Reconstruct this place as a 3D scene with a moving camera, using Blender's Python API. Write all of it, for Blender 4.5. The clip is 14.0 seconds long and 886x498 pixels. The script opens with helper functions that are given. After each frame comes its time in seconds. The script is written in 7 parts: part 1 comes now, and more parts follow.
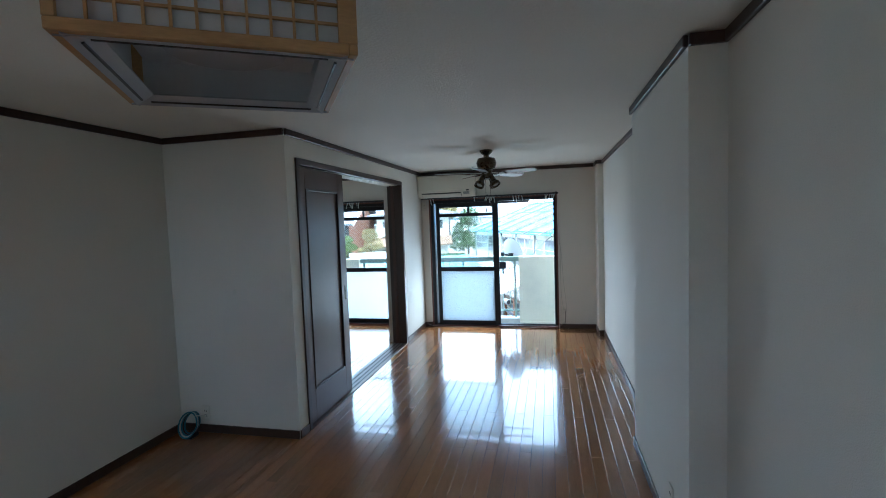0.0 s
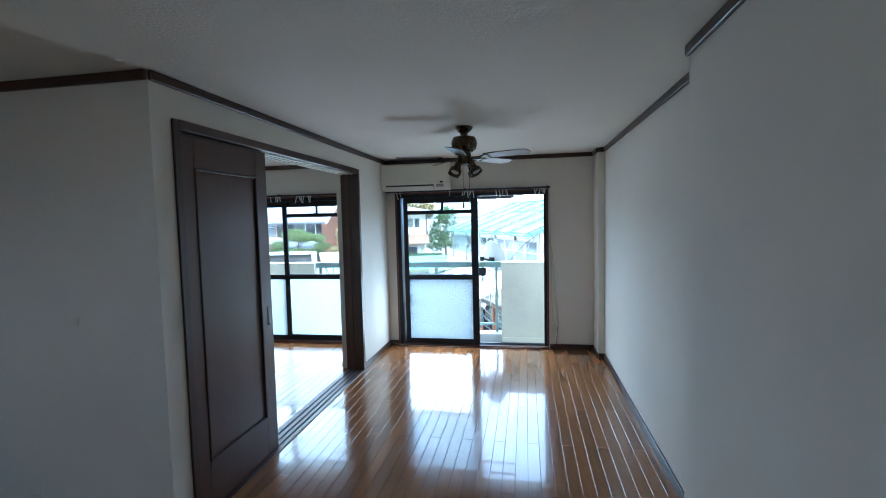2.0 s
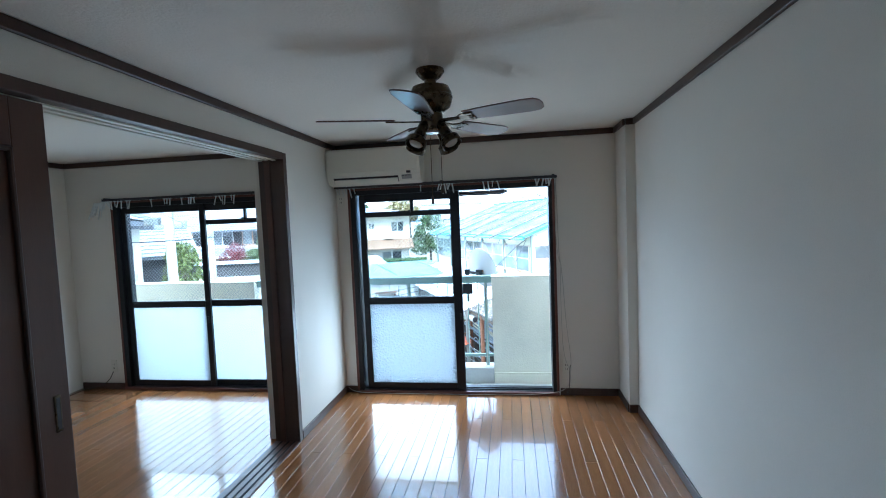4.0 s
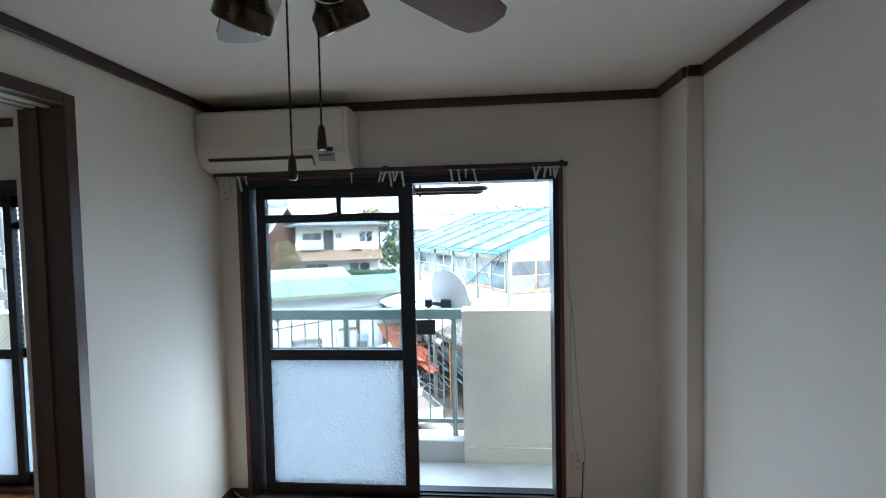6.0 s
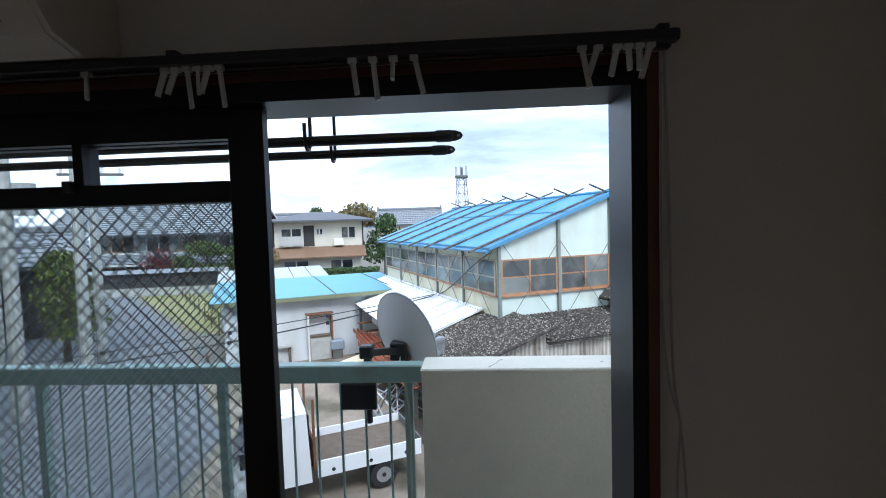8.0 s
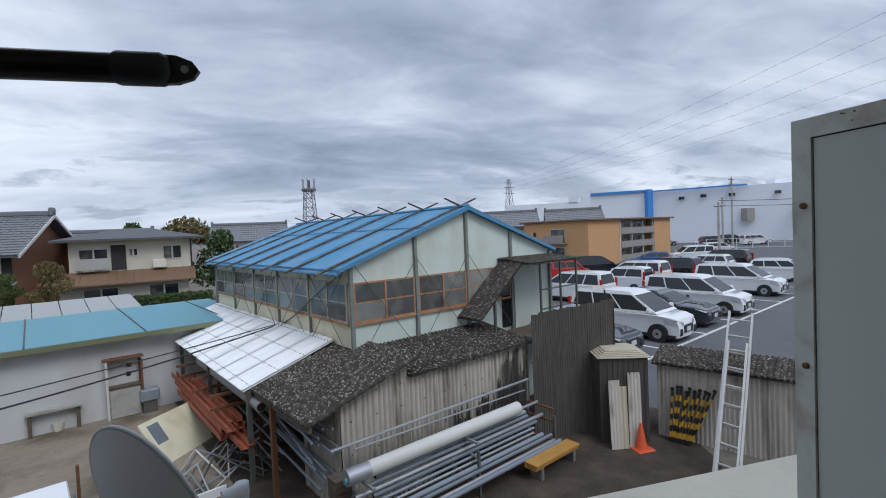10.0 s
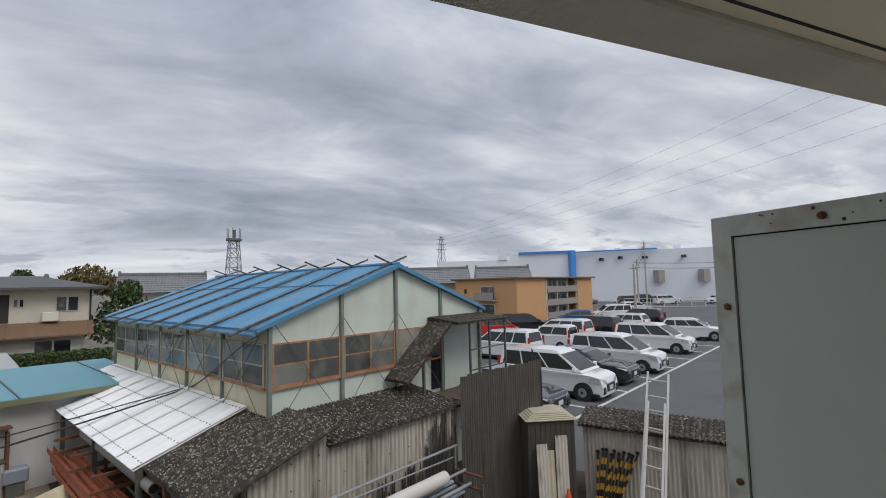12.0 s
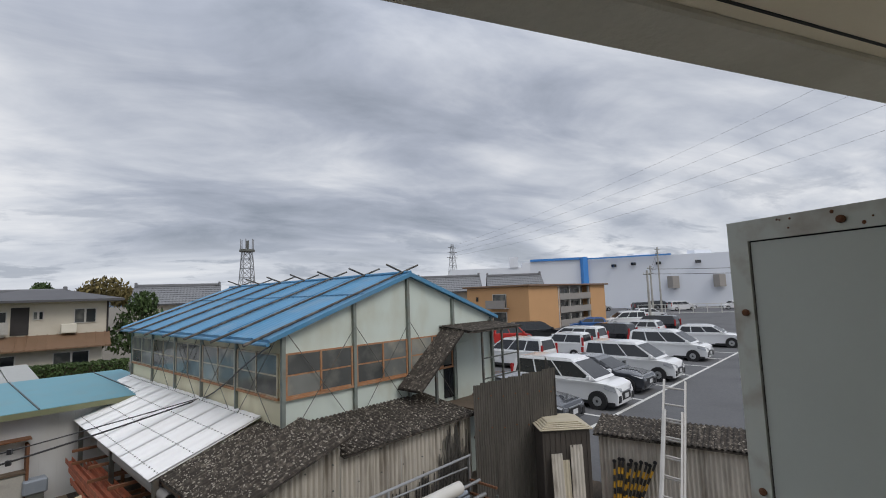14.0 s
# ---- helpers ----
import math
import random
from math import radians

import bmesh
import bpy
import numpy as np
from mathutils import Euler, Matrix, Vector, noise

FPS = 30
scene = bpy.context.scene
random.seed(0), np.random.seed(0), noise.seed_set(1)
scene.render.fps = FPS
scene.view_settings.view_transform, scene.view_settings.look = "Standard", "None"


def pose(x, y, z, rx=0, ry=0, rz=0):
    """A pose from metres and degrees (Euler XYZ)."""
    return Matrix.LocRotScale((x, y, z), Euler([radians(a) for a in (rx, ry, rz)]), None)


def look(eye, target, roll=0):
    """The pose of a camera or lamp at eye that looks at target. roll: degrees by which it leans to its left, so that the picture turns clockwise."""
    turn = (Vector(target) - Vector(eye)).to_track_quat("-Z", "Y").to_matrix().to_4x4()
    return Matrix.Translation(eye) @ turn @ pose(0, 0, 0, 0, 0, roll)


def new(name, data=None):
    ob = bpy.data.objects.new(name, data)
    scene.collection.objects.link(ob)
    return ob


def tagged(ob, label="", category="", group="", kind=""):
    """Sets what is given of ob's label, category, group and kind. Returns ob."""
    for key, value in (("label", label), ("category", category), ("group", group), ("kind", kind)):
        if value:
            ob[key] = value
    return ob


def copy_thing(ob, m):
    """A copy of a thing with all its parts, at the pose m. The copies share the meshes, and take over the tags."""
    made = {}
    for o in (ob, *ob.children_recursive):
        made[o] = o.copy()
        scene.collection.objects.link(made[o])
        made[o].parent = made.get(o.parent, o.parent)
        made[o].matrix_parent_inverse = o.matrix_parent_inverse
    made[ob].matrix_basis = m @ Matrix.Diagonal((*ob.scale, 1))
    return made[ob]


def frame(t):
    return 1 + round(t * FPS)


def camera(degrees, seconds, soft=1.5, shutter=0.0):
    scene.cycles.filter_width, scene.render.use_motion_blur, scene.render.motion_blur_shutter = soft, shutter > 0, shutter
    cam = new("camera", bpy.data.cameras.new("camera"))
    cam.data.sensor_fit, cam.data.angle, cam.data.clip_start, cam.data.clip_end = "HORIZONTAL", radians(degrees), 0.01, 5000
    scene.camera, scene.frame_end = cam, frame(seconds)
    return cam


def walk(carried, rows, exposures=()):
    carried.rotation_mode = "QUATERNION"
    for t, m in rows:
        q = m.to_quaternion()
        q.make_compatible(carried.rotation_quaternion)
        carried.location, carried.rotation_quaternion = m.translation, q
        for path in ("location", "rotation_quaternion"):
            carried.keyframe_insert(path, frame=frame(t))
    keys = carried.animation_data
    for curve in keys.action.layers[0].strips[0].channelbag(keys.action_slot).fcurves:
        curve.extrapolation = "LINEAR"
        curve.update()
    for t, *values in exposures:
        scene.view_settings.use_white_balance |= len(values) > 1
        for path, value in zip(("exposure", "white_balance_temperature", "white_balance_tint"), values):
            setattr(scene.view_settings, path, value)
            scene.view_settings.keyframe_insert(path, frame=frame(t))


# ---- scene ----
# camera and walk
cam = camera(87.1, 14.0, soft=1.0)
METRES, EYE, TILT, LEAN, TURN = 6.8, 1.57, 0.0, 0.0, 12.9
ROWS = [
    (0.0, 0.0, 0.0, 0.0, -0.13, -3.65, 2.04),
    (0.5, 0.0076, 0.0365, -0.0015, -0.89, -3.89, 2.23),
    (1.0, 0.0202, 0.0755, -0.0001, -1.29, -3.92, 1.88),
    (1.5, 0.0185, 0.1211, -0.0027, -1.82, -3.66, 1.16),
    (2.0, 0.0167, 0.1653, -0.0023, -2.82, -3.84, 1.31),
    (2.5, 0.0265, 0.2122, -0.0009, -2.86, -3.65, 1.61),
    (5.0, 0.0656, 0.4847, -0.005, -5.71, -3.54, 2.37),
    (5.5, 0.0791, 0.5362, -0.0057, -6.03, -2.86, 1.56),
    (6.0, 0.0886, 0.591, -0.0044, -7.89, -2.33, 1.23),
    (6.5, 0.1072, 0.6452, -0.0033, -8.59, -1.72, 1.64),
    (7.0, 0.1214, 0.7003, -0.0051, -8.19, -2.33, 1.47),
    (9.5, 0.1829, 0.9519, -0.0014, -20.57, -3.41, 2.33),
    (10.0, 0.1939, 0.9703, 0.0057, -27.46, -1.96, 2.49),
    (10.5, 0.2035, 0.9748, 0.0145, -31.64, 0.64, 1.79),
    (11.0, 0.2091, 0.9792, 0.0137, -33.84, 2.25, 1.31),
    (11.5, 0.2093, 0.9817, 0.0153, -34.98, 3.22, 1.36),
    (12.0, 0.2087, 0.9822, 0.016, -35.79, 4.52, 1.37),
    (12.5, 0.2077, 0.9832, 0.0162, -36.46, 5.03, 1.51),
    (13.0, 0.2078, 0.9823, 0.0163, -35.8, 5.35, 1.72),
    (13.5, 0.2073, 0.9815, 0.0162, -35.08, 5.64, 1.82),
    (14.0, 0.2080, 0.9822, 0.0161, -34.37, 5.58, 1.95),
]

EXPOSURES = [(0.0, 3.8, 4900, -4), (2.7, 3.85, 4800, -3), (5.0, 3.5, 4950, -1), (6.5, 3.15, 5450, 3), (7.2, 2.65, 5500, 4),
             (8.4, 0.75, 5700, 7), (9.3, 0.13, 5850, 9), (10.0, 0.1, 6050, 9), (10.6, 0.05, 6450, 10), (12.5, 0.05, 6800, 10), (14.0, 0.05, 6800, 10)]
walk(cam, [(t, pose(0, 0, EYE, TILT, LEAN, TURN) @ pose(METRES * x, METRES * y, METRES * z, 90 + pitch, roll, yaw)) for t, x, y, z, yaw, pitch, roll in ROWS], EXPOSURES)

# world: overcast sky with broken cloud layers
SUN_EL, SUN_AZ = 50.0, 150.0
world = bpy.data.worlds.new("overcast_sky")
scene.world = world
world.use_nodes = True
wt = world.node_tree
wt.nodes.clear()


def wn(kind, **props):
    n = wt.nodes.new(kind)
    for k, v in props.items():
        if k == "op":
            n.operation = v
        elif k == "blend":
            n.blend_type = v
    return n


def wire(a, b, i=0, o=0):
    wt.links.new(a.outputs[o], b.inputs[i])


tc = wn("ShaderNodeTexCoord")
sep = wn("ShaderNodeSeparateXYZ")
wire(tc, sep)
zz = wn("ShaderNodeMath", op="MAXIMUM")
wire(sep, zz, 0, 2)
zz.inputs[1].default_value = 0.0
zo = wn("ShaderNodeMath", op="ADD")
wire(zz, zo)
zo.inputs[1].default_value = 0.21
dx = wn("ShaderNodeMath", op="DIVIDE")
dy = wn("ShaderNodeMath", op="DIVIDE")
wire(sep, dx, 0, 0)
wire(zo, dx, 1)
wire(sep, dy, 0, 1)
wire(zo, dy, 1)
comb = wn("ShaderNodeCombineXYZ")
wire(dx, comb, 0)
wire(dy, comb, 1)


def cloud_noise(scale, sx, sy, rot, detail, rough, warp):
    m = wn("ShaderNodeMapping")
    m.inputs["Scale"].default_value = (sx, sy, 1)
    m.inputs["Rotation"].default_value = (0, 0, radians(rot))
    wire(comb, m)
    n = wn("ShaderNodeTexNoise")
    n.inputs["Scale"].default_value = scale
    n.inputs["Detail"].default_value = detail
    n.inputs["Roughness"].default_value = rough
    n.inputs["Distortion"].default_value = warp
    wire(m, n)
    return n


big = cloud_noise(0.55, 0.7, 1.25, 38, 7, 0.50, 0.7)
fine = cloud_noise(1.7, 0.75, 1.3, 30, 9, 0.58, 0.5)
mixn = wn("ShaderNodeMath", op="MULTIPLY_ADD")
wire(fine, mixn, 0)
mixn.inputs[1].default_value = 0.40
wire(big, mixn, 2)
ramp = wn("ShaderNodeValToRGB")
wire(mixn, ramp)
cr = ramp.color_ramp
cr.elements[0].position, cr.elements[0].color = 0.54, (0.29, 0.335, 0.42, 1)
cr.elements[1].position, cr.elements[1].color = 0.86, (0.92, 0.95, 1.0, 1)
for at, tone in ((0.64, (0.43, 0.48, 0.59)), (0.72, (0.60, 0.65, 0.75)), (0.79, (0.78, 0.82, 0.90))):
    e = cr.elements.new(at)
    e.color = (*tone, 1)
# pale band above the horizon
band = wn("ShaderNodeMapRange")
wire(sep, band, 0, 2)
band.inputs["From Min"].default_value = 0.015
band.inputs["From Max"].default_value = 0.13
band.inputs["To Min"].default_value = 0.55
band.inputs["To Max"].default_value = 0.0
pale = wn("ShaderNodeMixRGB")
wire(band, pale, 0)
wire(ramp, pale, 1)
pale.inputs[2].default_value = (0.80, 0.86, 0.97, 1)
# low dark cloud puffs near the horizon
puff = cloud_noise(2.4, 0.8, 1.1, 12, 8, 0.60, 0.4)
puff_edge = wn("ShaderNodeMapRange")
wire(puff, puff_edge)
puff_edge.inputs["From Min"].default_value = 0.53
puff_edge.inputs["From Max"].default_value = 0.62
low = wn("ShaderNodeMapRange")
wire(sep, low, 0, 2)
low.inputs["From Min"].default_value = 0.10
low.inputs["From Max"].default_value = 0.26
low.inputs["To Min"].default_value = 0.75
low.inputs["To Max"].default_value = 0.0
puff_mask = wn("ShaderNodeMath", op="MULTIPLY")
wire(puff_edge, puff_mask)
wire(low, puff_mask, 1)
puffs = wn("ShaderNodeMixRGB")
wire(puff_mask, puffs, 0)
wire(pale, puffs, 1)
puffs.inputs[2].default_value = (0.36, 0.41, 0.51, 1)
# an overcast sky is brightest overhead
zenith = wn("ShaderNodeMapRange")
wire(sep, zenith, 0, 2)
zenith.inputs["From Min"].default_value = 0.40
zenith.inputs["From Max"].default_value = 1.0
zenith.inputs["To Min"].default_value = 0.95
zenith.inputs["To Max"].default_value = 1.75
sky = wn("ShaderNodeTexSky")
sky.sky_type = "NISHITA"
sky.sun_disc = False
sky.sun_elevation = radians(SUN_EL)
sky.sun_rotation = radians(SUN_AZ)
bg_sky = wn("ShaderNodeBackground")
wire(sky, bg_sky)
bg_sky.inputs["Strength"].default_value = 0.05
bg_cloud = wn("ShaderNodeBackground")
wire(puffs, bg_cloud)
wire(zenith, bg_cloud, 1)
mixw = wn("ShaderNodeMixShader")
mixw.inputs[0].default_value = 0.9
wire(bg_sky, mixw, 1)
wire(bg_cloud, mixw, 2)
wout = wn("ShaderNodeOutputWorld")
wire(mixw, wout)

sun_data = bpy.data.lights.new("sun", "SUN")
sun_data.energy = 1.15
sun_data.angle = radians(25)
sun_data.color = (1.0, 0.97, 0.93)
sun = new("sun", sun_data)
az, el = radians(SUN_AZ), radians(SUN_EL)
sun.matrix_world = look((math.sin(az) * math.cos(el) * 60, math.cos(az) * math.cos(el) * 60, math.sin(el) * 60), (0, 0, 0))

def pane_light(name, x0, x1, watts):
    """Skylight that falls through the frosted lower panes."""
    data = bpy.data.lights.new(name, "AREA")
    data.shape, data.size, data.size_y, data.energy = "RECTANGLE", x1 - x0, 0.70, watts
    data.color = (0.94, 0.97, 1.0)
    ob = new(name, data)
    ob.matrix_world = look(((x0 + x1) / 2, 6.565, 0.45), ((x0 + x1) / 2, 0.0, 0.45))


pane_light("window_light", -1.56, -0.80, 0.95)
pane_light("second_window_light", -3.98, -2.38, 0.75)
# ---------------------------------------------------------------- materials
def mat(name, color, rough=0.6, metal=0.0, var=0.12, scale=6.0, grain=0.0, grain_scale=80.0, bump=0.0, bump_scale=120.0,
        stretch=(1, 1, 1), stain=None, stain_amount=0.0, stain_scale=2.0, per_object=0.0, per_island=0.0, spec=0.5, coat=0.0, rough_var=0.0):
    """A procedural surface: base colour with broad and fine variation, stains, gloss variation and fine relief."""
    m = bpy.data.materials.new(name)
    m.use_nodes = True
    nt = m.node_tree
    bsdf = nt.nodes["Principled BSDF"]
    bsdf.inputs["Roughness"].default_value = rough
    bsdf.inputs["Metallic"].default_value = metal
    bsdf.inputs["Specular IOR Level"].default_value = spec
    bsdf.inputs["Coat Weight"].default_value = coat
    co = nt.nodes.new("ShaderNodeTexCoord")
    mp = nt.nodes.new("ShaderNodeMapping")
    mp.inputs["Scale"].default_value = stretch
    nt.links.new(co.outputs["Object"], mp.inputs[0])

    def noise_tex(s, detail=5.0):
        n = nt.nodes.new("ShaderNodeTexNoise")
        n.inputs["Scale"].default_value = s
        n.inputs["Detail"].default_value = detail
        nt.links.new(mp.outputs[0], n.inputs["Vector"])
        return n.outputs[0]

    def math_node(op, a, b, c=None):
        n = nt.nodes.new("ShaderNodeMath")
        n.operation = op
        for i, v in enumerate((a, b, c)):
            if v is None:
                continue
            if isinstance(v, (int, float)):
                n.inputs[i].default_value = v
            else:
                nt.links.new(v, n.inputs[i])
        return n.outputs[0]

    value = math_node("MULTIPLY_ADD", noise_tex(scale), 2 * var, 1 - var)
    if grain:
        value = math_node("MULTIPLY", value, math_node("MULTIPLY_ADD", noise_tex(grain_scale, 3), 2 * grain, 1 - grain))
    if per_object:
        oi = nt.nodes.new("ShaderNodeObjectInfo")
        value = math_node("MULTIPLY", value, math_node("MULTIPLY_ADD", oi.outputs["Random"], 2 * per_object, 1 - per_object))
    if per_island:
        ge = nt.nodes.new("ShaderNodeNewGeometry")
        value = math_node("MULTIPLY", value, math_node("MULTIPLY_ADD", ge.outputs["Random Per Island"], 2 * per_island, 1 - per_island))
    mul = nt.nodes.new("ShaderNodeMixRGB")
    mul.blend_type = "MULTIPLY"
    mul.inputs[0].default_value = 1.0
    mul.inputs[1].default_value = (*color, 1)
    grey = nt.nodes.new("ShaderNodeCombineColor")
    for i in range(3):
        nt.links.new(value, grey.inputs[i])
    nt.links.new(grey.outputs[0], mul.inputs[2])
    out = mul.outputs[0]
    if stain:
        mr = nt.nodes.new("ShaderNodeMapRange")
        mr.inputs["From Min"].default_value = 0.5
        mr.inputs["From Max"].default_value = 0.68
        mr.inputs["To Max"].default_value = stain_amount
        nt.links.new(noise_tex(stain_scale, 8), mr.inputs[0])
        st = nt.nodes.new("ShaderNodeMixRGB")
        nt.links.new(mr.outputs[0], st.inputs[0])
        nt.links.new(out, st.inputs[1])
        st.inputs[2].default_value = (*stain, 1)
        out = st.outputs[0]
    nt.links.new(out, bsdf.inputs["Base Color"])
    if rough_var:
        nt.links.new(math_node("MULTIPLY_ADD", noise_tex(scale * 2.5), 2 * rough_var, rough - rough_var), bsdf.inputs["Roughness"])
    if bump:
        bp = nt.nodes.new("ShaderNodeBump")
        bp.inputs["Strength"].default_value = bump
        bp.inputs["Distance"].default_value = 0.01
        nt.links.new(noise_tex(bump_scale, 4), bp.inputs["Height"])
        nt.links.new(bp.outputs[0], bsdf.inputs["Normal"])
    return m


def glass(name, color=(1, 1, 1), rough=0.0, bump=0.0, bump_scale=40.0, wire=False, voronoi=False):
    """Thin window glass: mostly clear, with a mirror's share of gloss; frosted where rough, wired where wire."""
    m = bpy.data.materials.new(name)
    m.use_nodes = True
    nt = m.node_tree
    nt.nodes.clear()
    out = nt.nodes.new("ShaderNodeOutputMaterial")
    gl = nt.nodes.new("ShaderNodeBsdfGlossy")
    gl.inputs["Roughness"].default_value = max(rough, 0.02)
    co = nt.nodes.new("ShaderNodeTexCoord")
    if rough > 0:
        tr = nt.nodes.new("ShaderNodeBsdfTranslucent")
        tr.inputs["Color"].default_value = (*color, 1)
        rf = nt.nodes.new("ShaderNodeBsdfRefraction")
        rf.inputs["IOR"].default_value = 1.12
        rf.inputs["Roughness"].default_value = rough
        rf.inputs["Color"].default_value = (*color, 1)
        base = nt.nodes.new("ShaderNodeMixShader")
        base.inputs[0].default_value = 0.2
        nt.links.new(tr.outputs[0], base.inputs[1])
        nt.links.new(rf.outputs[0], base.inputs[2])
        if bump:
            tx = nt.nodes.new("ShaderNodeTexVoronoi" if voronoi else "ShaderNodeTexNoise")
            tx.inputs["Scale"].default_value = bump_scale
            nt.links.new(co.outputs["Object"], tx.inputs["Vector"])
            bp = nt.nodes.new("ShaderNodeBump")
            bp.inputs["Strength"].default_value = bump
            bp.inputs["Distance"].default_value = 0.01
            nt.links.new(tx.outputs[0], bp.inputs["Height"])
            for s in (rf, gl, tr):
                nt.links.new(bp.outputs[0], s.inputs["Normal"])
    else:
        base = nt.nodes.new("ShaderNodeBsdfTransparent")
        base.inputs["Color"].default_value = (*color, 1)
    lw = nt.nodes.new("ShaderNodeLayerWeight")
    lw.inputs["Blend"].default_value = 0.5
    pw = nt.nodes.new("ShaderNodeMath")
    pw.operation = "POWER"
    pw.inputs[1].default_value = 4.0
    nt.links.new(lw.outputs["Facing"], pw.inputs[0])
    fr = nt.nodes.new("ShaderNodeMath")
    fr.operation = "MULTIPLY_ADD"
    fr.inputs[1].default_value = 0.5
    fr.inputs[2].default_value = 0.025
    nt.links.new(pw.outputs[0], fr.inputs[0])
    mx = nt.nodes.new("ShaderNodeMixShader")
    nt.links.new(fr.outputs[0], mx.inputs[0])
    nt.links.new(base.outputs[0], mx.inputs[1])
    nt.links.new(gl.outputs[0], mx.inputs[2])
    last = mx.outputs[0]
    if wire:
        mp = nt.nodes.new("ShaderNodeMapping")
        mp.inputs["Rotation"].default_value = (0, radians(45), 0)
        nt.links.new(co.outputs["Object"], mp.inputs[0])
        sp = nt.nodes.new("ShaderNodeSeparateXYZ")
        nt.links.new(mp.outputs[0], sp.inputs[0])
        lines = []
        for i in (0, 2):
            a = nt.nodes.new("ShaderNodeMath")
            a.operation = "PINGPONG"
            a.inputs[1].default_value = 0.0125
            nt.links.new(sp.outputs[i], a.inputs[0])
            b = nt.nodes.new("ShaderNodeMath")
            b.operation = "LESS_THAN"
            b.inputs[1].default_value = 0.0006
            nt.links.new(a.outputs[0], b.inputs[0])
            lines.append(b)
        c = nt.nodes.new("ShaderNodeMath")
        c.operation = "MAXIMUM"
        nt.links.new(lines[0].outputs[0], c.inputs[0])
        nt.links.new(lines[1].outputs[0], c.inputs[1])
        steel = nt.nodes.new("ShaderNodeBsdfDiffuse")
        steel.inputs["Color"].default_value = (0.45, 0.47, 0.48, 1)
        mw = nt.nodes.new("ShaderNodeMixShader")
        nt.links.new(c.outputs[0], mw.inputs[0])
        nt.links.new(last, mw.inputs[1])
        nt.links.new(steel.outputs[0], mw.inputs[2])
        last = mw.outputs[0]
    nt.links.new(last, out.inputs[0])
    return m


WALLPAPER = mat("wallpaper", (0.75, 0.71, 0.635), 0.85, var=0.05, scale=1.3, grain=0.03, grain_scale=220, bump=0.25, bump_scale=260, stain=(0.68, 0.645, 0.585), stain_amount=0.3, stain_scale=1.1)
CEILING = mat("ceiling_paper", (0.79, 0.755, 0.68), 0.8, var=0.05, scale=1.5, grain=0.03, grain_scale=150, bump=0.4, bump_scale=90)
PLANK = mat("varnished_oak_floor", (0.30, 0.128, 0.042), 0.15, var=0.18, scale=5, grain=0.25, grain_scale=38, stretch=(9, 0.6, 1), bump=0.035, bump_scale=30, per_object=0.16, rough_var=0.04, coat=0.6)
GROOVE = mat("floor_groove", (0.05, 0.025, 0.012), 0.6)
DARKWOOD = mat("dark_brown_wood", (0.055, 0.029, 0.020), 0.38, var=0.25, scale=8, grain=0.2, grain_scale=60, stretch=(6, 6, 0.7), bump=0.03, bump_scale=60)
DOORWOOD = mat("brown_door_veneer", (0.085, 0.040, 0.026), 0.36, var=0.14, scale=6, grain=0.14, grain_scale=45, stretch=(8, 8, 0.5), bump=0.02, bump_scale=60)
SASH = mat("dark_bronze_aluminium", (0.022, 0.022, 0.024), 0.42, 0.6, var=0.15, scale=10)
SASH_IN = mat("red_brown_window_trim", (0.12, 0.042, 0.028), 0.45, var=0.2, scale=10)
GASKET = mat("black_rubber", (0.012, 0.012, 0.013), 0.7)
WHITE_PLASTIC = mat("ivory_plastic", (0.70, 0.67, 0.58), 0.42, var=0.04, scale=3)
GREY_PLASTIC = mat("grey_plastic", (0.30, 0.30, 0.29), 0.5, var=0.06)
DARK_PLASTIC = mat("dark_plastic", (0.02, 0.02, 0.022), 0.4, var=0.1)
ROD = mat("curtain_rail_steel", (0.05, 0.05, 0.055), 0.4, 0.5)
CLOTH = mat("white_hook_tape", (0.68, 0.68, 0.66), 0.85, var=0.1, scale=30)
BRONZE = mat("antique_brass", (0.10, 0.075, 0.045), 0.28, 0.85, var=0.25, scale=14, rough_var=0.08)
BLADE = mat("mahogany_blade", (0.11, 0.042, 0.030), 0.3, var=0.2, scale=6, grain=0.25, grain_scale=30, stretch=(0.8, 9, 4))
BULB = mat("reflector_bulb", (0.55, 0.55, 0.53), 0.15, 0.3)
PINE = mat("pale_pine", (0.46, 0.27, 0.11), 0.5, var=0.15, scale=8, grain=0.2, grain_scale=40, stretch=(1, 6, 6))
PAPER = mat("shoji_paper", (0.62, 0.62, 0.64), 0.9, var=0.06, scale=5, grain=0.04, grain_scale=60)
LAMP_WHITE = mat("lamp_tray", (0.42, 0.42, 0.45), 0.35, var=0.08, scale=5)
TEAL = mat("teal_cable", (0.02, 0.16, 0.22), 0.45)
CREAM_CABLE = mat("cream_cable", (0.50, 0.48, 0.42), 0.5)
GLASS = glass("window_glass", (0.97, 0.98, 0.98))
WIRED = glass("wired_glass", (0.95, 0.97, 0.97), wire=True)
FROST = glass("hammered_glass", (0.76, 0.775, 0.78), rough=0.3, bump=0.9, bump_scale=55, voronoi=True)
FROST_FINE = glass("frosted_glass", (0.66, 0.685, 0.69), rough=0.35, bump=0.2, bump_scale=120)
STUCCO = mat("cream_paint_concrete", (0.86, 0.80, 0.655), 0.85, var=0.08, scale=2, grain=0.05, grain_scale=60, bump=0.3, bump_scale=70, stain=(0.56, 0.53, 0.45), stain_amount=0.35, stain_scale=1.6)
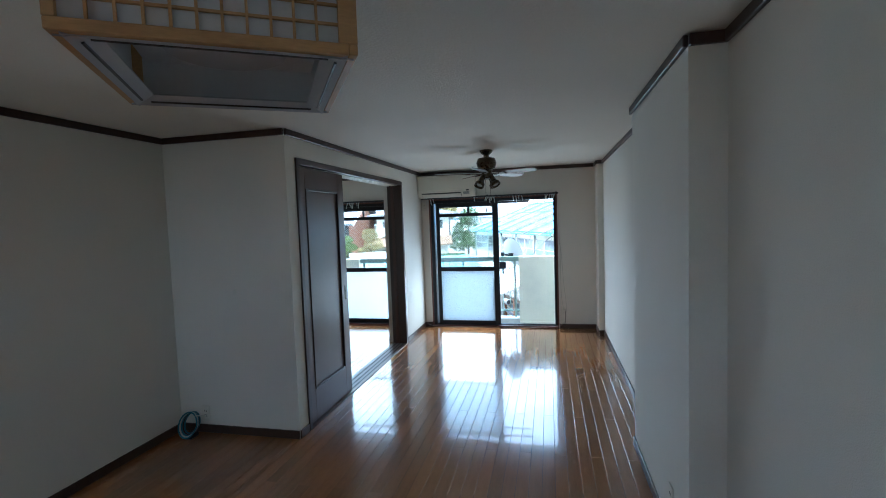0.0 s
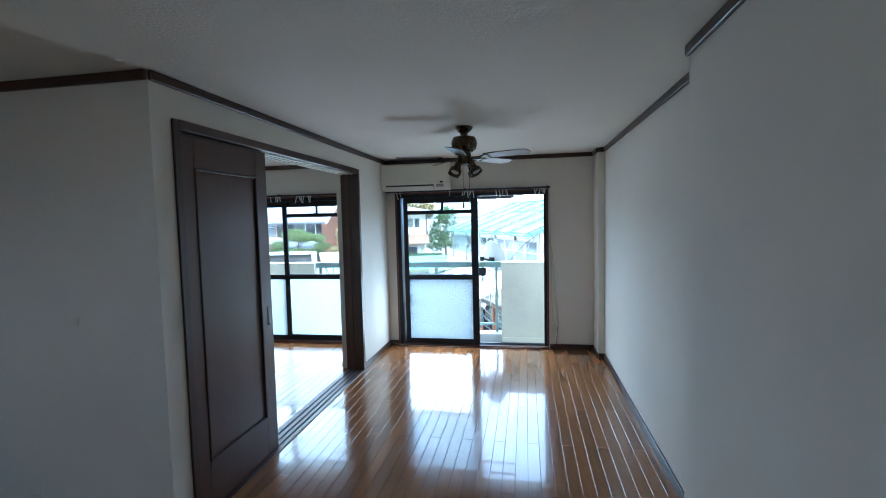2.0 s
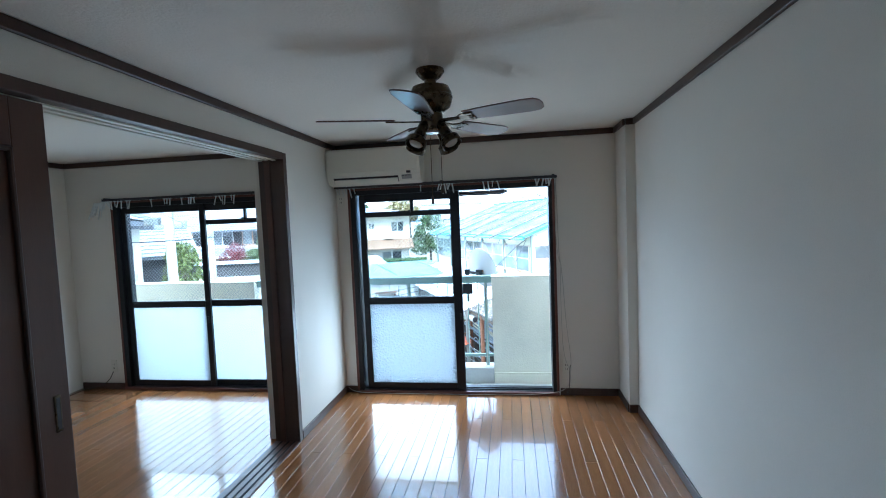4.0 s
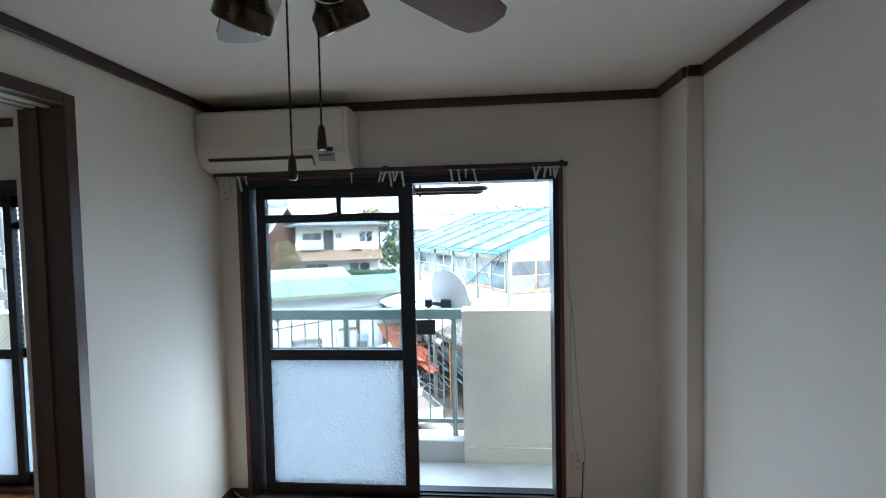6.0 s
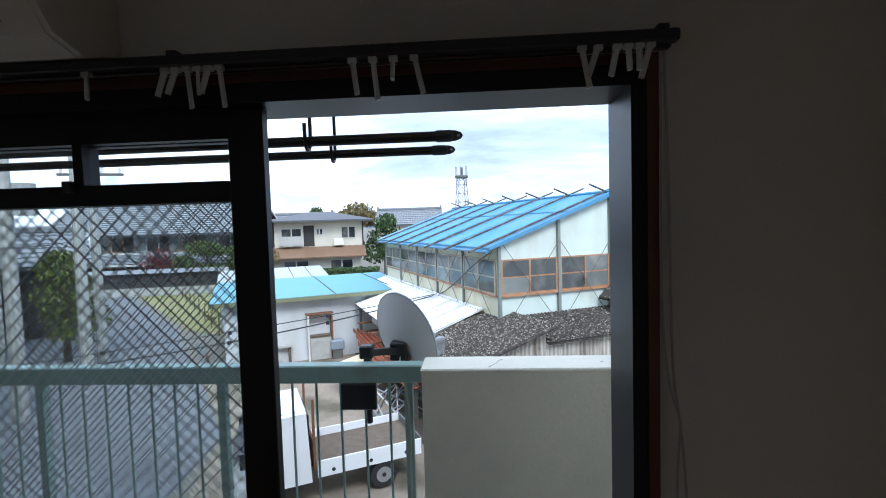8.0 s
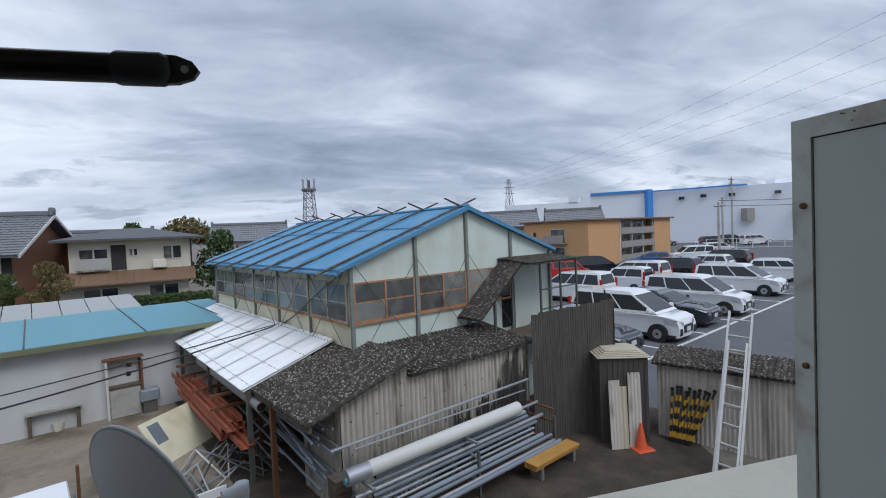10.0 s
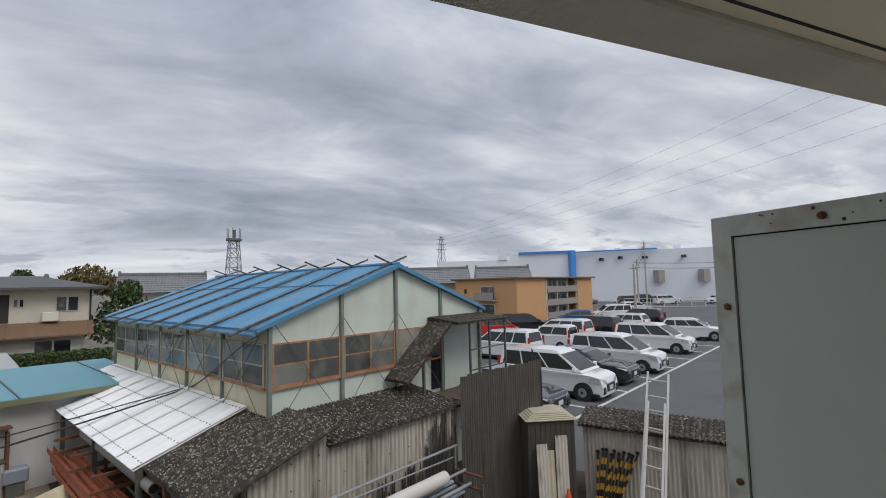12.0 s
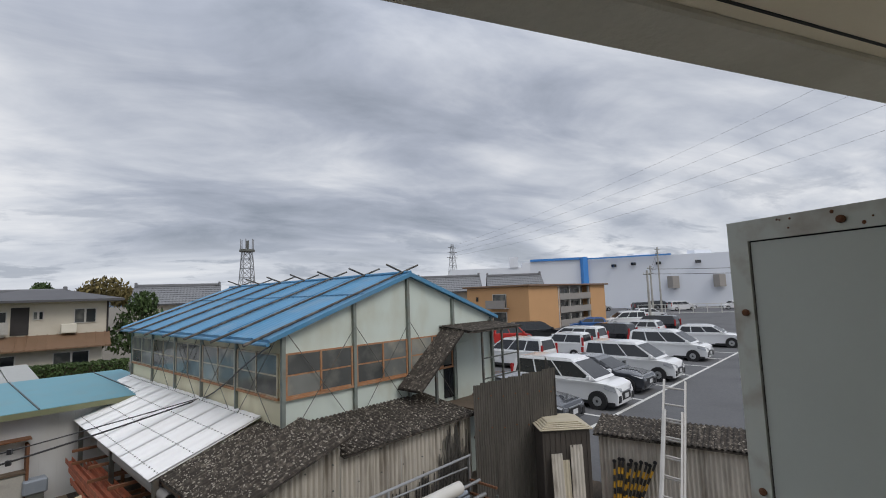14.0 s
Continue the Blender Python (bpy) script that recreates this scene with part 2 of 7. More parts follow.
CONCRETE = mat("weathered_concrete", (0.40, 0.39, 0.36), 0.9, var=0.14, scale=3, grain=0.12, grain_scale=45, bump=0.4, bump_scale=50, stain=(0.16, 0.155, 0.14), stain_amount=0.5, stain_scale=2.2)
BALCFLOOR = mat("pale_balcony_concrete", (0.58, 0.57, 0.53), 0.85, var=0.1, scale=2, grain=0.08, grain_scale=40, stain=(0.38, 0.37, 0.34), stain_amount=0.5, stain_scale=2.2)
SOFFIT = mat("beige_soffit", (0.84, 0.76, 0.62), 0.85, var=0.06, scale=2, bump=0.15, bump_scale=90)
BEAMM = mat("painted_concrete_beam", (0.60, 0.58, 0.52), 0.9, var=0.1, scale=3, grain=0.08, grain_scale=45, bump=0.4, bump_scale=50, stain=(0.40, 0.38, 0.33), stain_amount=0.4, stain_scale=3)
RAILGREEN = mat("pale_green_rail_paint", (0.30, 0.42, 0.38), 0.5, var=0.08, scale=5, stain=(0.2, 0.12, 0.07), stain_amount=0.3, stain_scale=9)
PANELGREY = mat("grey_green_partition_board", (0.52, 0.56, 0.53), 0.55, var=0.04, scale=2, grain=0.02, stain=(0.46, 0.49, 0.46), stain_amount=0.3, stain_scale=3)
PANELFRAME = mat("grey_green_partition_frame", (0.56, 0.59, 0.55), 0.5, var=0.05, scale=3, stain=(0.22, 0.11, 0.06), stain_amount=0.45, stain_scale=14)
RUST = mat("rust", (0.16, 0.07, 0.035), 0.9, var=0.4, scale=40, bump=0.4)
POLE = mat("dark_bronze_pole", (0.035, 0.030, 0.030), 0.3, 0.7, var=0.2, scale=20)
DISH = mat("satellite_dish_grey", (0.62, 0.60, 0.595), 0.5, var=0.06, scale=6, grain=0.03)
LNB = mat("lnb_plastic", (0.42, 0.43, 0.43), 0.5, var=0.05)


# ---------------------------------------------------------------- mesh helpers
def box(bm, x0, y0, z0, x1, y1, z1, bevel=0.0):
    vs = bmesh.ops.create_cube(bm, size=1.0, matrix=Matrix.Translation(((x0 + x1) / 2, (y0 + y1) / 2, (z0 + z1) / 2)) @ Matrix.Diagonal((abs(x1 - x0), abs(y1 - y0), abs(z1 - z0), 1)))["verts"]
    if bevel:
        es = list({e for v in vs for e in v.link_edges})
        bmesh.ops.bevel(bm, geom=es, offset=bevel, segments=1, affect="EDGES")
    return bm


def bx(*a, bevel=0.0):
    return box(bmesh.new(), *a, bevel=bevel)


def rod(bm, a, b, r, r2=None, seg=10):
    """A round bar from a to b."""
    a, b = Vector(a), Vector(b)
    d = b - a
    m = Matrix.Translation((a + b) / 2) @ d.to_track_quat("Z", "Y").to_matrix().to_4x4()
    bmesh.ops.create_cone(bm, cap_ends=True, segments=seg, radius1=r, radius2=r if r2 is None else r2, depth=d.length, matrix=m)
    return bm


def bar(bm, a, b, w, h):
    """A square bar from a to b."""
    a, b = Vector(a), Vector(b)
    d = b - a
    m = Matrix.Translation((a + b) / 2) @ d.to_track_quat("Y", "Z").to_matrix().to_4x4() @ Matrix.Diagonal((w, d.length, h, 1))
    bmesh.ops.create_cube(bm, size=1.0, matrix=m)
    return bm


def prism(bm, pts, off):
    """A polygon of 3D points pushed along off."""
    off = Vector(off)
    lo = [bm.verts.new(p) for p in pts]
    hi = [bm.verts.new(Vector(p) + off) for p in pts]
    n = len(pts)
    bm.faces.new(lo)
    bm.faces.new(hi[::-1])
    for i in range(n):
        bm.faces.new((lo[i], hi[i], hi[(i + 1) % n], lo[(i + 1) % n]))
    bmesh.ops.recalc_face_normals(bm, faces=bm.faces)
    return bm


def lathe(bm, profile, seg=20, m=None):
    """A turned body from (radius, height) pairs."""
    rings = []
    for r, z in profile:
        rings.append([bm.verts.new((max(r, 0.0004) * math.cos(2 * math.pi * i / seg), max(r, 0.0004) * math.sin(2 * math.pi * i / seg), z)) for i in range(seg)])
    new_verts = [v for ring in rings for v in ring]
    for a, b in zip(rings, rings[1:]):
        for i in range(seg):
            bm.faces.new((a[i], a[(i + 1) % seg], b[(i + 1) % seg], b[i]))
    bm.faces.new(rings[0][::-1])
    bm.faces.new(rings[-1])
    if m is not None:
        bmesh.ops.transform(bm, matrix=m, verts=new_verts)
    bmesh.ops.recalc_face_normals(bm, faces=bm.faces)
    return bm


def tube(name, pts, r, material, parent=None, label="", smooth=True):
    """A cable or pipe along a smooth line, as a mesh."""
    cu = bpy.data.curves.new(name, "CURVE")
    cu.dimensions, cu.bevel_depth, cu.bevel_resolution, cu.resolution_u = "3D", r, 2, 6
    sp = cu.splines.new("NURBS" if smooth else "POLY")
    sp.points.add(len(pts) - 1)
    for p, q in zip(sp.points, pts):
        p.co = (*q, 1)
    if smooth:
        sp.use_endpoint_u, sp.order_u = True, min(4, len(pts))
    tmp = bpy.data.objects.new("tmp", cu)
    me = bpy.data.meshes.new_from_object(tmp)
    bpy.data.objects.remove(tmp)
    me.materials.clear()
    me.materials.append(material)
    ob = new(name, me)
    ob.parent = parent
    if label:
        tagged(ob, label)
    return ob


def part(name, bm, material, parent=None, label="", smooth=False):
    me = bpy.data.meshes.new(name)
    bm.to_mesh(me)
    bm.free()
    if smooth:
        me.shade_smooth()
        me.set_sharp_from_angle(angle=radians(35))
    me.materials.append(material)
    ob = new(name, me)
    ob.parent = parent
    if label:
        tagged(ob, label)
    return ob


def thing(name, label, category, at=(0, 0, 0), turn=0.0, group="", kind=""):
    e = new(name)
    e.empty_display_size = 0.1
    e.matrix_basis = pose(*at, 0, 0, turn)
    return tagged(e, label, category, group, kind)


def struct(name, bm, material, label, category="wall"):
    return tagged(part(name, bm, material), label, category, kind="structure")
# ---------------------------------------------------------------- the flat: plan
XL, XL2, XR = -1.81, -2.05, 0.68        # dividing wall (both faces), right wall
YF, H = 6.60, 2.25                      # window wall, ceiling height
XW, YJ, YB = -2.83, 3.00, -2.40         # side wall of the back part, jutting wall, wall behind
XR2, YR2 = -4.60, 3.12                  # second room
WX0, WX1, WH = -1.675, 0.09, 1.84        # window of the main room
VX0, VX1 = -4.08, -2.30                 # window of the second room
DY0, DY1, DH = 3.13, 5.66, 2.06         # sliding door opening with its casing

T = 0.14
struct("wall_north", box(box(box(box(bx(XR2 - T, YF, 0, VX0, YF + T, H + 0.1), VX1, YF, 0, WX0, YF + T, H + 0.1), WX1, YF, 0, XR + T, YF + T, H + 0.1), VX0, YF, WH, VX1, YF + T, H + 0.1), WX0, YF, WH, WX1, YF + T, H + 0.1),
       WALLPAPER, "off-white papered wall around the balcony windows")
wd_ = thing("wall_divider", "off-white papered wall with a wide sliding door opening", "wall", kind="structure")
part("wall_pier", bx(XL2, YJ, 0, XL, DY0, H), WALLPAPER, wd_)
part("wall_pier", bx(XL2, DY1, 0, XL, YF, H), WALLPAPER, wd_)
part("wall_lintel", bx(XL2, DY0, DH, XL, DY1, H), WALLPAPER, wd_)
struct("wall_jut", bx(XW - T, YJ, 0, XL2, YR2, H), WALLPAPER, "off-white papered wall with a light switch and socket")
struct("wall_west", bx(XW - T, YB - T, 0, XW, YJ, H), WALLPAPER, "off-white papered side wall in shade")
struct("wall_second_room_west", bx(XR2 - T, YR2, 0, XR2, YF, H), WALLPAPER, "off-white papered wall of the second room")
struct("wall_second_room_south", bx(XR2 - T, YJ, 0, XW - T, YR2, H), WALLPAPER, "off-white papered wall of the second room")
struct("wall_south", box(box(box(bx(XW - T, YB - T, 0, -2.55, YB, H), -1.60, YB - T, 0, XR + T, YB, H), -2.55, YB - T, 0, -1.60, YB, 1.0), -2.55, YB - T, 1.90, -1.60, YB, H), WALLPAPER, "plain papered wall with a wide window opening at the back")
struct("wall_east", bx(XR, YB, 0, XR + T, YF, H), WALLPAPER, "off-white papered long wall")
struct("pillar_east", bx(0.54, 2.02, 0, XR, 3.27, H), WALLPAPER, "papered boxed-out pillar on the long wall", "pillar")
struct("pillar_corner", bx(0.61, 6.26, 0, XR, YF, H), WALLPAPER, "narrow papered corner pillar beside the window", "pillar")
struct("ceiling", bx(XW - T, YB - T, H, XR + T, YF, H + 0.1), CEILING, "off-white textured paper ceiling", "ceiling")
struct("ceiling_second_room", bx(XR2 - T, YJ, H + 0.004, XW - T, YF, H + 0.1), CEILING, "off-white textured paper ceiling of the second room", "ceiling")


def strip(name, runs, z0, z1, depth, material, label, category):
    """Trim along walls: runs of (x0, y0, x1, y1) with the side on which it stands proud."""
    bm = bmesh.new()
    for x0, y0, x1, y1, side in runs:
        if side in "ns":
            yy = sorted((y0, y0 + (depth if side == "n" else -depth)))
            box(bm, x0, yy[0], z0, x1, yy[1], z1, bevel=0.003)
        else:
            xx = sorted((x0, x0 + (depth if side == "e" else -depth)))
            box(bm, xx[0], y0, z0, xx[1], y1, z1, bevel=0.003)
    return tagged(part(name, bm, material), label, category, kind="structure")


d = 0.02
strip("trim_cornice", [(XL, YF, XR - 0.07 - d, YF, "s"), (XL, YJ, XL, YF - d, "e"), (XW + d, YJ, XL, YJ, "s"), (XW, YB, XW, YJ, "e"), (XR, YB, XR, 2.02 - d, "w"),
                       (0.54, 2.02, XR, 2.02, "s"), (0.54, 2.02, 0.54, 3.27, "w"), (XR, 3.29, XR, 6.26 - d, "w"), (0.61, 6.26, XR, 6.26, "s"), (0.61, 6.26, 0.61, YF, "w")],
      2.203, H - 0.002, d, DARKWOOD, "thin dark brown wooden cornice under the ceiling", "cornice")
strip("trim_cornice_second_room", [(XR2 + d, YF, XL2 - d, YF, "s"), (XR2, YR2, XR2, YF, "e"), (XL2, YR2, XL2, YF, "w")], 2.203, H, d, DARKWOOD, "thin dark brown cornice of the second room", "cornice")
b = 0.012
strip("baseboard", [(XL, YF, WX0 - 0.01, YF, "s"), (WX1 + 0.03, YF, 0.61 - b, YF, "s"), (XL, DY1 + 0.01, XL, YF - b, "e"), (XL, YJ, XL, DY0 - 0.01, "e"), (XW + b, YJ, XL, YJ, "s"), (XW, YB, XW, YJ, "e"),
                    (XR, YB, XR, 2.02 - b, "w"), (0.54, 2.02, XR, 2.02, "s"), (0.54, 2.02, 0.54, 3.27, "w"), (XR, 3.285, XR, 6.26 - b, "w"), (0.61, 6.26, XR, 6.26, "s"), (0.61, 6.26, 0.61, YF, "w")],
      0.0, 0.062, b, DARKWOOD, "dark brown wooden baseboard", "baseboard")
strip("baseboard_second_room", [(XR2 + b, YF, VX0 - 0.03, YF, "s"), (VX1 + 0.03, YF, XL2 - b, YF, "s"), (XL2, DY1 + 0.01, XL2, YF, "w")], 0.0, 0.062, b, DARKWOOD, "dark brown baseboard of the second room", "baseboard")


# ---------------------------------------------------------------- windows
def sash(parent, x0, x1, y, frost, top_lights=True, latch=True, name="sash", wide=0.052):
    """One sliding aluminium sash: stiles, rails, small top lights, wired pane, frosted pane."""
    s = part(name, box(box(bx(x0, y, 0.03, x0 + 0.052, y + 0.03, 1.80, bevel=0.003), x1 - wide, y, 0.03, x1, y + 0.03, 1.80, bevel=0.003), x0 + 0.052, y + 0.002, 0.03, x1 - wide, y + 0.028, 0.085), SASH, parent)
    part("rail", bx(x0 + 0.052, y + 0.002, 1.735, x1 - wide, y + 0.028, 1.80), SASH, s)
    part("rail", bx(x0 + 0.052, y + 0.002, 0.81, x1 - wide, y + 0.028, 0.87), SASH, s)
    part("pane", bx(x0 + 0.05, y + 0.012, 0.083, x1 - wide + 0.002, y + 0.017, 0.812), FROST if frost else FROST_FINE, s, "hammered frosted glass pane").visible_shadow = False
    top = 1.735
    if top_lights:
        part("rail", bx(x0 + 0.052, y + 0.002, 1.60, x1 - wide, y + 0.028, 1.645), SASH, s)
        mid = (x0 + x1) / 2 + 0.03
        part("glazing_bar", bx(mid - 0.011, y + 0.002, 1.64, mid + 0.011, y + 0.028, 1.735), SASH, s)
        part("top_pane", bx(x0 + 0.05, y + 0.012, 1.638, x1 - wide + 0.002, y + 0.016, 1.737), GLASS, s).visible_shadow = False
        part("vent_catch", bx(mid - 0.03, y - 0.012, 1.63, mid - 0.008, y + 0.002, 1.655, bevel=0.002), DARK_PLASTIC, s)
        top = 1.60
    part("pane", bx(x0 + 0.05, y + 0.012, 0.868, x1 - wide + 0.002, y + 0.016, top + 0.002), WIRED, s, "clear wired glass pane").visible_shadow = False
    if latch:
        part("latch", bx(x1 - 0.03, y - 0.014, 0.66, x1 - 0.012, y + 0.002, 0.72, bevel=0.003), DARK_PLASTIC, s)
    return s


def window(name, x0, x1, sashes, label):
    w = thing(name, label, "window", kind="structure")
    part("window_frame", box(box(box(bx(x0, YF - 0.012, 0.0, x0 + 0.045, YF + T, WH), x1 - 0.03, YF - 0.012, 0.0, x1, YF + T, WH), x0 + 0.045, YF - 0.012, 1.80, x1 - 0.03, YF + T, WH), x0 + 0.045, YF + 0.002, -0.02, x1 - 0.03, YF + T, 0.028), SASH, w)
    part("window_sill", bx(x0 - 0.02, YF - 0.03, 0.0, x1 + 0.02, YF + 0.002, 0.026, bevel=0.003), SASH_IN, w, "reddish brown wooden sill strip")
    part("trim", bx(x0 - 0.022, YF - 0.016, 0.027, x0, YF + 0.02, WH + 0.02), SASH_IN, w)
    part("trim", bx(x1, YF - 0.016, 0.027, x1 + 0.022, YF + 0.02, WH + 0.02), SASH_IN, w)
    part("trim", bx(x0, YF - 0.016, WH, x1, YF + 0.02, WH + 0.02), SASH_IN, w)
    for yy in (YF + 0.028, YF + 0.066):
        part("track", bx(x0 + 0.045, yy, 0.028, x1 - 0.03, yy + 0.006, 0.036), SASH, w)
    for s in sashes:
        sash(w, *s)
    return w


window("window_1", WX0, WX1, [(-1.605, -0.70, YF + 0.018, True, True, True, "sash", 0.078), (-1.615, -0.72, YF + 0.058, True, True, False, "sash", 0.07)], "dark bronze aluminium balcony window with its sashes slid open")
window("window_2", VX0, VX1, [(-4.03, -3.14, YF + 0.018, False, False), (-3.22, -2.34, YF + 0.058, False, True, False)], "closed dark bronze aluminium window with frosted lower panes")


def hook_bunch(parent, x, y, z, n, spread, seed):
    rnd = random.Random(seed)
    for i in range(n):
        px = x + spread * (i / max(n - 1, 1) - 0.5)
        l = rnd.uniform(0.045, 0.085)
        tilt = rnd.uniform(-0.02, 0.02)
        part("hook", box(bar(bmesh.new(), (px, y, z), (px + tilt, y - rnd.uniform(0, 0.012), z - l), 0.006, 0.010), px - 0.008, y - 0.006, z - 0.008, px + 0.008, y + 0.006, z + 0.012), CLOTH, parent)


def curtain_rail(x0, x1, bunches, label):
    c = thing("curtain_rail", label, "curtain rail", (0, YF - 0.06, 1.872))
    part("rail", bx(x0, -0.012, -0.011, x1, 0.012, 0.011, bevel=0.003), ROD, c)
    part("rail", bx(x0, 0.028, -0.011, x1, 0.046, 0.011, bevel=0.003), ROD, c)
    for px in (x0 + 0.03, (x0 + x1) / 2, x1 - 0.03):
        part("bracket", bx(px - 0.01, -0.012, 0.011, px + 0.01, 0.06, 0.019), ROD, c)
        part("bracket_plate", bx(px - 0.01, 0.052, 0.0, px + 0.01, 0.06, 0.011), ROD, c)
    for i, (px, n, sp) in enumerate(bunches):
        hook_bunch(c, px, 0.0, -0.012, n, sp, i + int(x1 * 10))
    return c


curtain_rail(-1.80, 0.13, [(-1.74, 4, 0.08), (-1.64, 2, 0.04), (-1.02, 1, 0.0), (-0.80, 6, 0.11), (-0.42, 4, 0.12), (-0.03, 2, 0.03), (0.05, 4, 0.06)], "dark metal curtain rail with leftover white hooks")
curtain_rail(-4.14, -2.24, [(-4.10, 6, 0.1), (-3.97, 3, 0.07), (-3.86, 2, 0.03), (-3.62, 1, 0), (-3.45, 3, 0.06), (-3.30, 1, 0), (-3.2, 3, 0.05), (-2.9, 4, 0.09), (-2.78, 2, 0.03)], "dark metal curtain rail with leftover white hooks")
bundle = thing("curtain_tape", "grey white bundle of curtain tape hanging from the rail", "curtain tape", (-4.17, YF - 0.075, 1.80))
for i in range(5):
    part("tape", bar(bmesh.new(), (0.02 * i - 0.04, 0, 0.05), (0.035 * i - 0.11, -0.01, -0.11 + 0.02 * (i % 3)), 0.018, 0.006), CLOTH, bundle)

# ---------------------------------------------------------------- sliding doors
dc = thing("door_1", "dark brown wooden sliding door casing round a wide opening", "door frame", kind="structure")
JX0, JX1 = -1.985, XL + 0.012
part("jamb", bx(JX0, DY1 - 0.045, 0, JX1, DY1 + 0.002, DH, bevel=0.002), DARKWOOD, dc)
part("jamb", bx(JX0, DY0 - 0.002, 0, JX1, DY0 + 0.04, DH, bevel=0.002), DARKWOOD, dc)
part("head", bx(JX0, DY0 + 0.04, DH - 0.045, JX1, DY1 - 0.045, DH + 0.002, bevel=0.002), DARKWOOD, dc)
for px in (-1.865, -1.915, -1.965):
    part("head_track", bx(px - 0.012, DY0 + 0.04, DH - 0.052, px + 0.012, DY1 - 0.045, DH - 0.044), WHITE_PLASTIC, dc, "pale aluminium track")
part("jamb_stop", bx(-1.94, DY1 - 0.053, 0.0, -1.90, DY1 - 0.044, DH - 0.045), DOORWOOD, dc)
sill = thing("threshold", "brown wooden threshold with sliding tracks", "threshold", kind="structure")
part("sill_board", bx(JX0, DY0 + 0.04, 0.0, JX1, DY1 - 0.045, 0.008), DOORWOOD, sill)
for px in (-1.84, -1.885, -1.935):
    part("track", bx(px - 0.006, DY0 + 0.04, 0.008, px + 0.006, DY1 - 0.045, 0.011), GASKET, sill)


def sliding_door(y0, y1, x, label, pull):
    dr = thing("sliding_door", label, "door", (x, y0, 0.011))
    w, h = y1 - y0, DH - 0.045 - 0.022
    m, mb, mt = 0.115, 0.25, 0.16
    part("stile", bx(0, 0, 0, 0.033, m, h, bevel=0.002), DOORWOOD, dr)
    part("stile", bx(0, w - m, 0, 0.033, w, h, bevel=0.002), DOORWOOD, dr)
    part("bottom_rail", bx(0, m, 0, 0.033, w - m, mb, bevel=0.002), DOORWOOD, dr)
    part("top_rail", bx(0, m, h - mt, 0.033, w - m, h, bevel=0.002), DOORWOOD, dr)
    part("panel", bx(0.008, m, mb, 0.024, w - m, h - mt), DOORWOOD, dr)
    bm = bmesh.new()
    for z0, z1, a0, a1 in ((mb, mb + 0.016, m, w - m), (h - mt - 0.016, h - mt, m, w - m), (mb, h - mt, m, m + 0.016), (mb, h - mt, w - m - 0.016, w - m)):
        box(bm, 0.024, a0, z0, 0.039, a1, z1, bevel=0.004)
    part("moulding", bm, DARKWOOD, dr, "raised dark moulding")
    if pull:
        p = part("pull", bx(0.031, w - 0.06, 0.86, 0.036, w - 0.035, 0.99, bevel=0.002), BRONZE, dr, "recessed metal finger pull")
        part("pull_recess", bx(0.0355, w - 0.054, 0.87, 0.0368, w - 0.041, 0.98), DARK_PLASTIC, p)
    return dr


sliding_door(DY0 + 0.045, 3.97, -1.86, "brown panelled wooden sliding door, slid partly open", True)
sliding_door(DY0 + 0.055, 3.93, -1.91, "brown panelled wooden sliding door stacked behind another", False)

# ---------------------------------------------------------------- air conditioner
ac = thing("air_conditioner", "ivory wall-mounted air conditioner above the window", "air conditioner", (-1.805, YF - 0.002, 1.875))
L, D, A = 0.815, 0.215, 0.305
prof = [(0, 0.02, 0.03), (0, -0.10, 0.0), (0, -0.165, 0.02), (0, -0.205, 0.075), (0, -0.215, 0.12), (0, -0.215, A - 0.02), (0, -0.20, A), (0, 0.0, A), (0, 0.0, 0.03)]
prof = [(0.0, y if y < 0 else 0.0, z) for _, y, z in prof][:-1]
part("body", prism(bmesh.new(), [(0.012, y, z) for _, y, z in prof], (L - 0.024, 0, 0)), WHITE_PLASTIC, ac)
for px in (0.0, L - 0.012):
    part("end_cap", prism(bmesh.new(), [(px, y * 0.985, z * 0.985 + 0.003) for _, y, z in prof], (0.012, 0, 0)), WHITE_PLASTIC, ac)
fp = part("front_panel", bx(0.02, -0.222, 0.10, L - 0.02, -0.212, A - 0.015, bevel=0.003), WHITE_PLASTIC, ac, "flat ivory front cover")
part("outlet", prism(bmesh.new(), [(0.06, -0.20, 0.063), (0.06, -0.168, 0.016), (0.06, -0.160, 0.022), (0.06, -0.19, 0.07)], (L - 0.25, 0, 0)), DARK_PLASTIC, ac, "dark air outlet slot")
part("flap", prism(bmesh.new(), [(0.065, -0.199, 0.045), (0.065, -0.171, 0.010), (0.065, -0.165, 0.013), (0.065, -0.192, 0.049)], (L - 0.26, 0, 0)), WHITE_PLASTIC, ac)
part("display", prism(bmesh.new(), [(L - 0.16, -0.2065, 0.065), (L - 0.16, -0.186, 0.034), (L - 0.16, -0.180, 0.036), (L - 0.16, -0.200, 0.068)], (0.085, 0, 0)), GREY_PLASTIC, ac)
part("sensor", bx(L - 0.115, -0.2185, 0.08, L - 0.08, -0.205, 0.099), DARK_PLASTIC, ac)
for i in range(3):
    part("button", bx(L - 0.15 + 0.024 * i, -0.211, 0.058, L - 0.137 + 0.024 * i, -0.195, 0.064), DARK_PLASTIC, ac)


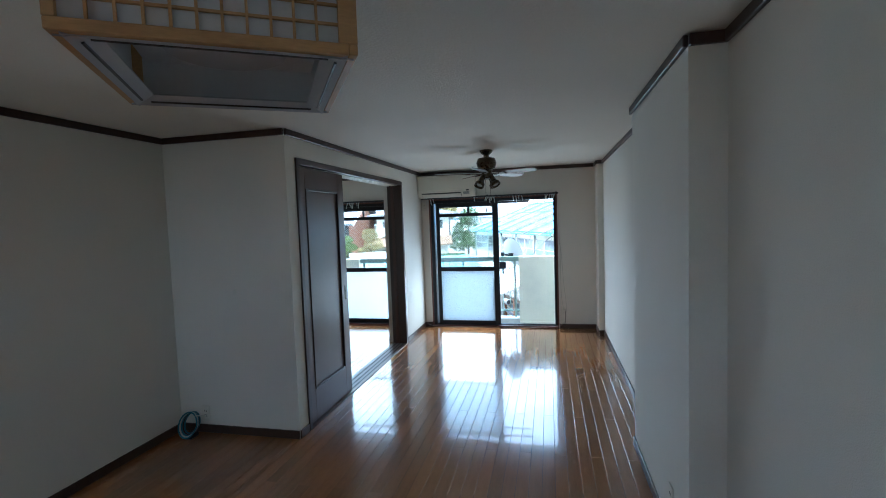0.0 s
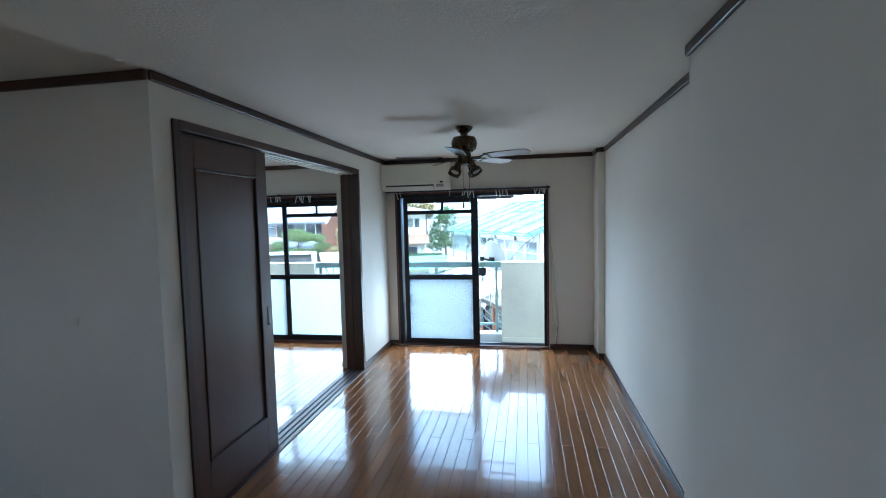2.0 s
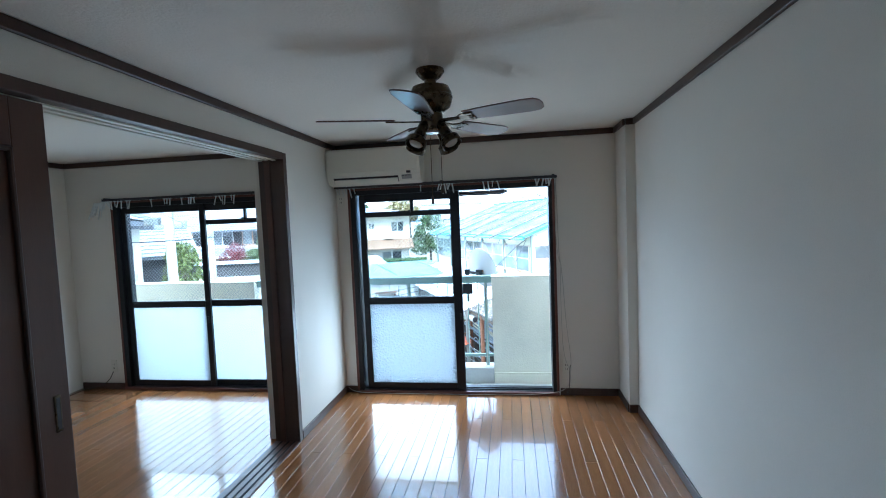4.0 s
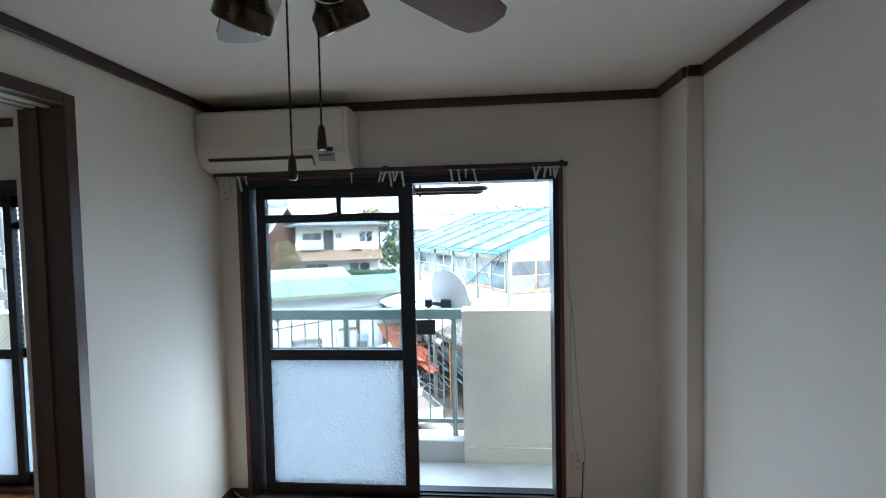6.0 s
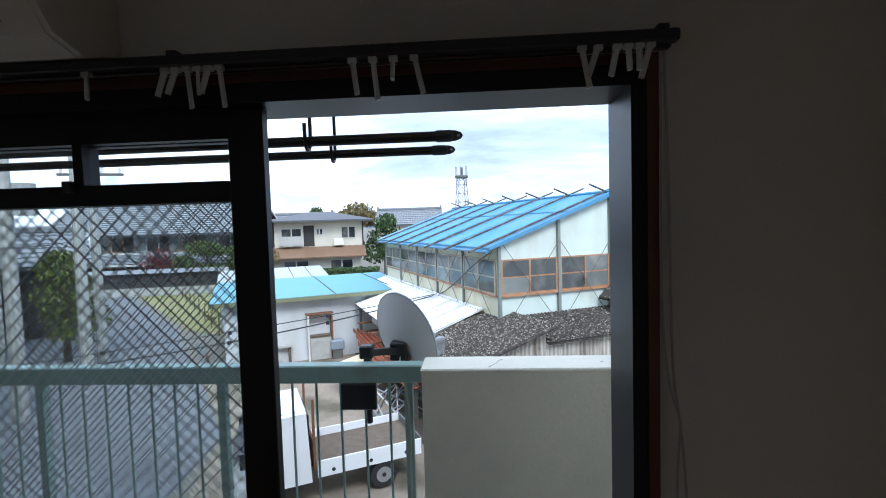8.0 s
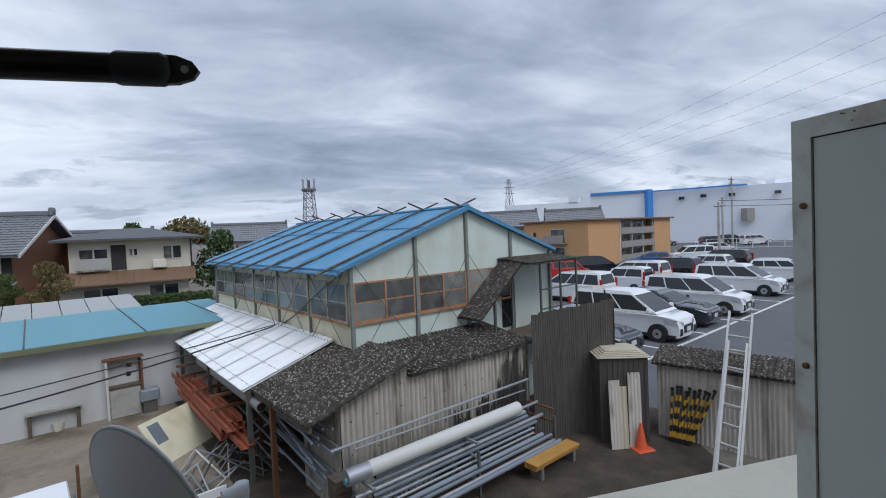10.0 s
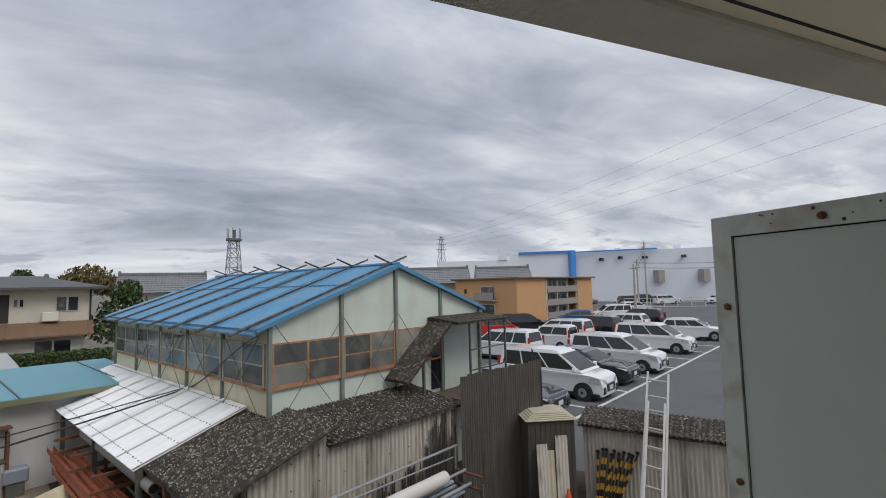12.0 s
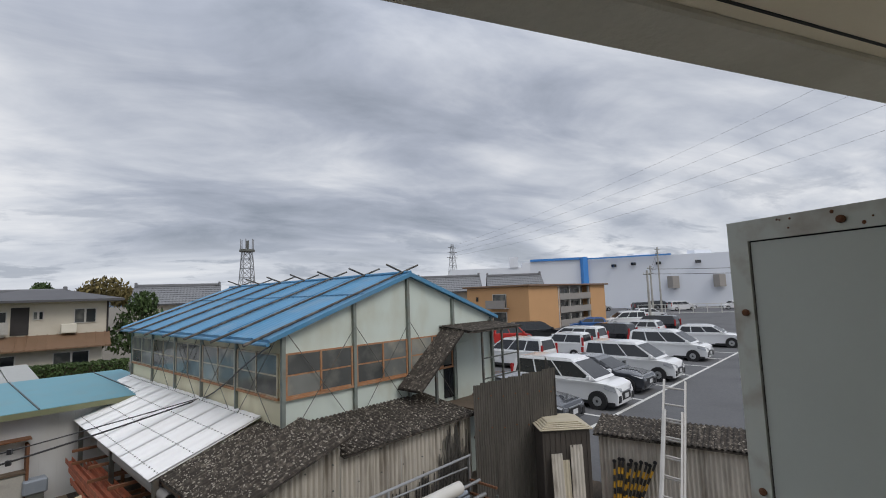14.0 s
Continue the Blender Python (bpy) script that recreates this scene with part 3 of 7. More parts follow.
# ---------------------------------------------------------------- ceiling fan
FX, FY = -0.605, 4.745
fan = thing("ceiling_fan", "antique brass ceiling fan with five wooden blades and four spotlights", "ceiling fan", (FX, FY, H))
part("canopy", lathe(bmesh.new(), [(0.065, 0.0), (0.068, -0.012), (0.05, -0.035), (0.03, -0.05)]), BRONZE, fan, smooth=True)
part("neck", lathe(bmesh.new(), [(0.028, -0.045), (0.028, -0.075)]), BRONZE, fan, smooth=True)
part("motor", lathe(bmesh.new(), [(0.04, -0.07), (0.085, -0.082), (0.098, -0.11), (0.098, -0.15), (0.088, -0.175), (0.06, -0.195), (0.045, -0.20)], 28), BRONZE, fan, smooth=True)
part("motor_band", lathe(bmesh.new(), [(0.0985, -0.122), (0.1015, -0.126), (0.1015, -0.134), (0.0985, -0.138)], 28), BRONZE, fan, smooth=True)
part("switch_housing", lathe(bmesh.new(), [(0.045, -0.20), (0.052, -0.205), (0.052, -0.265), (0.046, -0.28), (0.036, -0.285)], 20), BRONZE, fan, smooth=True)
part("bottom_cap", lathe(bmesh.new(), [(0.037, -0.285), (0.034, -0.292), (0.0, -0.293)], 20), BULB, fan, smooth=True)
for k in range(5):
    a = radians(-20 + 72 * k)
    R = Matrix.Rotation(a, 4, "Z")
    bm = bmesh.new()
    pitch = radians(-11)
    outline = [(0.175, -0.045), (0.30, -0.055), (0.46, -0.062), (0.505, -0.056), (0.525, -0.035), (0.53, 0.0), (0.525, 0.035), (0.505, 0.056), (0.46, 0.062), (0.30, 0.055), (0.175, 0.045)]
    prism(bm, [(x, y, 0) for x, y in outline], (0, 0, 0.006))
    bmesh.ops.transform(bm, matrix=R @ Matrix.Translation((0, 0, -0.235)) @ Matrix.Rotation(pitch, 4, "X"), verts=bm.verts)
    bl = part("blade", bm, BLADE, fan)
    bm = bmesh.new()
    prism(bm, [(0.05, -0.014, 0), (0.13, -0.010, 0), (0.16, -0.032, 0), (0.215, -0.034, 0), (0.215, -0.018, 0), (0.175, -0.012, 0), (0.215, 0.0, 0), (0.175, 0.012, 0), (0.215, 0.018, 0), (0.215, 0.034, 0), (0.16, 0.032, 0), (0.13, 0.010, 0), (0.05, 0.014, 0)], (0, 0, 0.006))
    bmesh.ops.transform(bm, matrix=R @ Matrix.Translation((0, 0, -0.242)) @ Matrix.Rotation(pitch, 4, "X"), verts=bm.verts)
    part("blade_iron", bm, BRONZE, fan, "scrolled brass bracket")
for k in range(4):
    a = radians(57 + 90 * k)
    dirv = Vector((math.cos(a) * 0.55, math.sin(a) * 0.55, -0.83)).normalized()
    base = Vector((math.cos(a) * 0.05, math.sin(a) * 0.05, -0.255))
    m = Matrix.Translation(base + dirv * 0.02) @ dirv.to_track_quat("Z", "Y").to_matrix().to_4x4()
    sp = part("spotlight", lathe(bmesh.new(), [(0.012, -0.03), (0.024, -0.01), (0.026, 0.035), (0.031, 0.06), (0.046, 0.075), (0.048, 0.105), (0.044, 0.108), (0.042, 0.08), (0.0, 0.072)], 18, m), BRONZE, fan, smooth=True)
    part("bulb", lathe(bmesh.new(), [(0.0, 0.073), (0.028, 0.076), (0.036, 0.088), (0.030, 0.098), (0.0, 0.101)], 14, m), BULB, sp, "reflector bulb", smooth=True)
for (px, py, l) in ((-0.022, 0.066, 0.585), (0.026, 0.078, 0.535)):
    ch = part("pull_chain", rod(bmesh.new(), (px, py, -0.27), (px, py, -l), 0.0016, seg=6), BRONZE, fan)
    part("chain_arm", rod(bmesh.new(), (px * 0.5, py * 0.5, -0.268), (px, py, -0.272), 0.004, seg=6), BRONZE, ch)
    for i in range(int((l - 0.29) / 0.011)):
        bmz = bmesh.new()
        bmesh.ops.create_icosphere(bmz, subdivisions=1, radius=0.0026, matrix=Matrix.Translation((px, py, -0.29 - 0.011 * i)))
        if i % 2 == 0:
            part("bead", bmz, BRONZE, ch)
        else:
            bmz.free()
    part("pull_knob", lathe(bmesh.new(), [(0.003, -l + 0.006), (0.006, -l), (0.0085, -l - 0.03), (0.007, -l - 0.036)], 10, Matrix.Translation((px, py, 0))), DARKWOOD, ch, "dark wooden pull knob", smooth=True)

# ---------------------------------------------------------------- lattice lamp
LM = thing("pendant_lamp", "unlit square ceiling lamp with pine lattice and paper sides", "ceiling lamp", (-0.715, 0.965, 1.90), 33.0)
W = 0.255
part("stem", lathe(bmesh.new(), [(0.05, 0.20), (0.05, H - 1.90)], 16), LAMP_WHITE, LM, smooth=True)
for k in range(4):
    R = Matrix.Rotation(radians(90 * k), 4, "Z")
    def rb(*a, bevel=0.0):
        bm = bx(*a, bevel=bevel)
        bmesh.ops.transform(bm, matrix=R, verts=bm.verts)
        return bm
    side = part("lattice_frame", rb(-W, -W, 0.0, W - 0.018, -W + 0.018, 0.022, bevel=0.002), PINE, LM)
    part("top_bar", rb(-W, -W, 0.205, W - 0.018, -W + 0.018, 0.225, bevel=0.002), PINE, side)
    part("corner_post", rb(-W, -W, 0.022, -W + 0.018, -W + 0.018, 0.205), PINE, side)
    part("corner_post", rb(W - 0.036, -W, 0.022, W - 0.018, -W + 0.018, 0.205), PINE, side)
    for i in range(1, 11):
        px = -W + 0.018 + (2 * W - 0.054) * i / 11
        part("lattice_bar", rb(px - 0.0025, -W + 0.003, 0.022, px + 0.0025, -W + 0.009, 0.205), PINE, side)
    for j in range(1, 5):
        pz = 0.022 + 0.183 * j / 5
        part("lattice_bar", rb(-W + 0.018, -W + 0.0045, pz - 0.0025, W - 0.036, -W + 0.0105, pz + 0.0025), PINE, side)
    part("paper", rb(-W + 0.012, -W + 0.0115, 0.012, W - 0.03, -W + 0.0135, 0.215), PAPER, side, "white paper lining")
    bm = bmesh.new()
    prism(bm, [(-W + 0.006, -W + 0.02, -0.004), (W - 0.006, -W + 0.02, -0.004), (W - 0.05, -W + 0.066, 0.012), (-W + 0.05, -W + 0.066, 0.012)], (0, 0, 0.004))
    bmesh.ops.transform(bm, matrix=R, verts=bm.verts)
    part("tray_rim", bm, LAMP_WHITE, LM, "pale sloped rim")
    part("slot", rb(-0.20, -W + 0.035, -0.001, 0.20, -W + 0.04, 0.004), DARK_PLASTIC, LM)
part("diffuser", bx(-W + 0.05, -W + 0.05, 0.10, W - 0.05, W - 0.05, 0.104), PAPER, LM, "recessed milky diffuser")
part("lamp_ring", lathe(bmesh.new(), [(0.10, 0.075), (0.13, 0.07), (0.135, 0.085), (0.10, 0.09)], 24), LAMP_WHITE, LM, smooth=True)


# ---------------------------------------------------------------- sockets, switches, cables
def wall_plate(name, label, at, turn, kind_):
    """A cover plate on a wall; local -y points into the room."""
    p = thing(name, label, kind_, at, turn)
    part("plate", bx(-0.035, -0.007, 0, 0.035, 0.0, 0.12, bevel=0.003), WHITE_PLASTIC, p)
    if kind_ == "socket":
        for z in (0.035, 0.07):
            for dx_ in (-0.009, 0.005):
                part("slot", bx(dx_, -0.0082, z, dx_ + 0.003, -0.0068, z + 0.014), DARK_PLASTIC, p)
    else:
        part("rocker", bx(-0.012, -0.0105, 0.035, 0.012, -0.0068, 0.085, bevel=0.002), WHITE_PLASTIC, p)
    return p


wall_plate("wall_socket", "ivory double wall socket low beside the window", (0.175, YF - 0.001, 0.19), 0, "socket")
wall_plate("wall_socket", "ivory wall socket under the air conditioner", (-1.765, YF - 0.001, 1.70), 0, "socket")
wall_plate("wall_socket", "ivory wall socket low on the jutting wall", (-2.60, YJ - 0.001, 0.09), 0, "socket")
wall_plate("wall_socket", "ivory wall socket low beside the second window", (-4.22, YF - 0.001, 0.17), 0, "socket")
wall_plate("wall_socket", "ivory wall socket low on the boxed pillar", (0.539, 2.30, 0.16), -90, "socket")
sw = thing("wall_button", "small ivory push button on the jutting wall", "switch", (-2.28, YJ - 0.001, 1.09))
part("plate", bx(-0.012, -0.008, -0.02, 0.012, 0, 0.02, bevel=0.003), WHITE_PLASTIC, sw)
part("button", bx(-0.006, -0.011, -0.008, 0.006, -0.0078, 0.008, bevel=0.001), WHITE_PLASTIC, sw)

cb = thing("window_cable", "thin pale cable hanging beside the window to the socket", "cable", (0.12, YF - 0.02, 0.02))
tube("cable", [(0.0, 0, 1.84), (0.012, 0, 1.5), (0.008, -0.004, 1.2), (0.03, -0.004, 1.12), (0.045, -0.002, 0.9), (0.058, 0, 0.6), (0.085, 0, 0.4), (0.10, -0.004, 0.22), (0.075, -0.006, 0.16)], 0.0028, CREAM_CABLE, cb)
tube("cable", [(-0.005, 0, 1.80), (-0.012, 0, 1.45), (0.0, -0.003, 1.15), (0.035, -0.006, 1.13), (0.02, -0.002, 1.05), (0.022, 0, 0.6), (0.03, 0, 0.3), (0.095, -0.005, 0.2), (0.08, -0.01, 0.09), (0.02, -0.02, 0.012), (-0.3, -0.02, -0.011), (-1.0, -0.022, -0.013), (-1.7, -0.02, -0.013), (-1.86, -0.02, -0.005), (-1.9, 0.0, 0.03)], 0.0025, CREAM_CABLE, cb)
tube("cable", [(0.085, -0.002, 0.25), (0.07, -0.01, 0.18), (0.09, -0.015, 0.08), (0.05, -0.02, 0.0)], 0.003, DARK_PLASTIC, cb)
coil = thing("cable_coil", "coiled teal cable leaning in the corner on the floor", "cable", (-2.66, YJ - 0.11, 0.0))
for k in range(5):
    rr = 0.088 - 0.004 * k
    pts = [(rr * math.cos(a / 12 * 2 * math.pi) * 0.92, 0.012 * k + 0.035 * math.sin(a / 12 * 2 * math.pi) - 0.02, 0.105 + rr * math.sin(a / 12 * 2 * math.pi)) for a in range(13)]
    tube("loop", pts, 0.0055, (TEAL, CREAM_CABLE, TEAL, DARK_PLASTIC, TEAL)[k], coil)
tube("tail", [(0.05, 0, 0.17), (0.09, 0.04, 0.16), (0.10, 0.085, 0.14), (0.06, 0.10, 0.14)], 0.004, CREAM_CABLE, coil)
part("strap", bx(-0.025, -0.035, 0.0, 0.035, 0.05, 0.035, bevel=0.006), DARK_PLASTIC, coil, "dark strap round the coil")
c2 = thing("floor_cable", "dark cable curled on the second room's floor by the wall", "cable", (-4.30, 6.40, 0.0))
tube("cable", [(0.08, 0.18, 0.18), (0.09, 0.12, 0.09), (0.02, 0.05, 0.07), (-0.1, 0.0, 0.06), (-0.2, -0.05, 0.01), (-0.24, -0.15, 0.008)], 0.004, DARK_PLASTIC, c2)

# ---------------------------------------------------------------- balcony
BF, PY0, PY1, PZ = -0.25, 7.58, 7.76, 0.925
struct("balcony_floor", bx(-6.0, YF + T, BF - 0.16, 4.5, PY0 - 0.02, BF), BALCFLOOR, "pale grey weathered concrete balcony floor", "floor")
struct("balcony_kerb", bx(-3.25, PY0 - 0.02, BF - 0.16, -0.49, PY1, -0.08, bevel=0.006), BALCFLOOR, "low concrete kerb under the balcony railing", "kerb")
bp = thing("balcony_wall", "cream painted concrete balcony parapet with a chipped top", "parapet", kind="structure")
part("wall", box(bx(-0.49, PY0, -0.13, 4.5, PY1, PZ - 0.02), -0.489, PY0 - 0.02, BF - 0.16, 4.5, PY1 - 0.008, -0.13), STUCCO, bp)
part("coping", bx(-0.494, PY0 - 0.006, PZ - 0.02, 4.5, PY1 + 0.006, PZ, bevel=0.006), STUCCO, bp)
part("chip", prism(bmesh.new(), [(0.352, 7.63, PZ + 0.001), (0.366, 7.622, PZ + 0.001), (0.362, 7.645, PZ + 0.001), (0.376, 7.656, PZ + 0.001), (0.360, 7.672, PZ + 0.001), (0.355, 7.652, PZ + 0.001)], (0, 0, 0.0012)), CONCRETE, bp, "dark chip in the paint")
rnd_c = random.Random(8)
for k in range(10):
    cx, cy, rr = 0.36 + rnd_c.gauss(0, 0.05), 7.66 + rnd_c.gauss(0, 0.035), rnd_c.uniform(0.002, 0.006)
    if PY0 < cy - rr and cy + rr < PY1:
        part("chip", prism(bmesh.new(), [(cx + rr * rnd_c.uniform(0.5, 1.3) * math.cos(a), cy + rr * rnd_c.uniform(0.5, 1.3) * math.sin(a), PZ + 0.0006) for a in (0, 1.1, 2.2, 3.2, 4.3, 5.3)], (0, 0, 0.001)), CONCRETE if k % 3 else RUST, bp)
for x0_, y0_ in ((-0.20, 7.60), (1.05, 7.64)):
    pts_ = [(x0_ + 0.012 * k + rnd_c.uniform(-0.006, 0.006), y0_ + 0.022 * k, PZ + 0.0008) for k in range(6)]
    tube("crack", pts_, 0.0012, CONCRETE, bp, smooth=False)
bp2 = thing("balcony_wall", "cream painted concrete balcony parapet in front of the second window", "parapet", kind="structure")
part("wall", bx(-6.0, PY0, BF - 0.16, -3.25, PY1, PZ - 0.02), STUCCO, bp2)
part("coping", bx(-6.0, PY0 - 0.006, PZ - 0.02, -3.246, PY1 + 0.006, PZ, bevel=0.006), STUCCO, bp2)
rl = thing("balcony_railing", "pale green painted steel balcony railing with upright bars", "railing", (0, 7.67, -0.08))
part("top_rail", bx(-3.25, -0.035, 0.925, -0.494, 0.035, 1.005, bevel=0.006), RAILGREEN, rl)
part("bottom_rail", bx(-3.25, -0.015, 0.10, -0.494, 0.015, 0.13), RAILGREEN, rl)
for px in (-3.19, -2.3, -1.42, -0.56):
    part("post", bx(px - 0.018, -0.018, 0, px + 0.018, 0.018, 0.925), RAILGREEN, rl)
for i in range(24):
    px = -3.10 + i * 0.1115
    if min(abs(px - q) for q in (-3.19, -2.3, -1.42, -0.56)) > 0.03:
        part("bar", rod(bmesh.new(), (px, 0, 0.13), (px, 0, 0.925), 0.006, seg=8), RAILGREEN, rl)
pb = thing("balcony_partition", "grey-green balcony partition board in a spotted steel frame", "partition", (0.682, 6.75, BF))
PW, PH = 0.67, 1.79 - BF
fr = part("frame", box(box(box(bx(0, 0, 0, 0.03, 0.036, PH), 0, PW - 0.036, 0, 0.03, PW, PH), 0, 0.036, PH - 0.036, 0.03, PW - 0.036, PH), 0, 0.036, 0.0, 0.03, PW - 0.036, 0.036), PANELFRAME, pb)
part("gasket", bx(0.006, 0.033, 0.033, 0.022, PW - 0.033, PH - 0.033), GASKET, pb, "dark seal line")
part("board", bx(0.004, 0.0385, 0.0385, 0.026, PW - 0.0385, PH - 0.0385), PANELGREY, pb)
for (py, pz) in ((PW - 0.022, PH - 0.16), (PW - 0.022, PH - 0.46), (PW - 0.18, PH - 0.02), (PW - 0.022, 0.9)):
    part("bolt", lathe(bmesh.new(), [(0.006, 0.0), (0.006, 0.004), (0.003, 0.006)], 10, Matrix.Translation((0.0, py, pz)) @ Matrix.Rotation(radians(-90), 4, "Y")), RUST, fr, "rusty bolt")
rndp = random.Random(4)
for i in range(14):
    py, pz = PW - rndp.uniform(0.05, 0.3), PH - rndp.uniform(0.004, 0.038)
    bm = bmesh.new()
    bmesh.ops.create_cone(bm, cap_ends=True, segments=7, radius1=rndp.uniform(0.0012, 0.0038), radius2=0.001, depth=0.0016, matrix=Matrix.Translation((-0.0005, py, pz)) @ Matrix.Rotation(radians(-90), 4, "Y"))
    part("rust_spot", bm, RUST, fr)
ub = thing("upper_balcony", "concrete slab edge and beige soffit of the balcony above", "balcony", kind="structure")
part("beam", bx(-6.0, 7.39, 2.16, 4.5, 7.53, 2.75, bevel=0.006), BEAMM, ub)
part("soffit", bx(-6.0, YF + T, 2.175, 4.5, 7.389, 2.35), SOFFIT, ub)
part("drip_groove", bx(-6.0, 7.352, 2.1725, 4.5, 7.358, 2.1749), GASKET, ub, "dark groove line")
hz = thing("outer_wall", "cream painted outer wall of the apartment block", "wall", kind="structure")
part("wall", box(bx(-6.0, YF + 0.004, -2.6, XR2 - T, YF + T, 5.5), XR + T, YF + 0.004, -2.6, 4.5, YF + T, 5.5), STUCCO, hz)
part("wall_below", bx(XR2 - T, YF + 0.004, -2.6, XR + T, YF + T, -0.101), STUCCO, hz)
part("wall_above", bx(XR2 - T, YF + 0.004, H + 0.1, XR + T, YF + T, 5.5), STUCCO, hz)
struct("slab", bx(XR2 - T, YB - T, -0.25, XR + T, YF + T, -0.03), CONCRETE, "concrete floor slab under the flat", "floor")

# laundry poles on hangers
def laundry_pole(y, z, x1, label):
    p = thing("laundry_pole", label, "laundry pole", (0, y, z), group="laundry poles")
    part("tube", rod(bmesh.new(), (-2.9, 0, 0), (x1 - 0.055, 0, 0), 0.0155, seg=14), POLE, p, smooth=True)
    part("end_cap", lathe(bmesh.new(), [(0.0165, 0.0), (0.018, 0.004), (0.018, 0.045), (0.014, 0.052), (0.008, 0.056)], 14, Matrix.Translation((x1 - 0.062, 0, 0)) @ Matrix.Rotation(radians(90), 4, "Y")), DARK_PLASTIC, p, "black end cap", smooth=True)
    part("cap_tongue", prism(bmesh.new(), [(x1 - 0.022, -0.004, -0.016), (x1 - 0.002, -0.004, -0.015), (x1 + 0.014, -0.004, -0.009), (x1 + 0.020, -0.004, 0.0), (x1 + 0.014, -0.004, 0.009), (x1 - 0.002, -0.004, 0.015), (x1 - 0.022, -0.004, 0.016)], (0, 0.008, 0)), DARK_PLASTIC, p, "flat black cap tongue")
    part("cap_hole", rod(bmesh.new(), (x1 + 0.006, -0.0052, 0.0), (x1 + 0.006, -0.0042, 0.0), 0.0045, seg=8), LNB, p)
    return p


laundry_pole(7.30, 1.80, -0.33, "dark bronze laundry pole with a black end cap")
laundry_pole(7.04, 1.80, -0.298, "dark bronze laundry pole with a black end cap")
for px in (-0.75, -2.6):
    hg = thing("pole_hanger", "dark steel laundry pole hanger under the slab", "pole hanger", (px, 7.17, 2.19), group="pole hangers")
    part("arm", bar(bmesh.new(), (0, -0.13, -0.02), (0, 0.17, -0.02), 0.02, 0.04), POLE, hg)
    for py, zz_ in ((0.13, 1.80), (-0.13, 1.80)):
        part("rod", rod(bmesh.new(), (0, py + 0.025, -0.02), (0, py + 0.025, zz_ - 2.19 + 0.01), 0.006, seg=8), POLE, hg)
        tube("hook", [(0, py + 0.025, zz_ - 2.19 + 0.02), (0, py + 0.02, zz_ - 2.19 - 0.022), (0, py - 0.002, zz_ - 2.19 - 0.03), (0, py - 0.024, zz_ - 2.19 - 0.02), (0, py - 0.025, zz_ - 2.19 + 0.05)], 0.006, POLE, hg)

# satellite dish on the railing
DX, DYY, DZ = -0.56, 7.60, 1.22
ds = thing("satellite_dish", "grey offset satellite dish clamped to the balcony railing, seen from behind", "satellite dish", (-0.66, 7.72, 0.925))
face = Vector((0.64, 0.73, 0.25)).normalized()
M = Matrix.Translation((0.055, 0.23, 0.055)) @ face.to_track_quat("Z", "Y").to_matrix().to_4x4() @ Matrix.Scale(0.93, 4)
bm = bmesh.new()
for i, (r, z) in enumerate(((0.001, -0.045), (0.07, -0.041), (0.14, -0.028), (0.20, -0.009), (0.225, 0.0), (0.232, 0.0), (0.232, -0.008), (0.2, -0.017), (0.14, -0.036), (0.07, -0.049), (0.001, -0.053))):
    ring = [bm.verts.new((r * math.cos(2 * math.pi * k / 40), r * 1.08 * math.sin(2 * math.pi * k / 40), z)) for k in range(40)]
    if i:
        for k in range(40):
            bm.faces.new((prev[k], prev[(k + 1) % 40], ring[(k + 1) % 40], ring[k]))
    prev = ring
bmesh.ops.transform(bm, matrix=M, verts=bm.verts)
bmesh.ops.recalc_face_normals(bm, faces=bm.faces)
part("reflector", bm, DISH, ds, smooth=True)
rim = [M @ Vector((0.232 * math.cos(2 * math.pi * k / 36), 0.2506 * math.sin(2 * math.pi * k / 36), -0.003)) for k in range(37)]
tube("rim", rim, 0.0055, LNB, ds, "pale rolled rim", smooth=False)
for k, (px, pz) in enumerate(((-0.05, -0.10), (0.05, -0.10), (-0.05, -0.02), (0.05, -0.02))):
    c0 = M @ Vector((px, pz, -0.047))
    part("bolt", rod(bmesh.new(), c0, M @ Vector((px, pz, -0.066)), 0.009, seg=6), RUST, ds)
part("back_plate", prism(bmesh.new(), [M @ Vector(q) for q in ((-0.05, -0.115, -0.054), (0.05, -0.115, -0.054), (0.05, -0.01, -0.054), (-0.05, -0.01, -0.054))], (M.to_3x3() @ Vector((0, 0, -1))).normalized() * 0.008), DARK_PLASTIC, ds, "black steel back plate")
bk = M @ Vector((0, -0.06, -0.055))
part("mount", bx(bk.x - 0.05, bk.y - 0.05, bk.z - 0.04, bk.x + 0.03, bk.y + 0.02, bk.z + 0.05, bevel=0.006), DARK_PLASTIC, ds, "black mounting bracket")
part("clamp", bx(-0.13, -0.01, 0.005, -0.07, 0.05, 0.065, bevel=0.006), DARK_PLASTIC, ds)
part("clamp_arm", bar(bmesh.new(), (-0.10, 0.02, 0.03), (bk.x, bk.y, bk.z), 0.035, 0.03), DARK_PLASTIC, ds)
part("mast", rod(bmesh.new(), (-0.10, 0.02, -0.30), (-0.10, 0.02, 0.05), 0.017, seg=12), DARK_PLASTIC, ds, smooth=True)
part("rail_plate", bx(-0.20, -0.085, -0.20, -0.04, -0.06, -0.085, bevel=0.004), DARK_PLASTIC, ds, "drilled steel clamp plate")
foot = M @ Vector((0.0, -0.22, -0.01))
tip = M @ Vector((0.0, -0.20, 0.22))
part("arm", bar(bmesh.new(), foot, tip, 0.02, 0.02), LNB, ds)
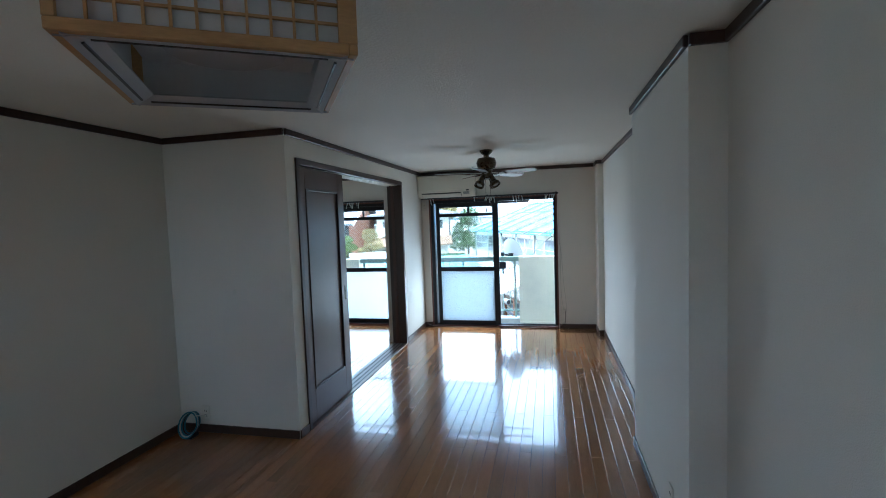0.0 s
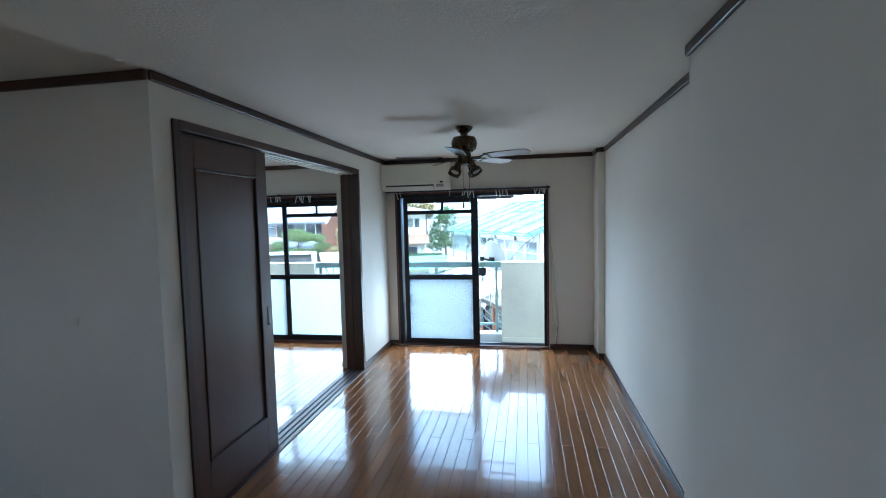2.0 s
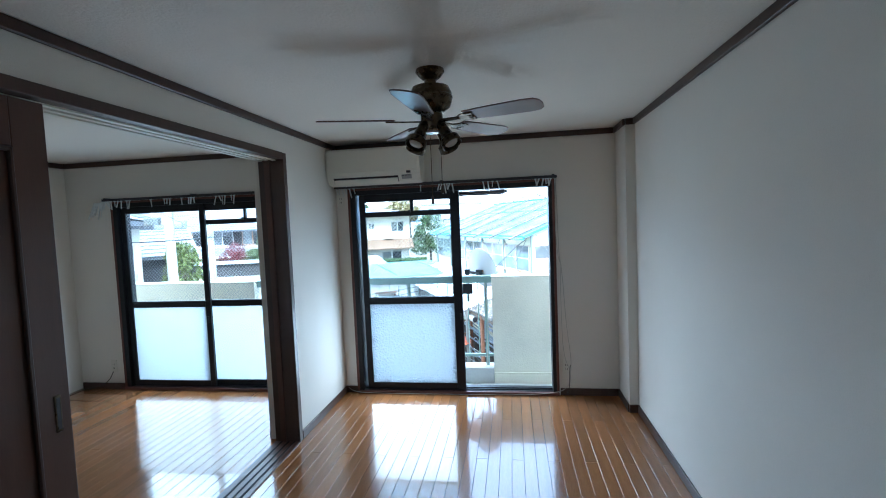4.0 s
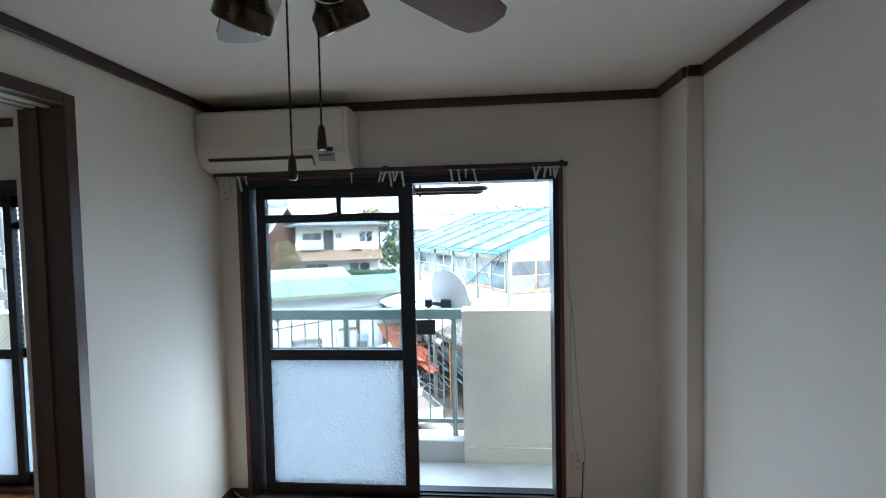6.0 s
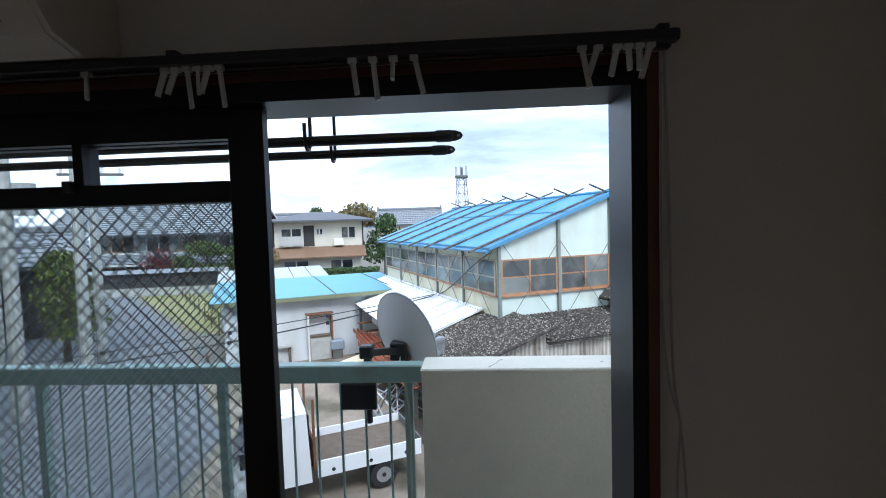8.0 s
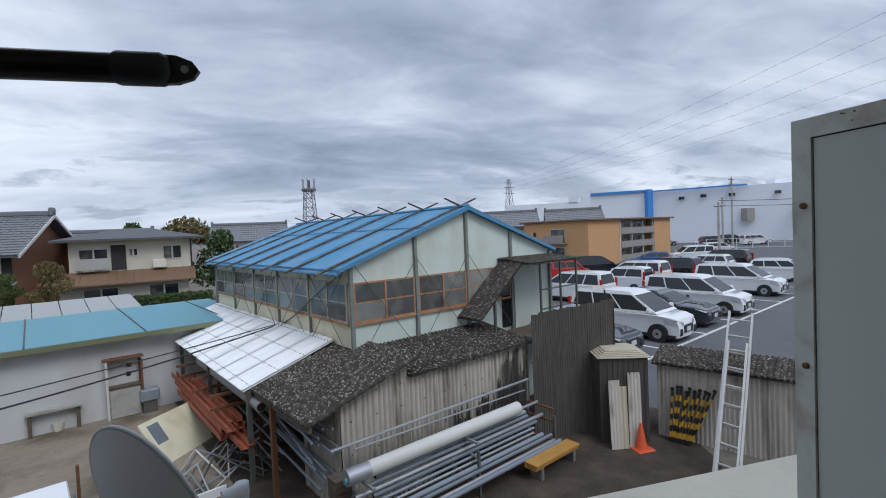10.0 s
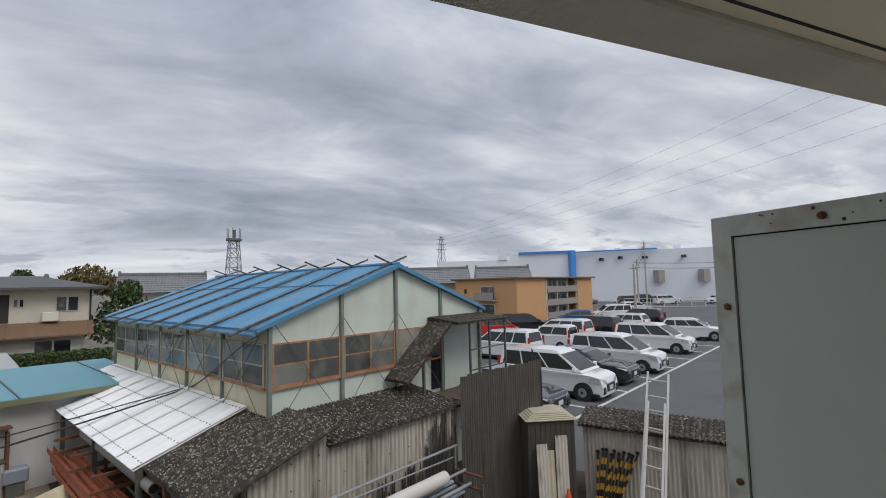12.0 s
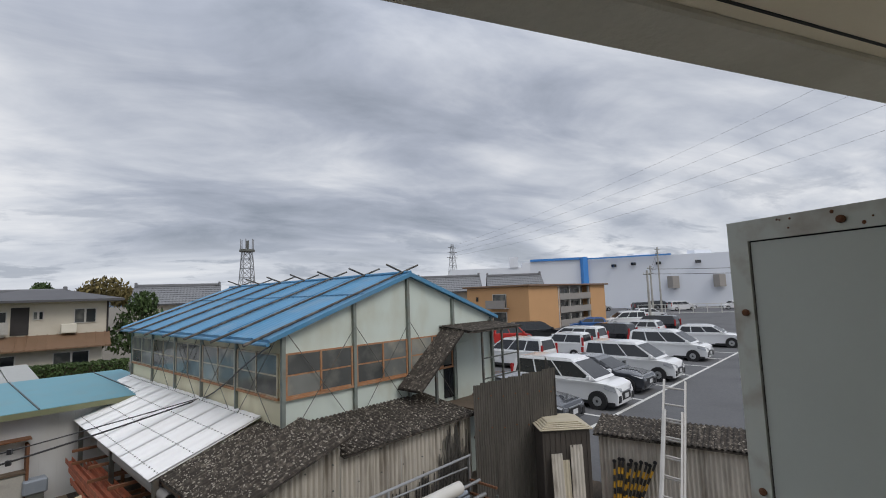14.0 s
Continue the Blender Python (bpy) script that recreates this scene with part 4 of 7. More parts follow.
part("feed_horn", rod(bmesh.new(), tip + Vector((0, 0, -0.015)), tip + Vector((0.0, 0.0, 0.075)), 0.017, 0.02, seg=12), LNB, ds, "pale feed horn", smooth=True)
part("feed_cap", rod(bmesh.new(), tip + Vector((0.015, 0, 0.06)), tip + Vector((-0.045, -0.03, 0.055)), 0.02, seg=12), LNB, ds, smooth=True)
tube("cable", [bk, bk + Vector((0.0, -0.08, -0.05)), (0.06, -0.05, 0.02), (0.12, -0.12, -0.15), (0.11, -0.12, -0.45), (0.10, -0.12, -0.98)], 0.004, CREAM_CABLE, ds)
# ---------------------------------------------------------------- outside: materials
GZ = -2.6
# soil colour, dark enough to carry the shade under the lean-to as well
SOILSHADE = mat("soil_with_painted_shade", (0.050, 0.038, 0.028), 0.98, var=0.5, scale=3, grain=0.5, grain_scale=30, bump=0.8, bump_scale=35, stain=(0.10, 0.075, 0.05), stain_amount=0.7, stain_scale=1.6)
ASPHALT = mat("asphalt", (0.11, 0.112, 0.118), 0.92, var=0.15, scale=0.35, grain=0.2, grain_scale=14, bump=0.3, bump_scale=60, stain=(0.07, 0.072, 0.076), stain_amount=0.5, stain_scale=0.5)
ROADM = mat("old_road_asphalt", (0.15, 0.152, 0.16), 0.92, var=0.15, scale=0.4, grain=0.2, grain_scale=16, stain=(0.10, 0.10, 0.105), stain_amount=0.6, stain_scale=0.6)
YARD = mat("cracked_yard_concrete", (0.25, 0.205, 0.155), 0.95, var=0.35, scale=0.8, grain=0.2, grain_scale=9, bump=0.5, bump_scale=14, stain=(0.09, 0.075, 0.048), stain_amount=0.9, stain_scale=0.9)
GRAVEL = mat("dark_gravel_dirt", (0.16, 0.145, 0.12), 0.98, var=0.35, scale=5, grain=0.45, grain_scale=40, bump=0.8, bump_scale=45)
GRASS = mat("dry_grass", (0.20, 0.19, 0.075), 0.95, var=0.35, scale=1.2, grain=0.4, grain_scale=20, stain=(0.26, 0.20, 0.11), stain_amount=0.7, stain_scale=0.7)
PAINTLINE = mat("road_paint", (0.62, 0.62, 0.60), 0.8, var=0.2, scale=4)
SHEDWALL = mat("pale_green_sheet_wall", (0.60, 0.67, 0.62), 0.6, var=0.08, scale=1.5, grain=0.03, stain=(0.42, 0.38, 0.27), stain_amount=0.35, stain_scale=1.4, stretch=(1, 1, 0.5))
SHEDCREAM = mat("cream_sheet_wall", (0.70, 0.66, 0.48), 0.6, var=0.08, scale=1.5, stain=(0.38, 0.30, 0.17), stain_amount=0.4, stain_scale=2, stretch=(1, 1, 0.4))
BLUEROOF = mat("faded_blue_sheet_roof", (0.075, 0.245, 0.42), 0.5, var=0.2, scale=2, grain=0.08, stain=(0.16, 0.27, 0.38), stain_amount=0.6, stain_scale=1.5, stretch=(1, 1, 1))
TEALROOF = mat("turquoise_sheet_roof", (0.10, 0.29, 0.36), 0.45, var=0.08, scale=1, stain=(0.13, 0.26, 0.30), stain_amount=0.5)
OLIVE = mat("olive_fascia", (0.17, 0.18, 0.10), 0.6)
WHITEROOF = mat("white_sheet_roof", (0.90, 0.90, 0.90), 0.5, var=0.04, scale=2, stain=(0.78, 0.77, 0.75), stain_amount=0.35, stain_scale=3)
MOSS = mat("mossy_slate_sheet", (0.042, 0.035, 0.029), 0.95, var=0.5, scale=5, grain=0.5, grain_scale=28, bump=0.8, bump_scale=40, stain=(0.20, 0.175, 0.145), stain_amount=0.7, stain_scale=13)
LICHEN = mat("lichen_patch", (0.34, 0.31, 0.265), 0.95, var=0.4, scale=20)
CORR = mat("grey_corrugated_sheet", (0.50, 0.465, 0.41), 0.75, 0.1, var=0.15, scale=2, grain=0.08, stain=(0.17, 0.145, 0.115), stain_amount=0.75, stain_scale=1.9, stretch=(2.5, 2.5, 0.4))
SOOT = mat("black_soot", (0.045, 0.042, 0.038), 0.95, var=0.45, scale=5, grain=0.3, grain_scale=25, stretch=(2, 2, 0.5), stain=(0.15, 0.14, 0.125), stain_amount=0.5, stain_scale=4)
ROOFLOG = mat("weathered_roof_log", (0.075, 0.066, 0.058), 0.85, var=0.35, scale=6, stain=(0.26, 0.24, 0.21), stain_amount=0.5, stain_scale=7)
FENCEM = mat("weathered_grey_fence_sheet", (0.088, 0.080, 0.070), 0.85, var=0.5, scale=2.5, grain=0.4, grain_scale=25, stretch=(5, 5, 0.5))
STEEL = mat("dark_painted_steel", (0.13, 0.14, 0.13), 0.6, 0.3, var=0.25, scale=8, stain=(0.15, 0.07, 0.035), stain_amount=0.5, stain_scale=5)
SHEDPOST = mat("grey_green_steel_post", (0.22, 0.25, 0.23), 0.6, 0.2, var=0.2, scale=6, stain=(0.20, 0.13, 0.08), stain_amount=0.4, stain_scale=4)
PALEFRAME = mat("pale_weathered_window_wood", (0.46, 0.42, 0.33), 0.75, var=0.2, scale=8, stain=(0.32, 0.17, 0.09), stain_amount=0.6, stain_scale=5)
WINWOOD = mat("orange_brown_window_wood", (0.38, 0.185, 0.09), 0.7, var=0.25, scale=9, stain=(0.45, 0.35, 0.24), stain_amount=0.5, stain_scale=6)
# pane tones vary; pale patches paint in reflected sky and things inside
SHEDGLASS = mat("window_glass_painted_sheen", (0.085, 0.09, 0.09), 0.08, per_object=0.55, var=0.35, scale=1.6, stain=(0.24, 0.24, 0.215), stain_amount=0.7, stain_scale=1.3, spec=0.6)
PALEGLASS = mat("pale_glass_painted_sheen", (0.20, 0.21, 0.20), 0.12, per_object=0.4, var=0.5, scale=1.1, stain=(0.40, 0.37, 0.30), stain_amount=0.6, stain_scale=1.7, spec=0.6)
DARKGLASS = mat("dark_glass", (0.018, 0.021, 0.025), 0.06, var=0.2, spec=0.7)
HUTWALL = mat("white_hut_sheet", (0.56, 0.57, 0.58), 0.6, var=0.05, scale=1.2, stain=(0.40, 0.39, 0.36), stain_amount=0.45, stain_scale=0.9, stretch=(1, 1, 0.4))
WHITEPIPE = mat("white_pvc_pipe", (0.60, 0.59, 0.56), 0.45, var=0.06, scale=5)
GREYPIPE = mat("grey_pvc_pipe", (0.20, 0.23, 0.27), 0.45, var=0.15, scale=4, per_object=0.25)
GALV = mat("galvanised_steel", (0.42, 0.43, 0.44), 0.4, 0.7, var=0.2, scale=9)
ORANGE = mat("red_oxide_beam", (0.34, 0.095, 0.045), 0.7, var=0.3, scale=4, stain=(0.14, 0.05, 0.03), stain_amount=0.5, stain_scale=5, per_object=0.2)
YELLOWB = mat("ochre_board", (0.42, 0.22, 0.05), 0.7, var=0.2, scale=4)
CONE = mat("orange_cone_plastic", (0.62, 0.09, 0.025), 0.5)
YELLOW = mat("yellow_paint", (0.55, 0.30, 0.03), 0.5)
ALU = mat("ladder_aluminium", (0.52, 0.50, 0.47), 0.45, 0.5, var=0.15, scale=9)
BROWNBOX = mat("dark_brown_sheet", (0.07, 0.06, 0.052), 0.75, var=0.25, scale=4)
CREAMTRAY = mat("cream_plastic_tray", (0.45, 0.40, 0.30), 0.7, var=0.2, scale=6)
WOODOLD = mat("old_timber", (0.12, 0.09, 0.065), 0.9, var=0.35, scale=6, grain=0.3)
CARWHITE = mat("white_car_paint", (0.80, 0.81, 0.82), 0.25, var=0.01, coat=0.8)
CARBLACK = mat("black_car_paint", (0.015, 0.016, 0.019), 0.2, var=0.05, coat=0.9)
CARGREY = mat("graphite_car_paint", (0.06, 0.065, 0.075), 0.25, 0.3, var=0.03, coat=0.8)
CARRED = mat("red_car_paint", (0.50, 0.03, 0.025), 0.25, var=0.03, coat=0.8)
CARBLUE = mat("blue_car_paint", (0.03, 0.13, 0.38), 0.25, 0.2, var=0.03, coat=0.8)
CARSILVER = mat("silver_car_paint", (0.45, 0.46, 0.47), 0.3, 0.5, var=0.02, coat=0.6)
TYRE = mat("tyre_rubber", (0.02, 0.02, 0.021), 0.85, var=0.2)
HEADL = mat("headlight_glass", (0.45, 0.47, 0.50), 0.1, 0.3)
TAILL = mat("tail_light_plastic", (0.40, 0.02, 0.02), 0.25)
APTWALL = mat("orange_render", (0.56, 0.32, 0.155), 0.9, var=0.06, scale=0.7, grain=0.05, grain_scale=12)
GREYPANEL = mat("grey_balcony_panel", (0.30, 0.28, 0.26), 0.7, var=0.08)
HOUSEWALL = mat("cream_house_wall", (0.58, 0.54, 0.46), 0.85, var=0.06, scale=1, stain=(0.45, 0.41, 0.34), stain_amount=0.3)
TILEROOF = mat("grey_roof_tile", (0.175, 0.18, 0.19), 0.5, var=0.2, scale=1.5, grain=0.15, grain_scale=8, per_island=0.15)
SLATE = mat("dark_slate_roof", (0.085, 0.085, 0.092), 0.6, var=0.15, scale=1.5)
BROWNROOF = mat("brown_metal_roof", (0.19, 0.115, 0.07), 0.5, var=0.15, scale=2)
BROWNWALL = mat("red_brown_gable", (0.29, 0.14, 0.085), 0.85, var=0.12, scale=1)
BLACKWOOD = mat("charred_wood_wall", (0.035, 0.032, 0.032), 0.8, var=0.25, scale=3)
FACTORY = mat("pale_blue_grey_cladding", (0.72, 0.75, 0.81), 0.6, var=0.05, scale=0.1)
FACTORYBLUE = mat("bright_blue_cladding", (0.05, 0.24, 0.62), 0.5, var=0.05)
LEAF = mat("leaf_green", (0.055, 0.092, 0.028), 0.8, var=0.4, scale=3, per_island=0.45)
LEAFLIGHT = mat("leaf_light_green", (0.12, 0.14, 0.035), 0.8, var=0.4, scale=3, per_island=0.4)
LEAFMID = mat("clipped_leaf_green", (0.085, 0.115, 0.032), 0.8, var=0.35, scale=3, per_island=0.35)
LEAFRED = mat("maple_leaf_red", (0.12, 0.018, 0.022), 0.8, var=0.4, scale=3, per_island=0.4)
LEAFBROWN = mat("spring_leaf_brown", (0.15, 0.12, 0.045), 0.8, var=0.4, scale=3, per_island=0.4)
BARK = mat("bark", (0.07, 0.05, 0.035), 0.95, var=0.3, scale=10, bump=0.4)

# ---------------------------------------------------------------- ground
gr = struct("ground", bx(-900, -300, GZ - 0.5, 900, 2500, GZ), GRAVEL, "dark gravelly ground reaching the horizon", "ground")


def patch(name, pts, z, material, label, category):
    return struct(name, prism(bmesh.new(), [(x, y, GZ - 0.1) for x, y in pts], (0, 0, 0.1 + z)), material, label, category)


patch("road", [(-40, 2), (-3.6, 2), (-5.4, 14.5), (-7.95, 18.0), (-12.7, 24.2), (-24, 36), (-60, 36)], 0.006, ROADM, "grey worn asphalt lane", "road")
patch("pavement_yard", [(-3.58, 7.9), (2.4, 9.0), (1.9, 13.4), (0.5, 19), (-2, 25), (-8.5, 22), (-7.9, 18.0), (-5.35, 14.5)], 0.010, YARD, "cracked stained concrete yard", "yard")
patch("parking_lot", [(5.6, 15.6), (9.2, 15.2), (14, 14.2), (40, 12), (95, 60), (75, 90), (14, 62), (12, 50), (4.2, 25)], 0.006, ASPHALT, "dark asphalt car park with white lines", "car park")
patch("field", [(-8.4, 22.2), (-2, 25.2), (-1, 37), (-20, 37), (-23.5, 36), (-12.4, 24.4)], 0.012, GRASS, "dry yellow-green grass plot", "grass")
# dirt before the sheds; beneath the lean-to the patch paints its deep shade
soil_at = Matrix.Translation((0.26, 15.37, 0)) @ Matrix.Rotation(radians(25.5), 4, "Z")
patch("ground_soil", [tuple((soil_at @ Vector((x, y, 0))).xy) for x, y in ((-1.9, -3.4), (4.5, -4.6), (6.2, -2.6), (5.5, 0.3), (0.0, 0.3), (0.0, 9.2), (-1.75, 9.2), (-1.95, 3.0))], 0.016, SOILSHADE, "dark oily soil before the sheds, painted shade under them", "ground")
drain = thing("road_drain", "rusty steel drain grating along the lane", "drain", (0, 0, GZ), kind="structure")
for i in range(12):
    a0, b0 = Vector((-7.75, 18.2, 0.012)), Vector((-10.6, 22.3, 0.012))
    part("grate", bar(bmesh.new(), a0.lerp(b0, i / 12), a0.lerp(b0, (i + 0.95) / 12), 0.24, 0.02), STEEL, drain)

UA = 25.5
U = Vector((math.cos(radians(UA)), math.sin(radians(UA)), 0))
V = Vector((-math.sin(radians(UA)), math.cos(radians(UA)), 0))


def corrugated(bm, p, across, along, pitch=0.075, amp=0.012, rows=1):
    """A wavy sheet from corner p."""
    p, across, along = Vector(p), Vector(across), Vector(along)
    n = max(2, int(across.length / pitch * 4))
    nrm = across.cross(along).normalized()
    lines = []
    for j in range(rows + 1):
        lines.append([bm.verts.new(p + across * (i / n) + along * (j / rows) + nrm * (amp * math.sin(i * math.pi / 2 + 0.6))) for i in range(n + 1)])
    for a_, b_ in zip(lines, lines[1:]):
        for i in range(n):
            bm.faces.new((a_[i], a_[i + 1], b_[i + 1], b_[i]))
    return bm


def lichen(parent, p, across, along, n, seed, lift=0.016):
    rnd = random.Random(seed)
    p, across, along = Vector(p), Vector(across), Vector(along)
    nrm = across.cross(along).normalized()
    if nrm.z < 0:
        nrm = -nrm
    q = nrm.to_track_quat("Z", "Y").to_matrix().to_4x4()
    bm = bmesh.new()
    for _ in range(n):
        c = p + across * rnd.random() + along * rnd.random() + nrm * lift
        bmesh.ops.create_cone(bm, cap_ends=True, segments=6, radius1=rnd.choice((0.006, 0.009, 0.013, 0.021)), radius2=0.004, depth=0.012, matrix=Matrix.Translation(c) @ q @ Matrix.Diagonal((1, rnd.uniform(0.4, 1), 1, 1)))
    return tagged(part("lichen", bm, LICHEN, parent), kind="stuff")


# ---------------------------------------------------------------- the workshop with the blue roof
ws = thing("workshop", "pale green workshop with faded blue roof and old wooden windows", "workshop", (0.26, 15.37, GZ), UA)
SW, SL, EV, PK = 5.84, 9.0, 3.70, 4.74      # width, length, eave, ridge above ground
mid = SW / 2
part("front_wall", prism(bmesh.new(), [(0, 0, 0), (SW, 0, 0), (SW, 0, EV), (mid, 0, PK), (0, 0, EV)], (0, 0.06, 0)), SHEDWALL, ws)
part("side_wall", bx(0, 0.06, 0, 0.06, SL, EV - 0.02), SHEDCREAM, ws)
part("side_wall", bx(SW - 0.06, 0.06, 0, SW, SL, EV - 0.02), SHEDCREAM, ws)
part("back_wall", prism(bmesh.new(), [(0.06, SL - 0.06, 0), (SW - 0.06, SL - 0.06, 0), (SW - 0.06, SL - 0.06, EV - 0.03), (mid, SL - 0.06, PK - 0.06), (0.06, SL - 0.06, EV - 0.03)], (0, 0.06, 0)), SHEDWALL, ws)
slope = math.atan2(PK - EV, mid)
for sgn in (-1, 1):
    x_e = -0.28 if sgn < 0 else SW + 0.16
    z_e = EV - (0.28 if sgn < 0 else 0.16) * math.tan(slope) + 0.03
    rf = part("roof", corrugated(bmesh.new(), (x_e, -0.13, z_e), (0, SL + 0.38, 0), (mid - x_e, 0, PK + 0.03 - z_e), 0.18, 0.008), BLUEROOF, ws)
    part("roof_base", prism(bmesh.new(), [(x_e, -0.115, z_e - 0.05), (mid, -0.115, PK - 0.03), (mid, -0.115, PK + 0.015), (x_e, -0.115, z_e - 0.012)], (0, SL + 0.335, 0)), BLUEROOF, ws)
    part("fascia", prism(bmesh.new(), [(x_e, -0.145, z_e - 0.055), (mid, -0.145, PK - 0.045), (mid, -0.145, PK + 0.05), (x_e, -0.145, z_e + 0.02)], (0, 0.03, 0)), BLUEROOF, ws, "blue verge board")
for i in range(7):                                  # batten poles over the roof, crossing at the ridge
    py = 0.12 + i * 1.36
    for sgn in (-1, 1):
        x_e = mid + sgn * (mid + (0.62 if sgn < 0 else 0.2))
        over = mid - sgn * 0.42
        zz_ = lambda x: PK + 0.075 - abs(x - mid) * math.tan(slope)
        part("roof_pole", rod(bmesh.new(), (x_e, py, zz_(x_e)), (over, py + 0.05 * sgn, PK + 0.075 + 0.42 * math.tan(slope)), 0.026, 0.021, seg=7), ROOFLOG, ws, "weathered roof pole")
for sgn in (-1, 1):                                 # raised sheet seams and purlin laps
    for i in range(1, 7):
        py = -0.1 + i * 1.36
        xe = mid + sgn * (mid + 0.15)
        part("roof_seam", bar(bmesh.new(), (xe, py + 0.6, EV - 0.15 * math.tan(slope) + 0.046), (mid, py + 0.6, PK + 0.046), 0.02, 0.014), BLUEROOF, ws)
    xm = mid + sgn * mid * 0.42
    part("roof_lap", bar(bmesh.new(), (xm, -0.1, PK - mid * 0.42 * math.tan(slope) + 0.045), (xm, SL + 0.2, PK - mid * 0.42 * math.tan(slope) + 0.045), 0.03, 0.012), BLUEROOF, ws)
part("ridge_cap", rod(bmesh.new(), (mid, -0.14, PK + 0.05), (mid, SL + 0.2, PK + 0.05), 0.035, seg=8), BLUEROOF, ws)
part("gutter", rod(bmesh.new(), (-0.30, -0.1, EV - 0.15), (-0.30, SL + 0.2, EV - 0.15), 0.035, seg=8), BLUEROOF, ws, "faded blue eaves gutter")
for x in (0.0, 1.48, 2.9, 4.34, SW):
    zt = EV + (mid - abs(x - mid)) * math.tan(slope)
    part("post", bx(x - 0.033, -0.07, 0, x + 0.033, -0.002, zt - 0.05), SHEDPOST, ws)
for y in (1.73, 3.5, 5.2, 7.0, 8.95):
    part("post", bx(-0.06, y - 0.022, 0, -0.002, y + 0.022, EV - 0.05), SHEDPOST, ws)
SILL, WTOP = 2.62, 3.36


pane_pick = random.Random(17)


def shed_window(a, b_, face, split=2):
    """A wooden window of small panes on the front ('f') or the side ('s') of the workshop."""
    def place(x0, z0, x1, z1, d0, d1):
        return bx(x0, -d1, z0, x1, -d0, z1) if face == "f" else bx(-d1, x0, z0, -d0, x1, z1)
    w = part("window", place(a, SILL, b_, WTOP, 0.003, 0.03), WINWOOD if face == "f" else PALEFRAME, ws, "old orange-brown wooden window")
    bars = [a + (b_ - a) * i / split for i in range(split + 1)]
    for i in range(split):
        for z0, z1 in ((SILL + 0.03, SILL + 0.35), (SILL + 0.38, WTOP - 0.03)):
            part("pane", place(bars[i] + 0.025, z0, bars[i + 1] - 0.025, z1, 0.03, 0.034), pane_pick.choice((SHEDGLASS, SHEDGLASS, PALEGLASS, PALEGLASS) if face == "s" else (SHEDGLASS, SHEDGLASS, PALEGLASS)), w)
    part("sill", place(a - 0.02, SILL - 0.045, b_ + 0.02, SILL - 0.002, 0.003, 0.06), WINWOOD, w)
    for x in bars:
        part("mullion", place(x - 0.02, SILL, x + 0.02, WTOP, 0.0345, 0.045), WINWOOD if face == "f" else PALEFRAME, w)


for a, b_ in ((0.06, 1.42), (1.54, 2.84), (2.96, 4.28)):
    shed_window(a, b_, "f")
for a, b_ in ((0.1, 1.66), (1.80, 3.43), (3.57, 5.13), (5.27, 6.93), (7.07, 8.88)):
    shed_window(a, b_, "s")
for a, b_ in ((0.05, 1.45), (1.5, 2.87), (2.92, 4.3)):          # thin crossed braces
    part("brace", rod(bmesh.new(), (a, -0.085, SILL - 0.75), (b_, -0.085, EV), 0.007, seg=5), STEEL, ws)
    part("brace", rod(bmesh.new(), (b_, -0.09, SILL - 0.75), (a, -0.09, EV), 0.007, seg=5), STEEL, ws)
for a, b_ in ((0.05, 1.7), (1.75, 3.47), (3.5, 5.2), (5.25, 7.0)):
    part("brace", rod(bmesh.new(), (-0.085, a, SILL - 0.6), (-0.085, b_, EV - 0.1), 0.007, seg=5), STEEL, ws)
    part("brace", rod(bmesh.new(), (-0.09, b_, SILL - 0.6), (-0.09, a, EV - 0.1), 0.007, seg=5), STEEL, ws)

# white lean-to roof along the workshop's side
wl = thing("lean_to_roof", "white metal sheet lean-to roof with rows of screws", "lean-to", (0.26, 15.37, GZ), UA)
za, zb = 2.24, 1.66
for i in range(10):
    y0 = 0.72 + i * 0.83
    part("sheet", corrugated(bmesh.new(), (-0.02, y0 + 0.812, za), (0, -0.81, 0), (-1.75, 0, zb - za), 0.27, 0.006), WHITEROOF, wl)
    part("underside", prism(bmesh.new(), [(-0.02, y0, za - 0.02), (-1.75, y0, zb - 0.02), (-1.75, y0, zb - 0.035), (-0.02, y0, za - 0.035)], (0, 0.815, 0)), WHITEROOF, wl)
bmx = bmesh.new()
for j in range(4):
    f_ = 0.06 + j * 0.29
    for i in range(62):
        rod(bmx, (-0.02 - 1.73 * f_, 0.78 + i * 0.134, za + (zb - za) * f_), (-0.02 - 1.73 * f_, 0.78 + i * 0.134, za + (zb - za) * f_ + 0.018), 0.012, seg=5)
tagged(part("screws", bmx, STEEL, wl), kind="stuff")
for y in (0.75, 3.4, 6.2, 8.9):
    part("post", bx(-1.70, y - 0.04, 0, -1.62, y + 0.04, zb - 0.03), STEEL, wl)
part("eave_beam", bx(-1.68, 0.72, zb - 0.11, -1.62, 9.0, zb - 0.036), STEEL, wl)

# mossy lean-to sheds in front of the workshop
ml = thing("front_shed", "low corrugated shed with mossy grey roofs", "shed", (0.26, 15.37, GZ), UA)
zA0, zA1 = 1.66, 2.24
A_p, A_ac, A_al = Vector((-1.62, 0.74, zA0)), Vector((0, -2.30, 0)), Vector((1.95, 0, zA1 - zA0))
part("roof", corrugated(bmesh.new(), A_p + A_ac, -A_ac, A_al, 0.09, 0.021), MOSS, ml, "lichen-covered corrugated roof")
part("roof_base", prism(bmesh.new(), [tuple(A_p + Vector((0, 0, -0.02))), tuple(A_p + A_ac + Vector((0, 0, -0.02))), tuple(A_p + A_ac + A_al + Vector((0, 0, -0.02))), tuple(A_p + A_al + Vector((0, 0, -0.02)))], (0, 0, -0.02)), MOSS, ml)
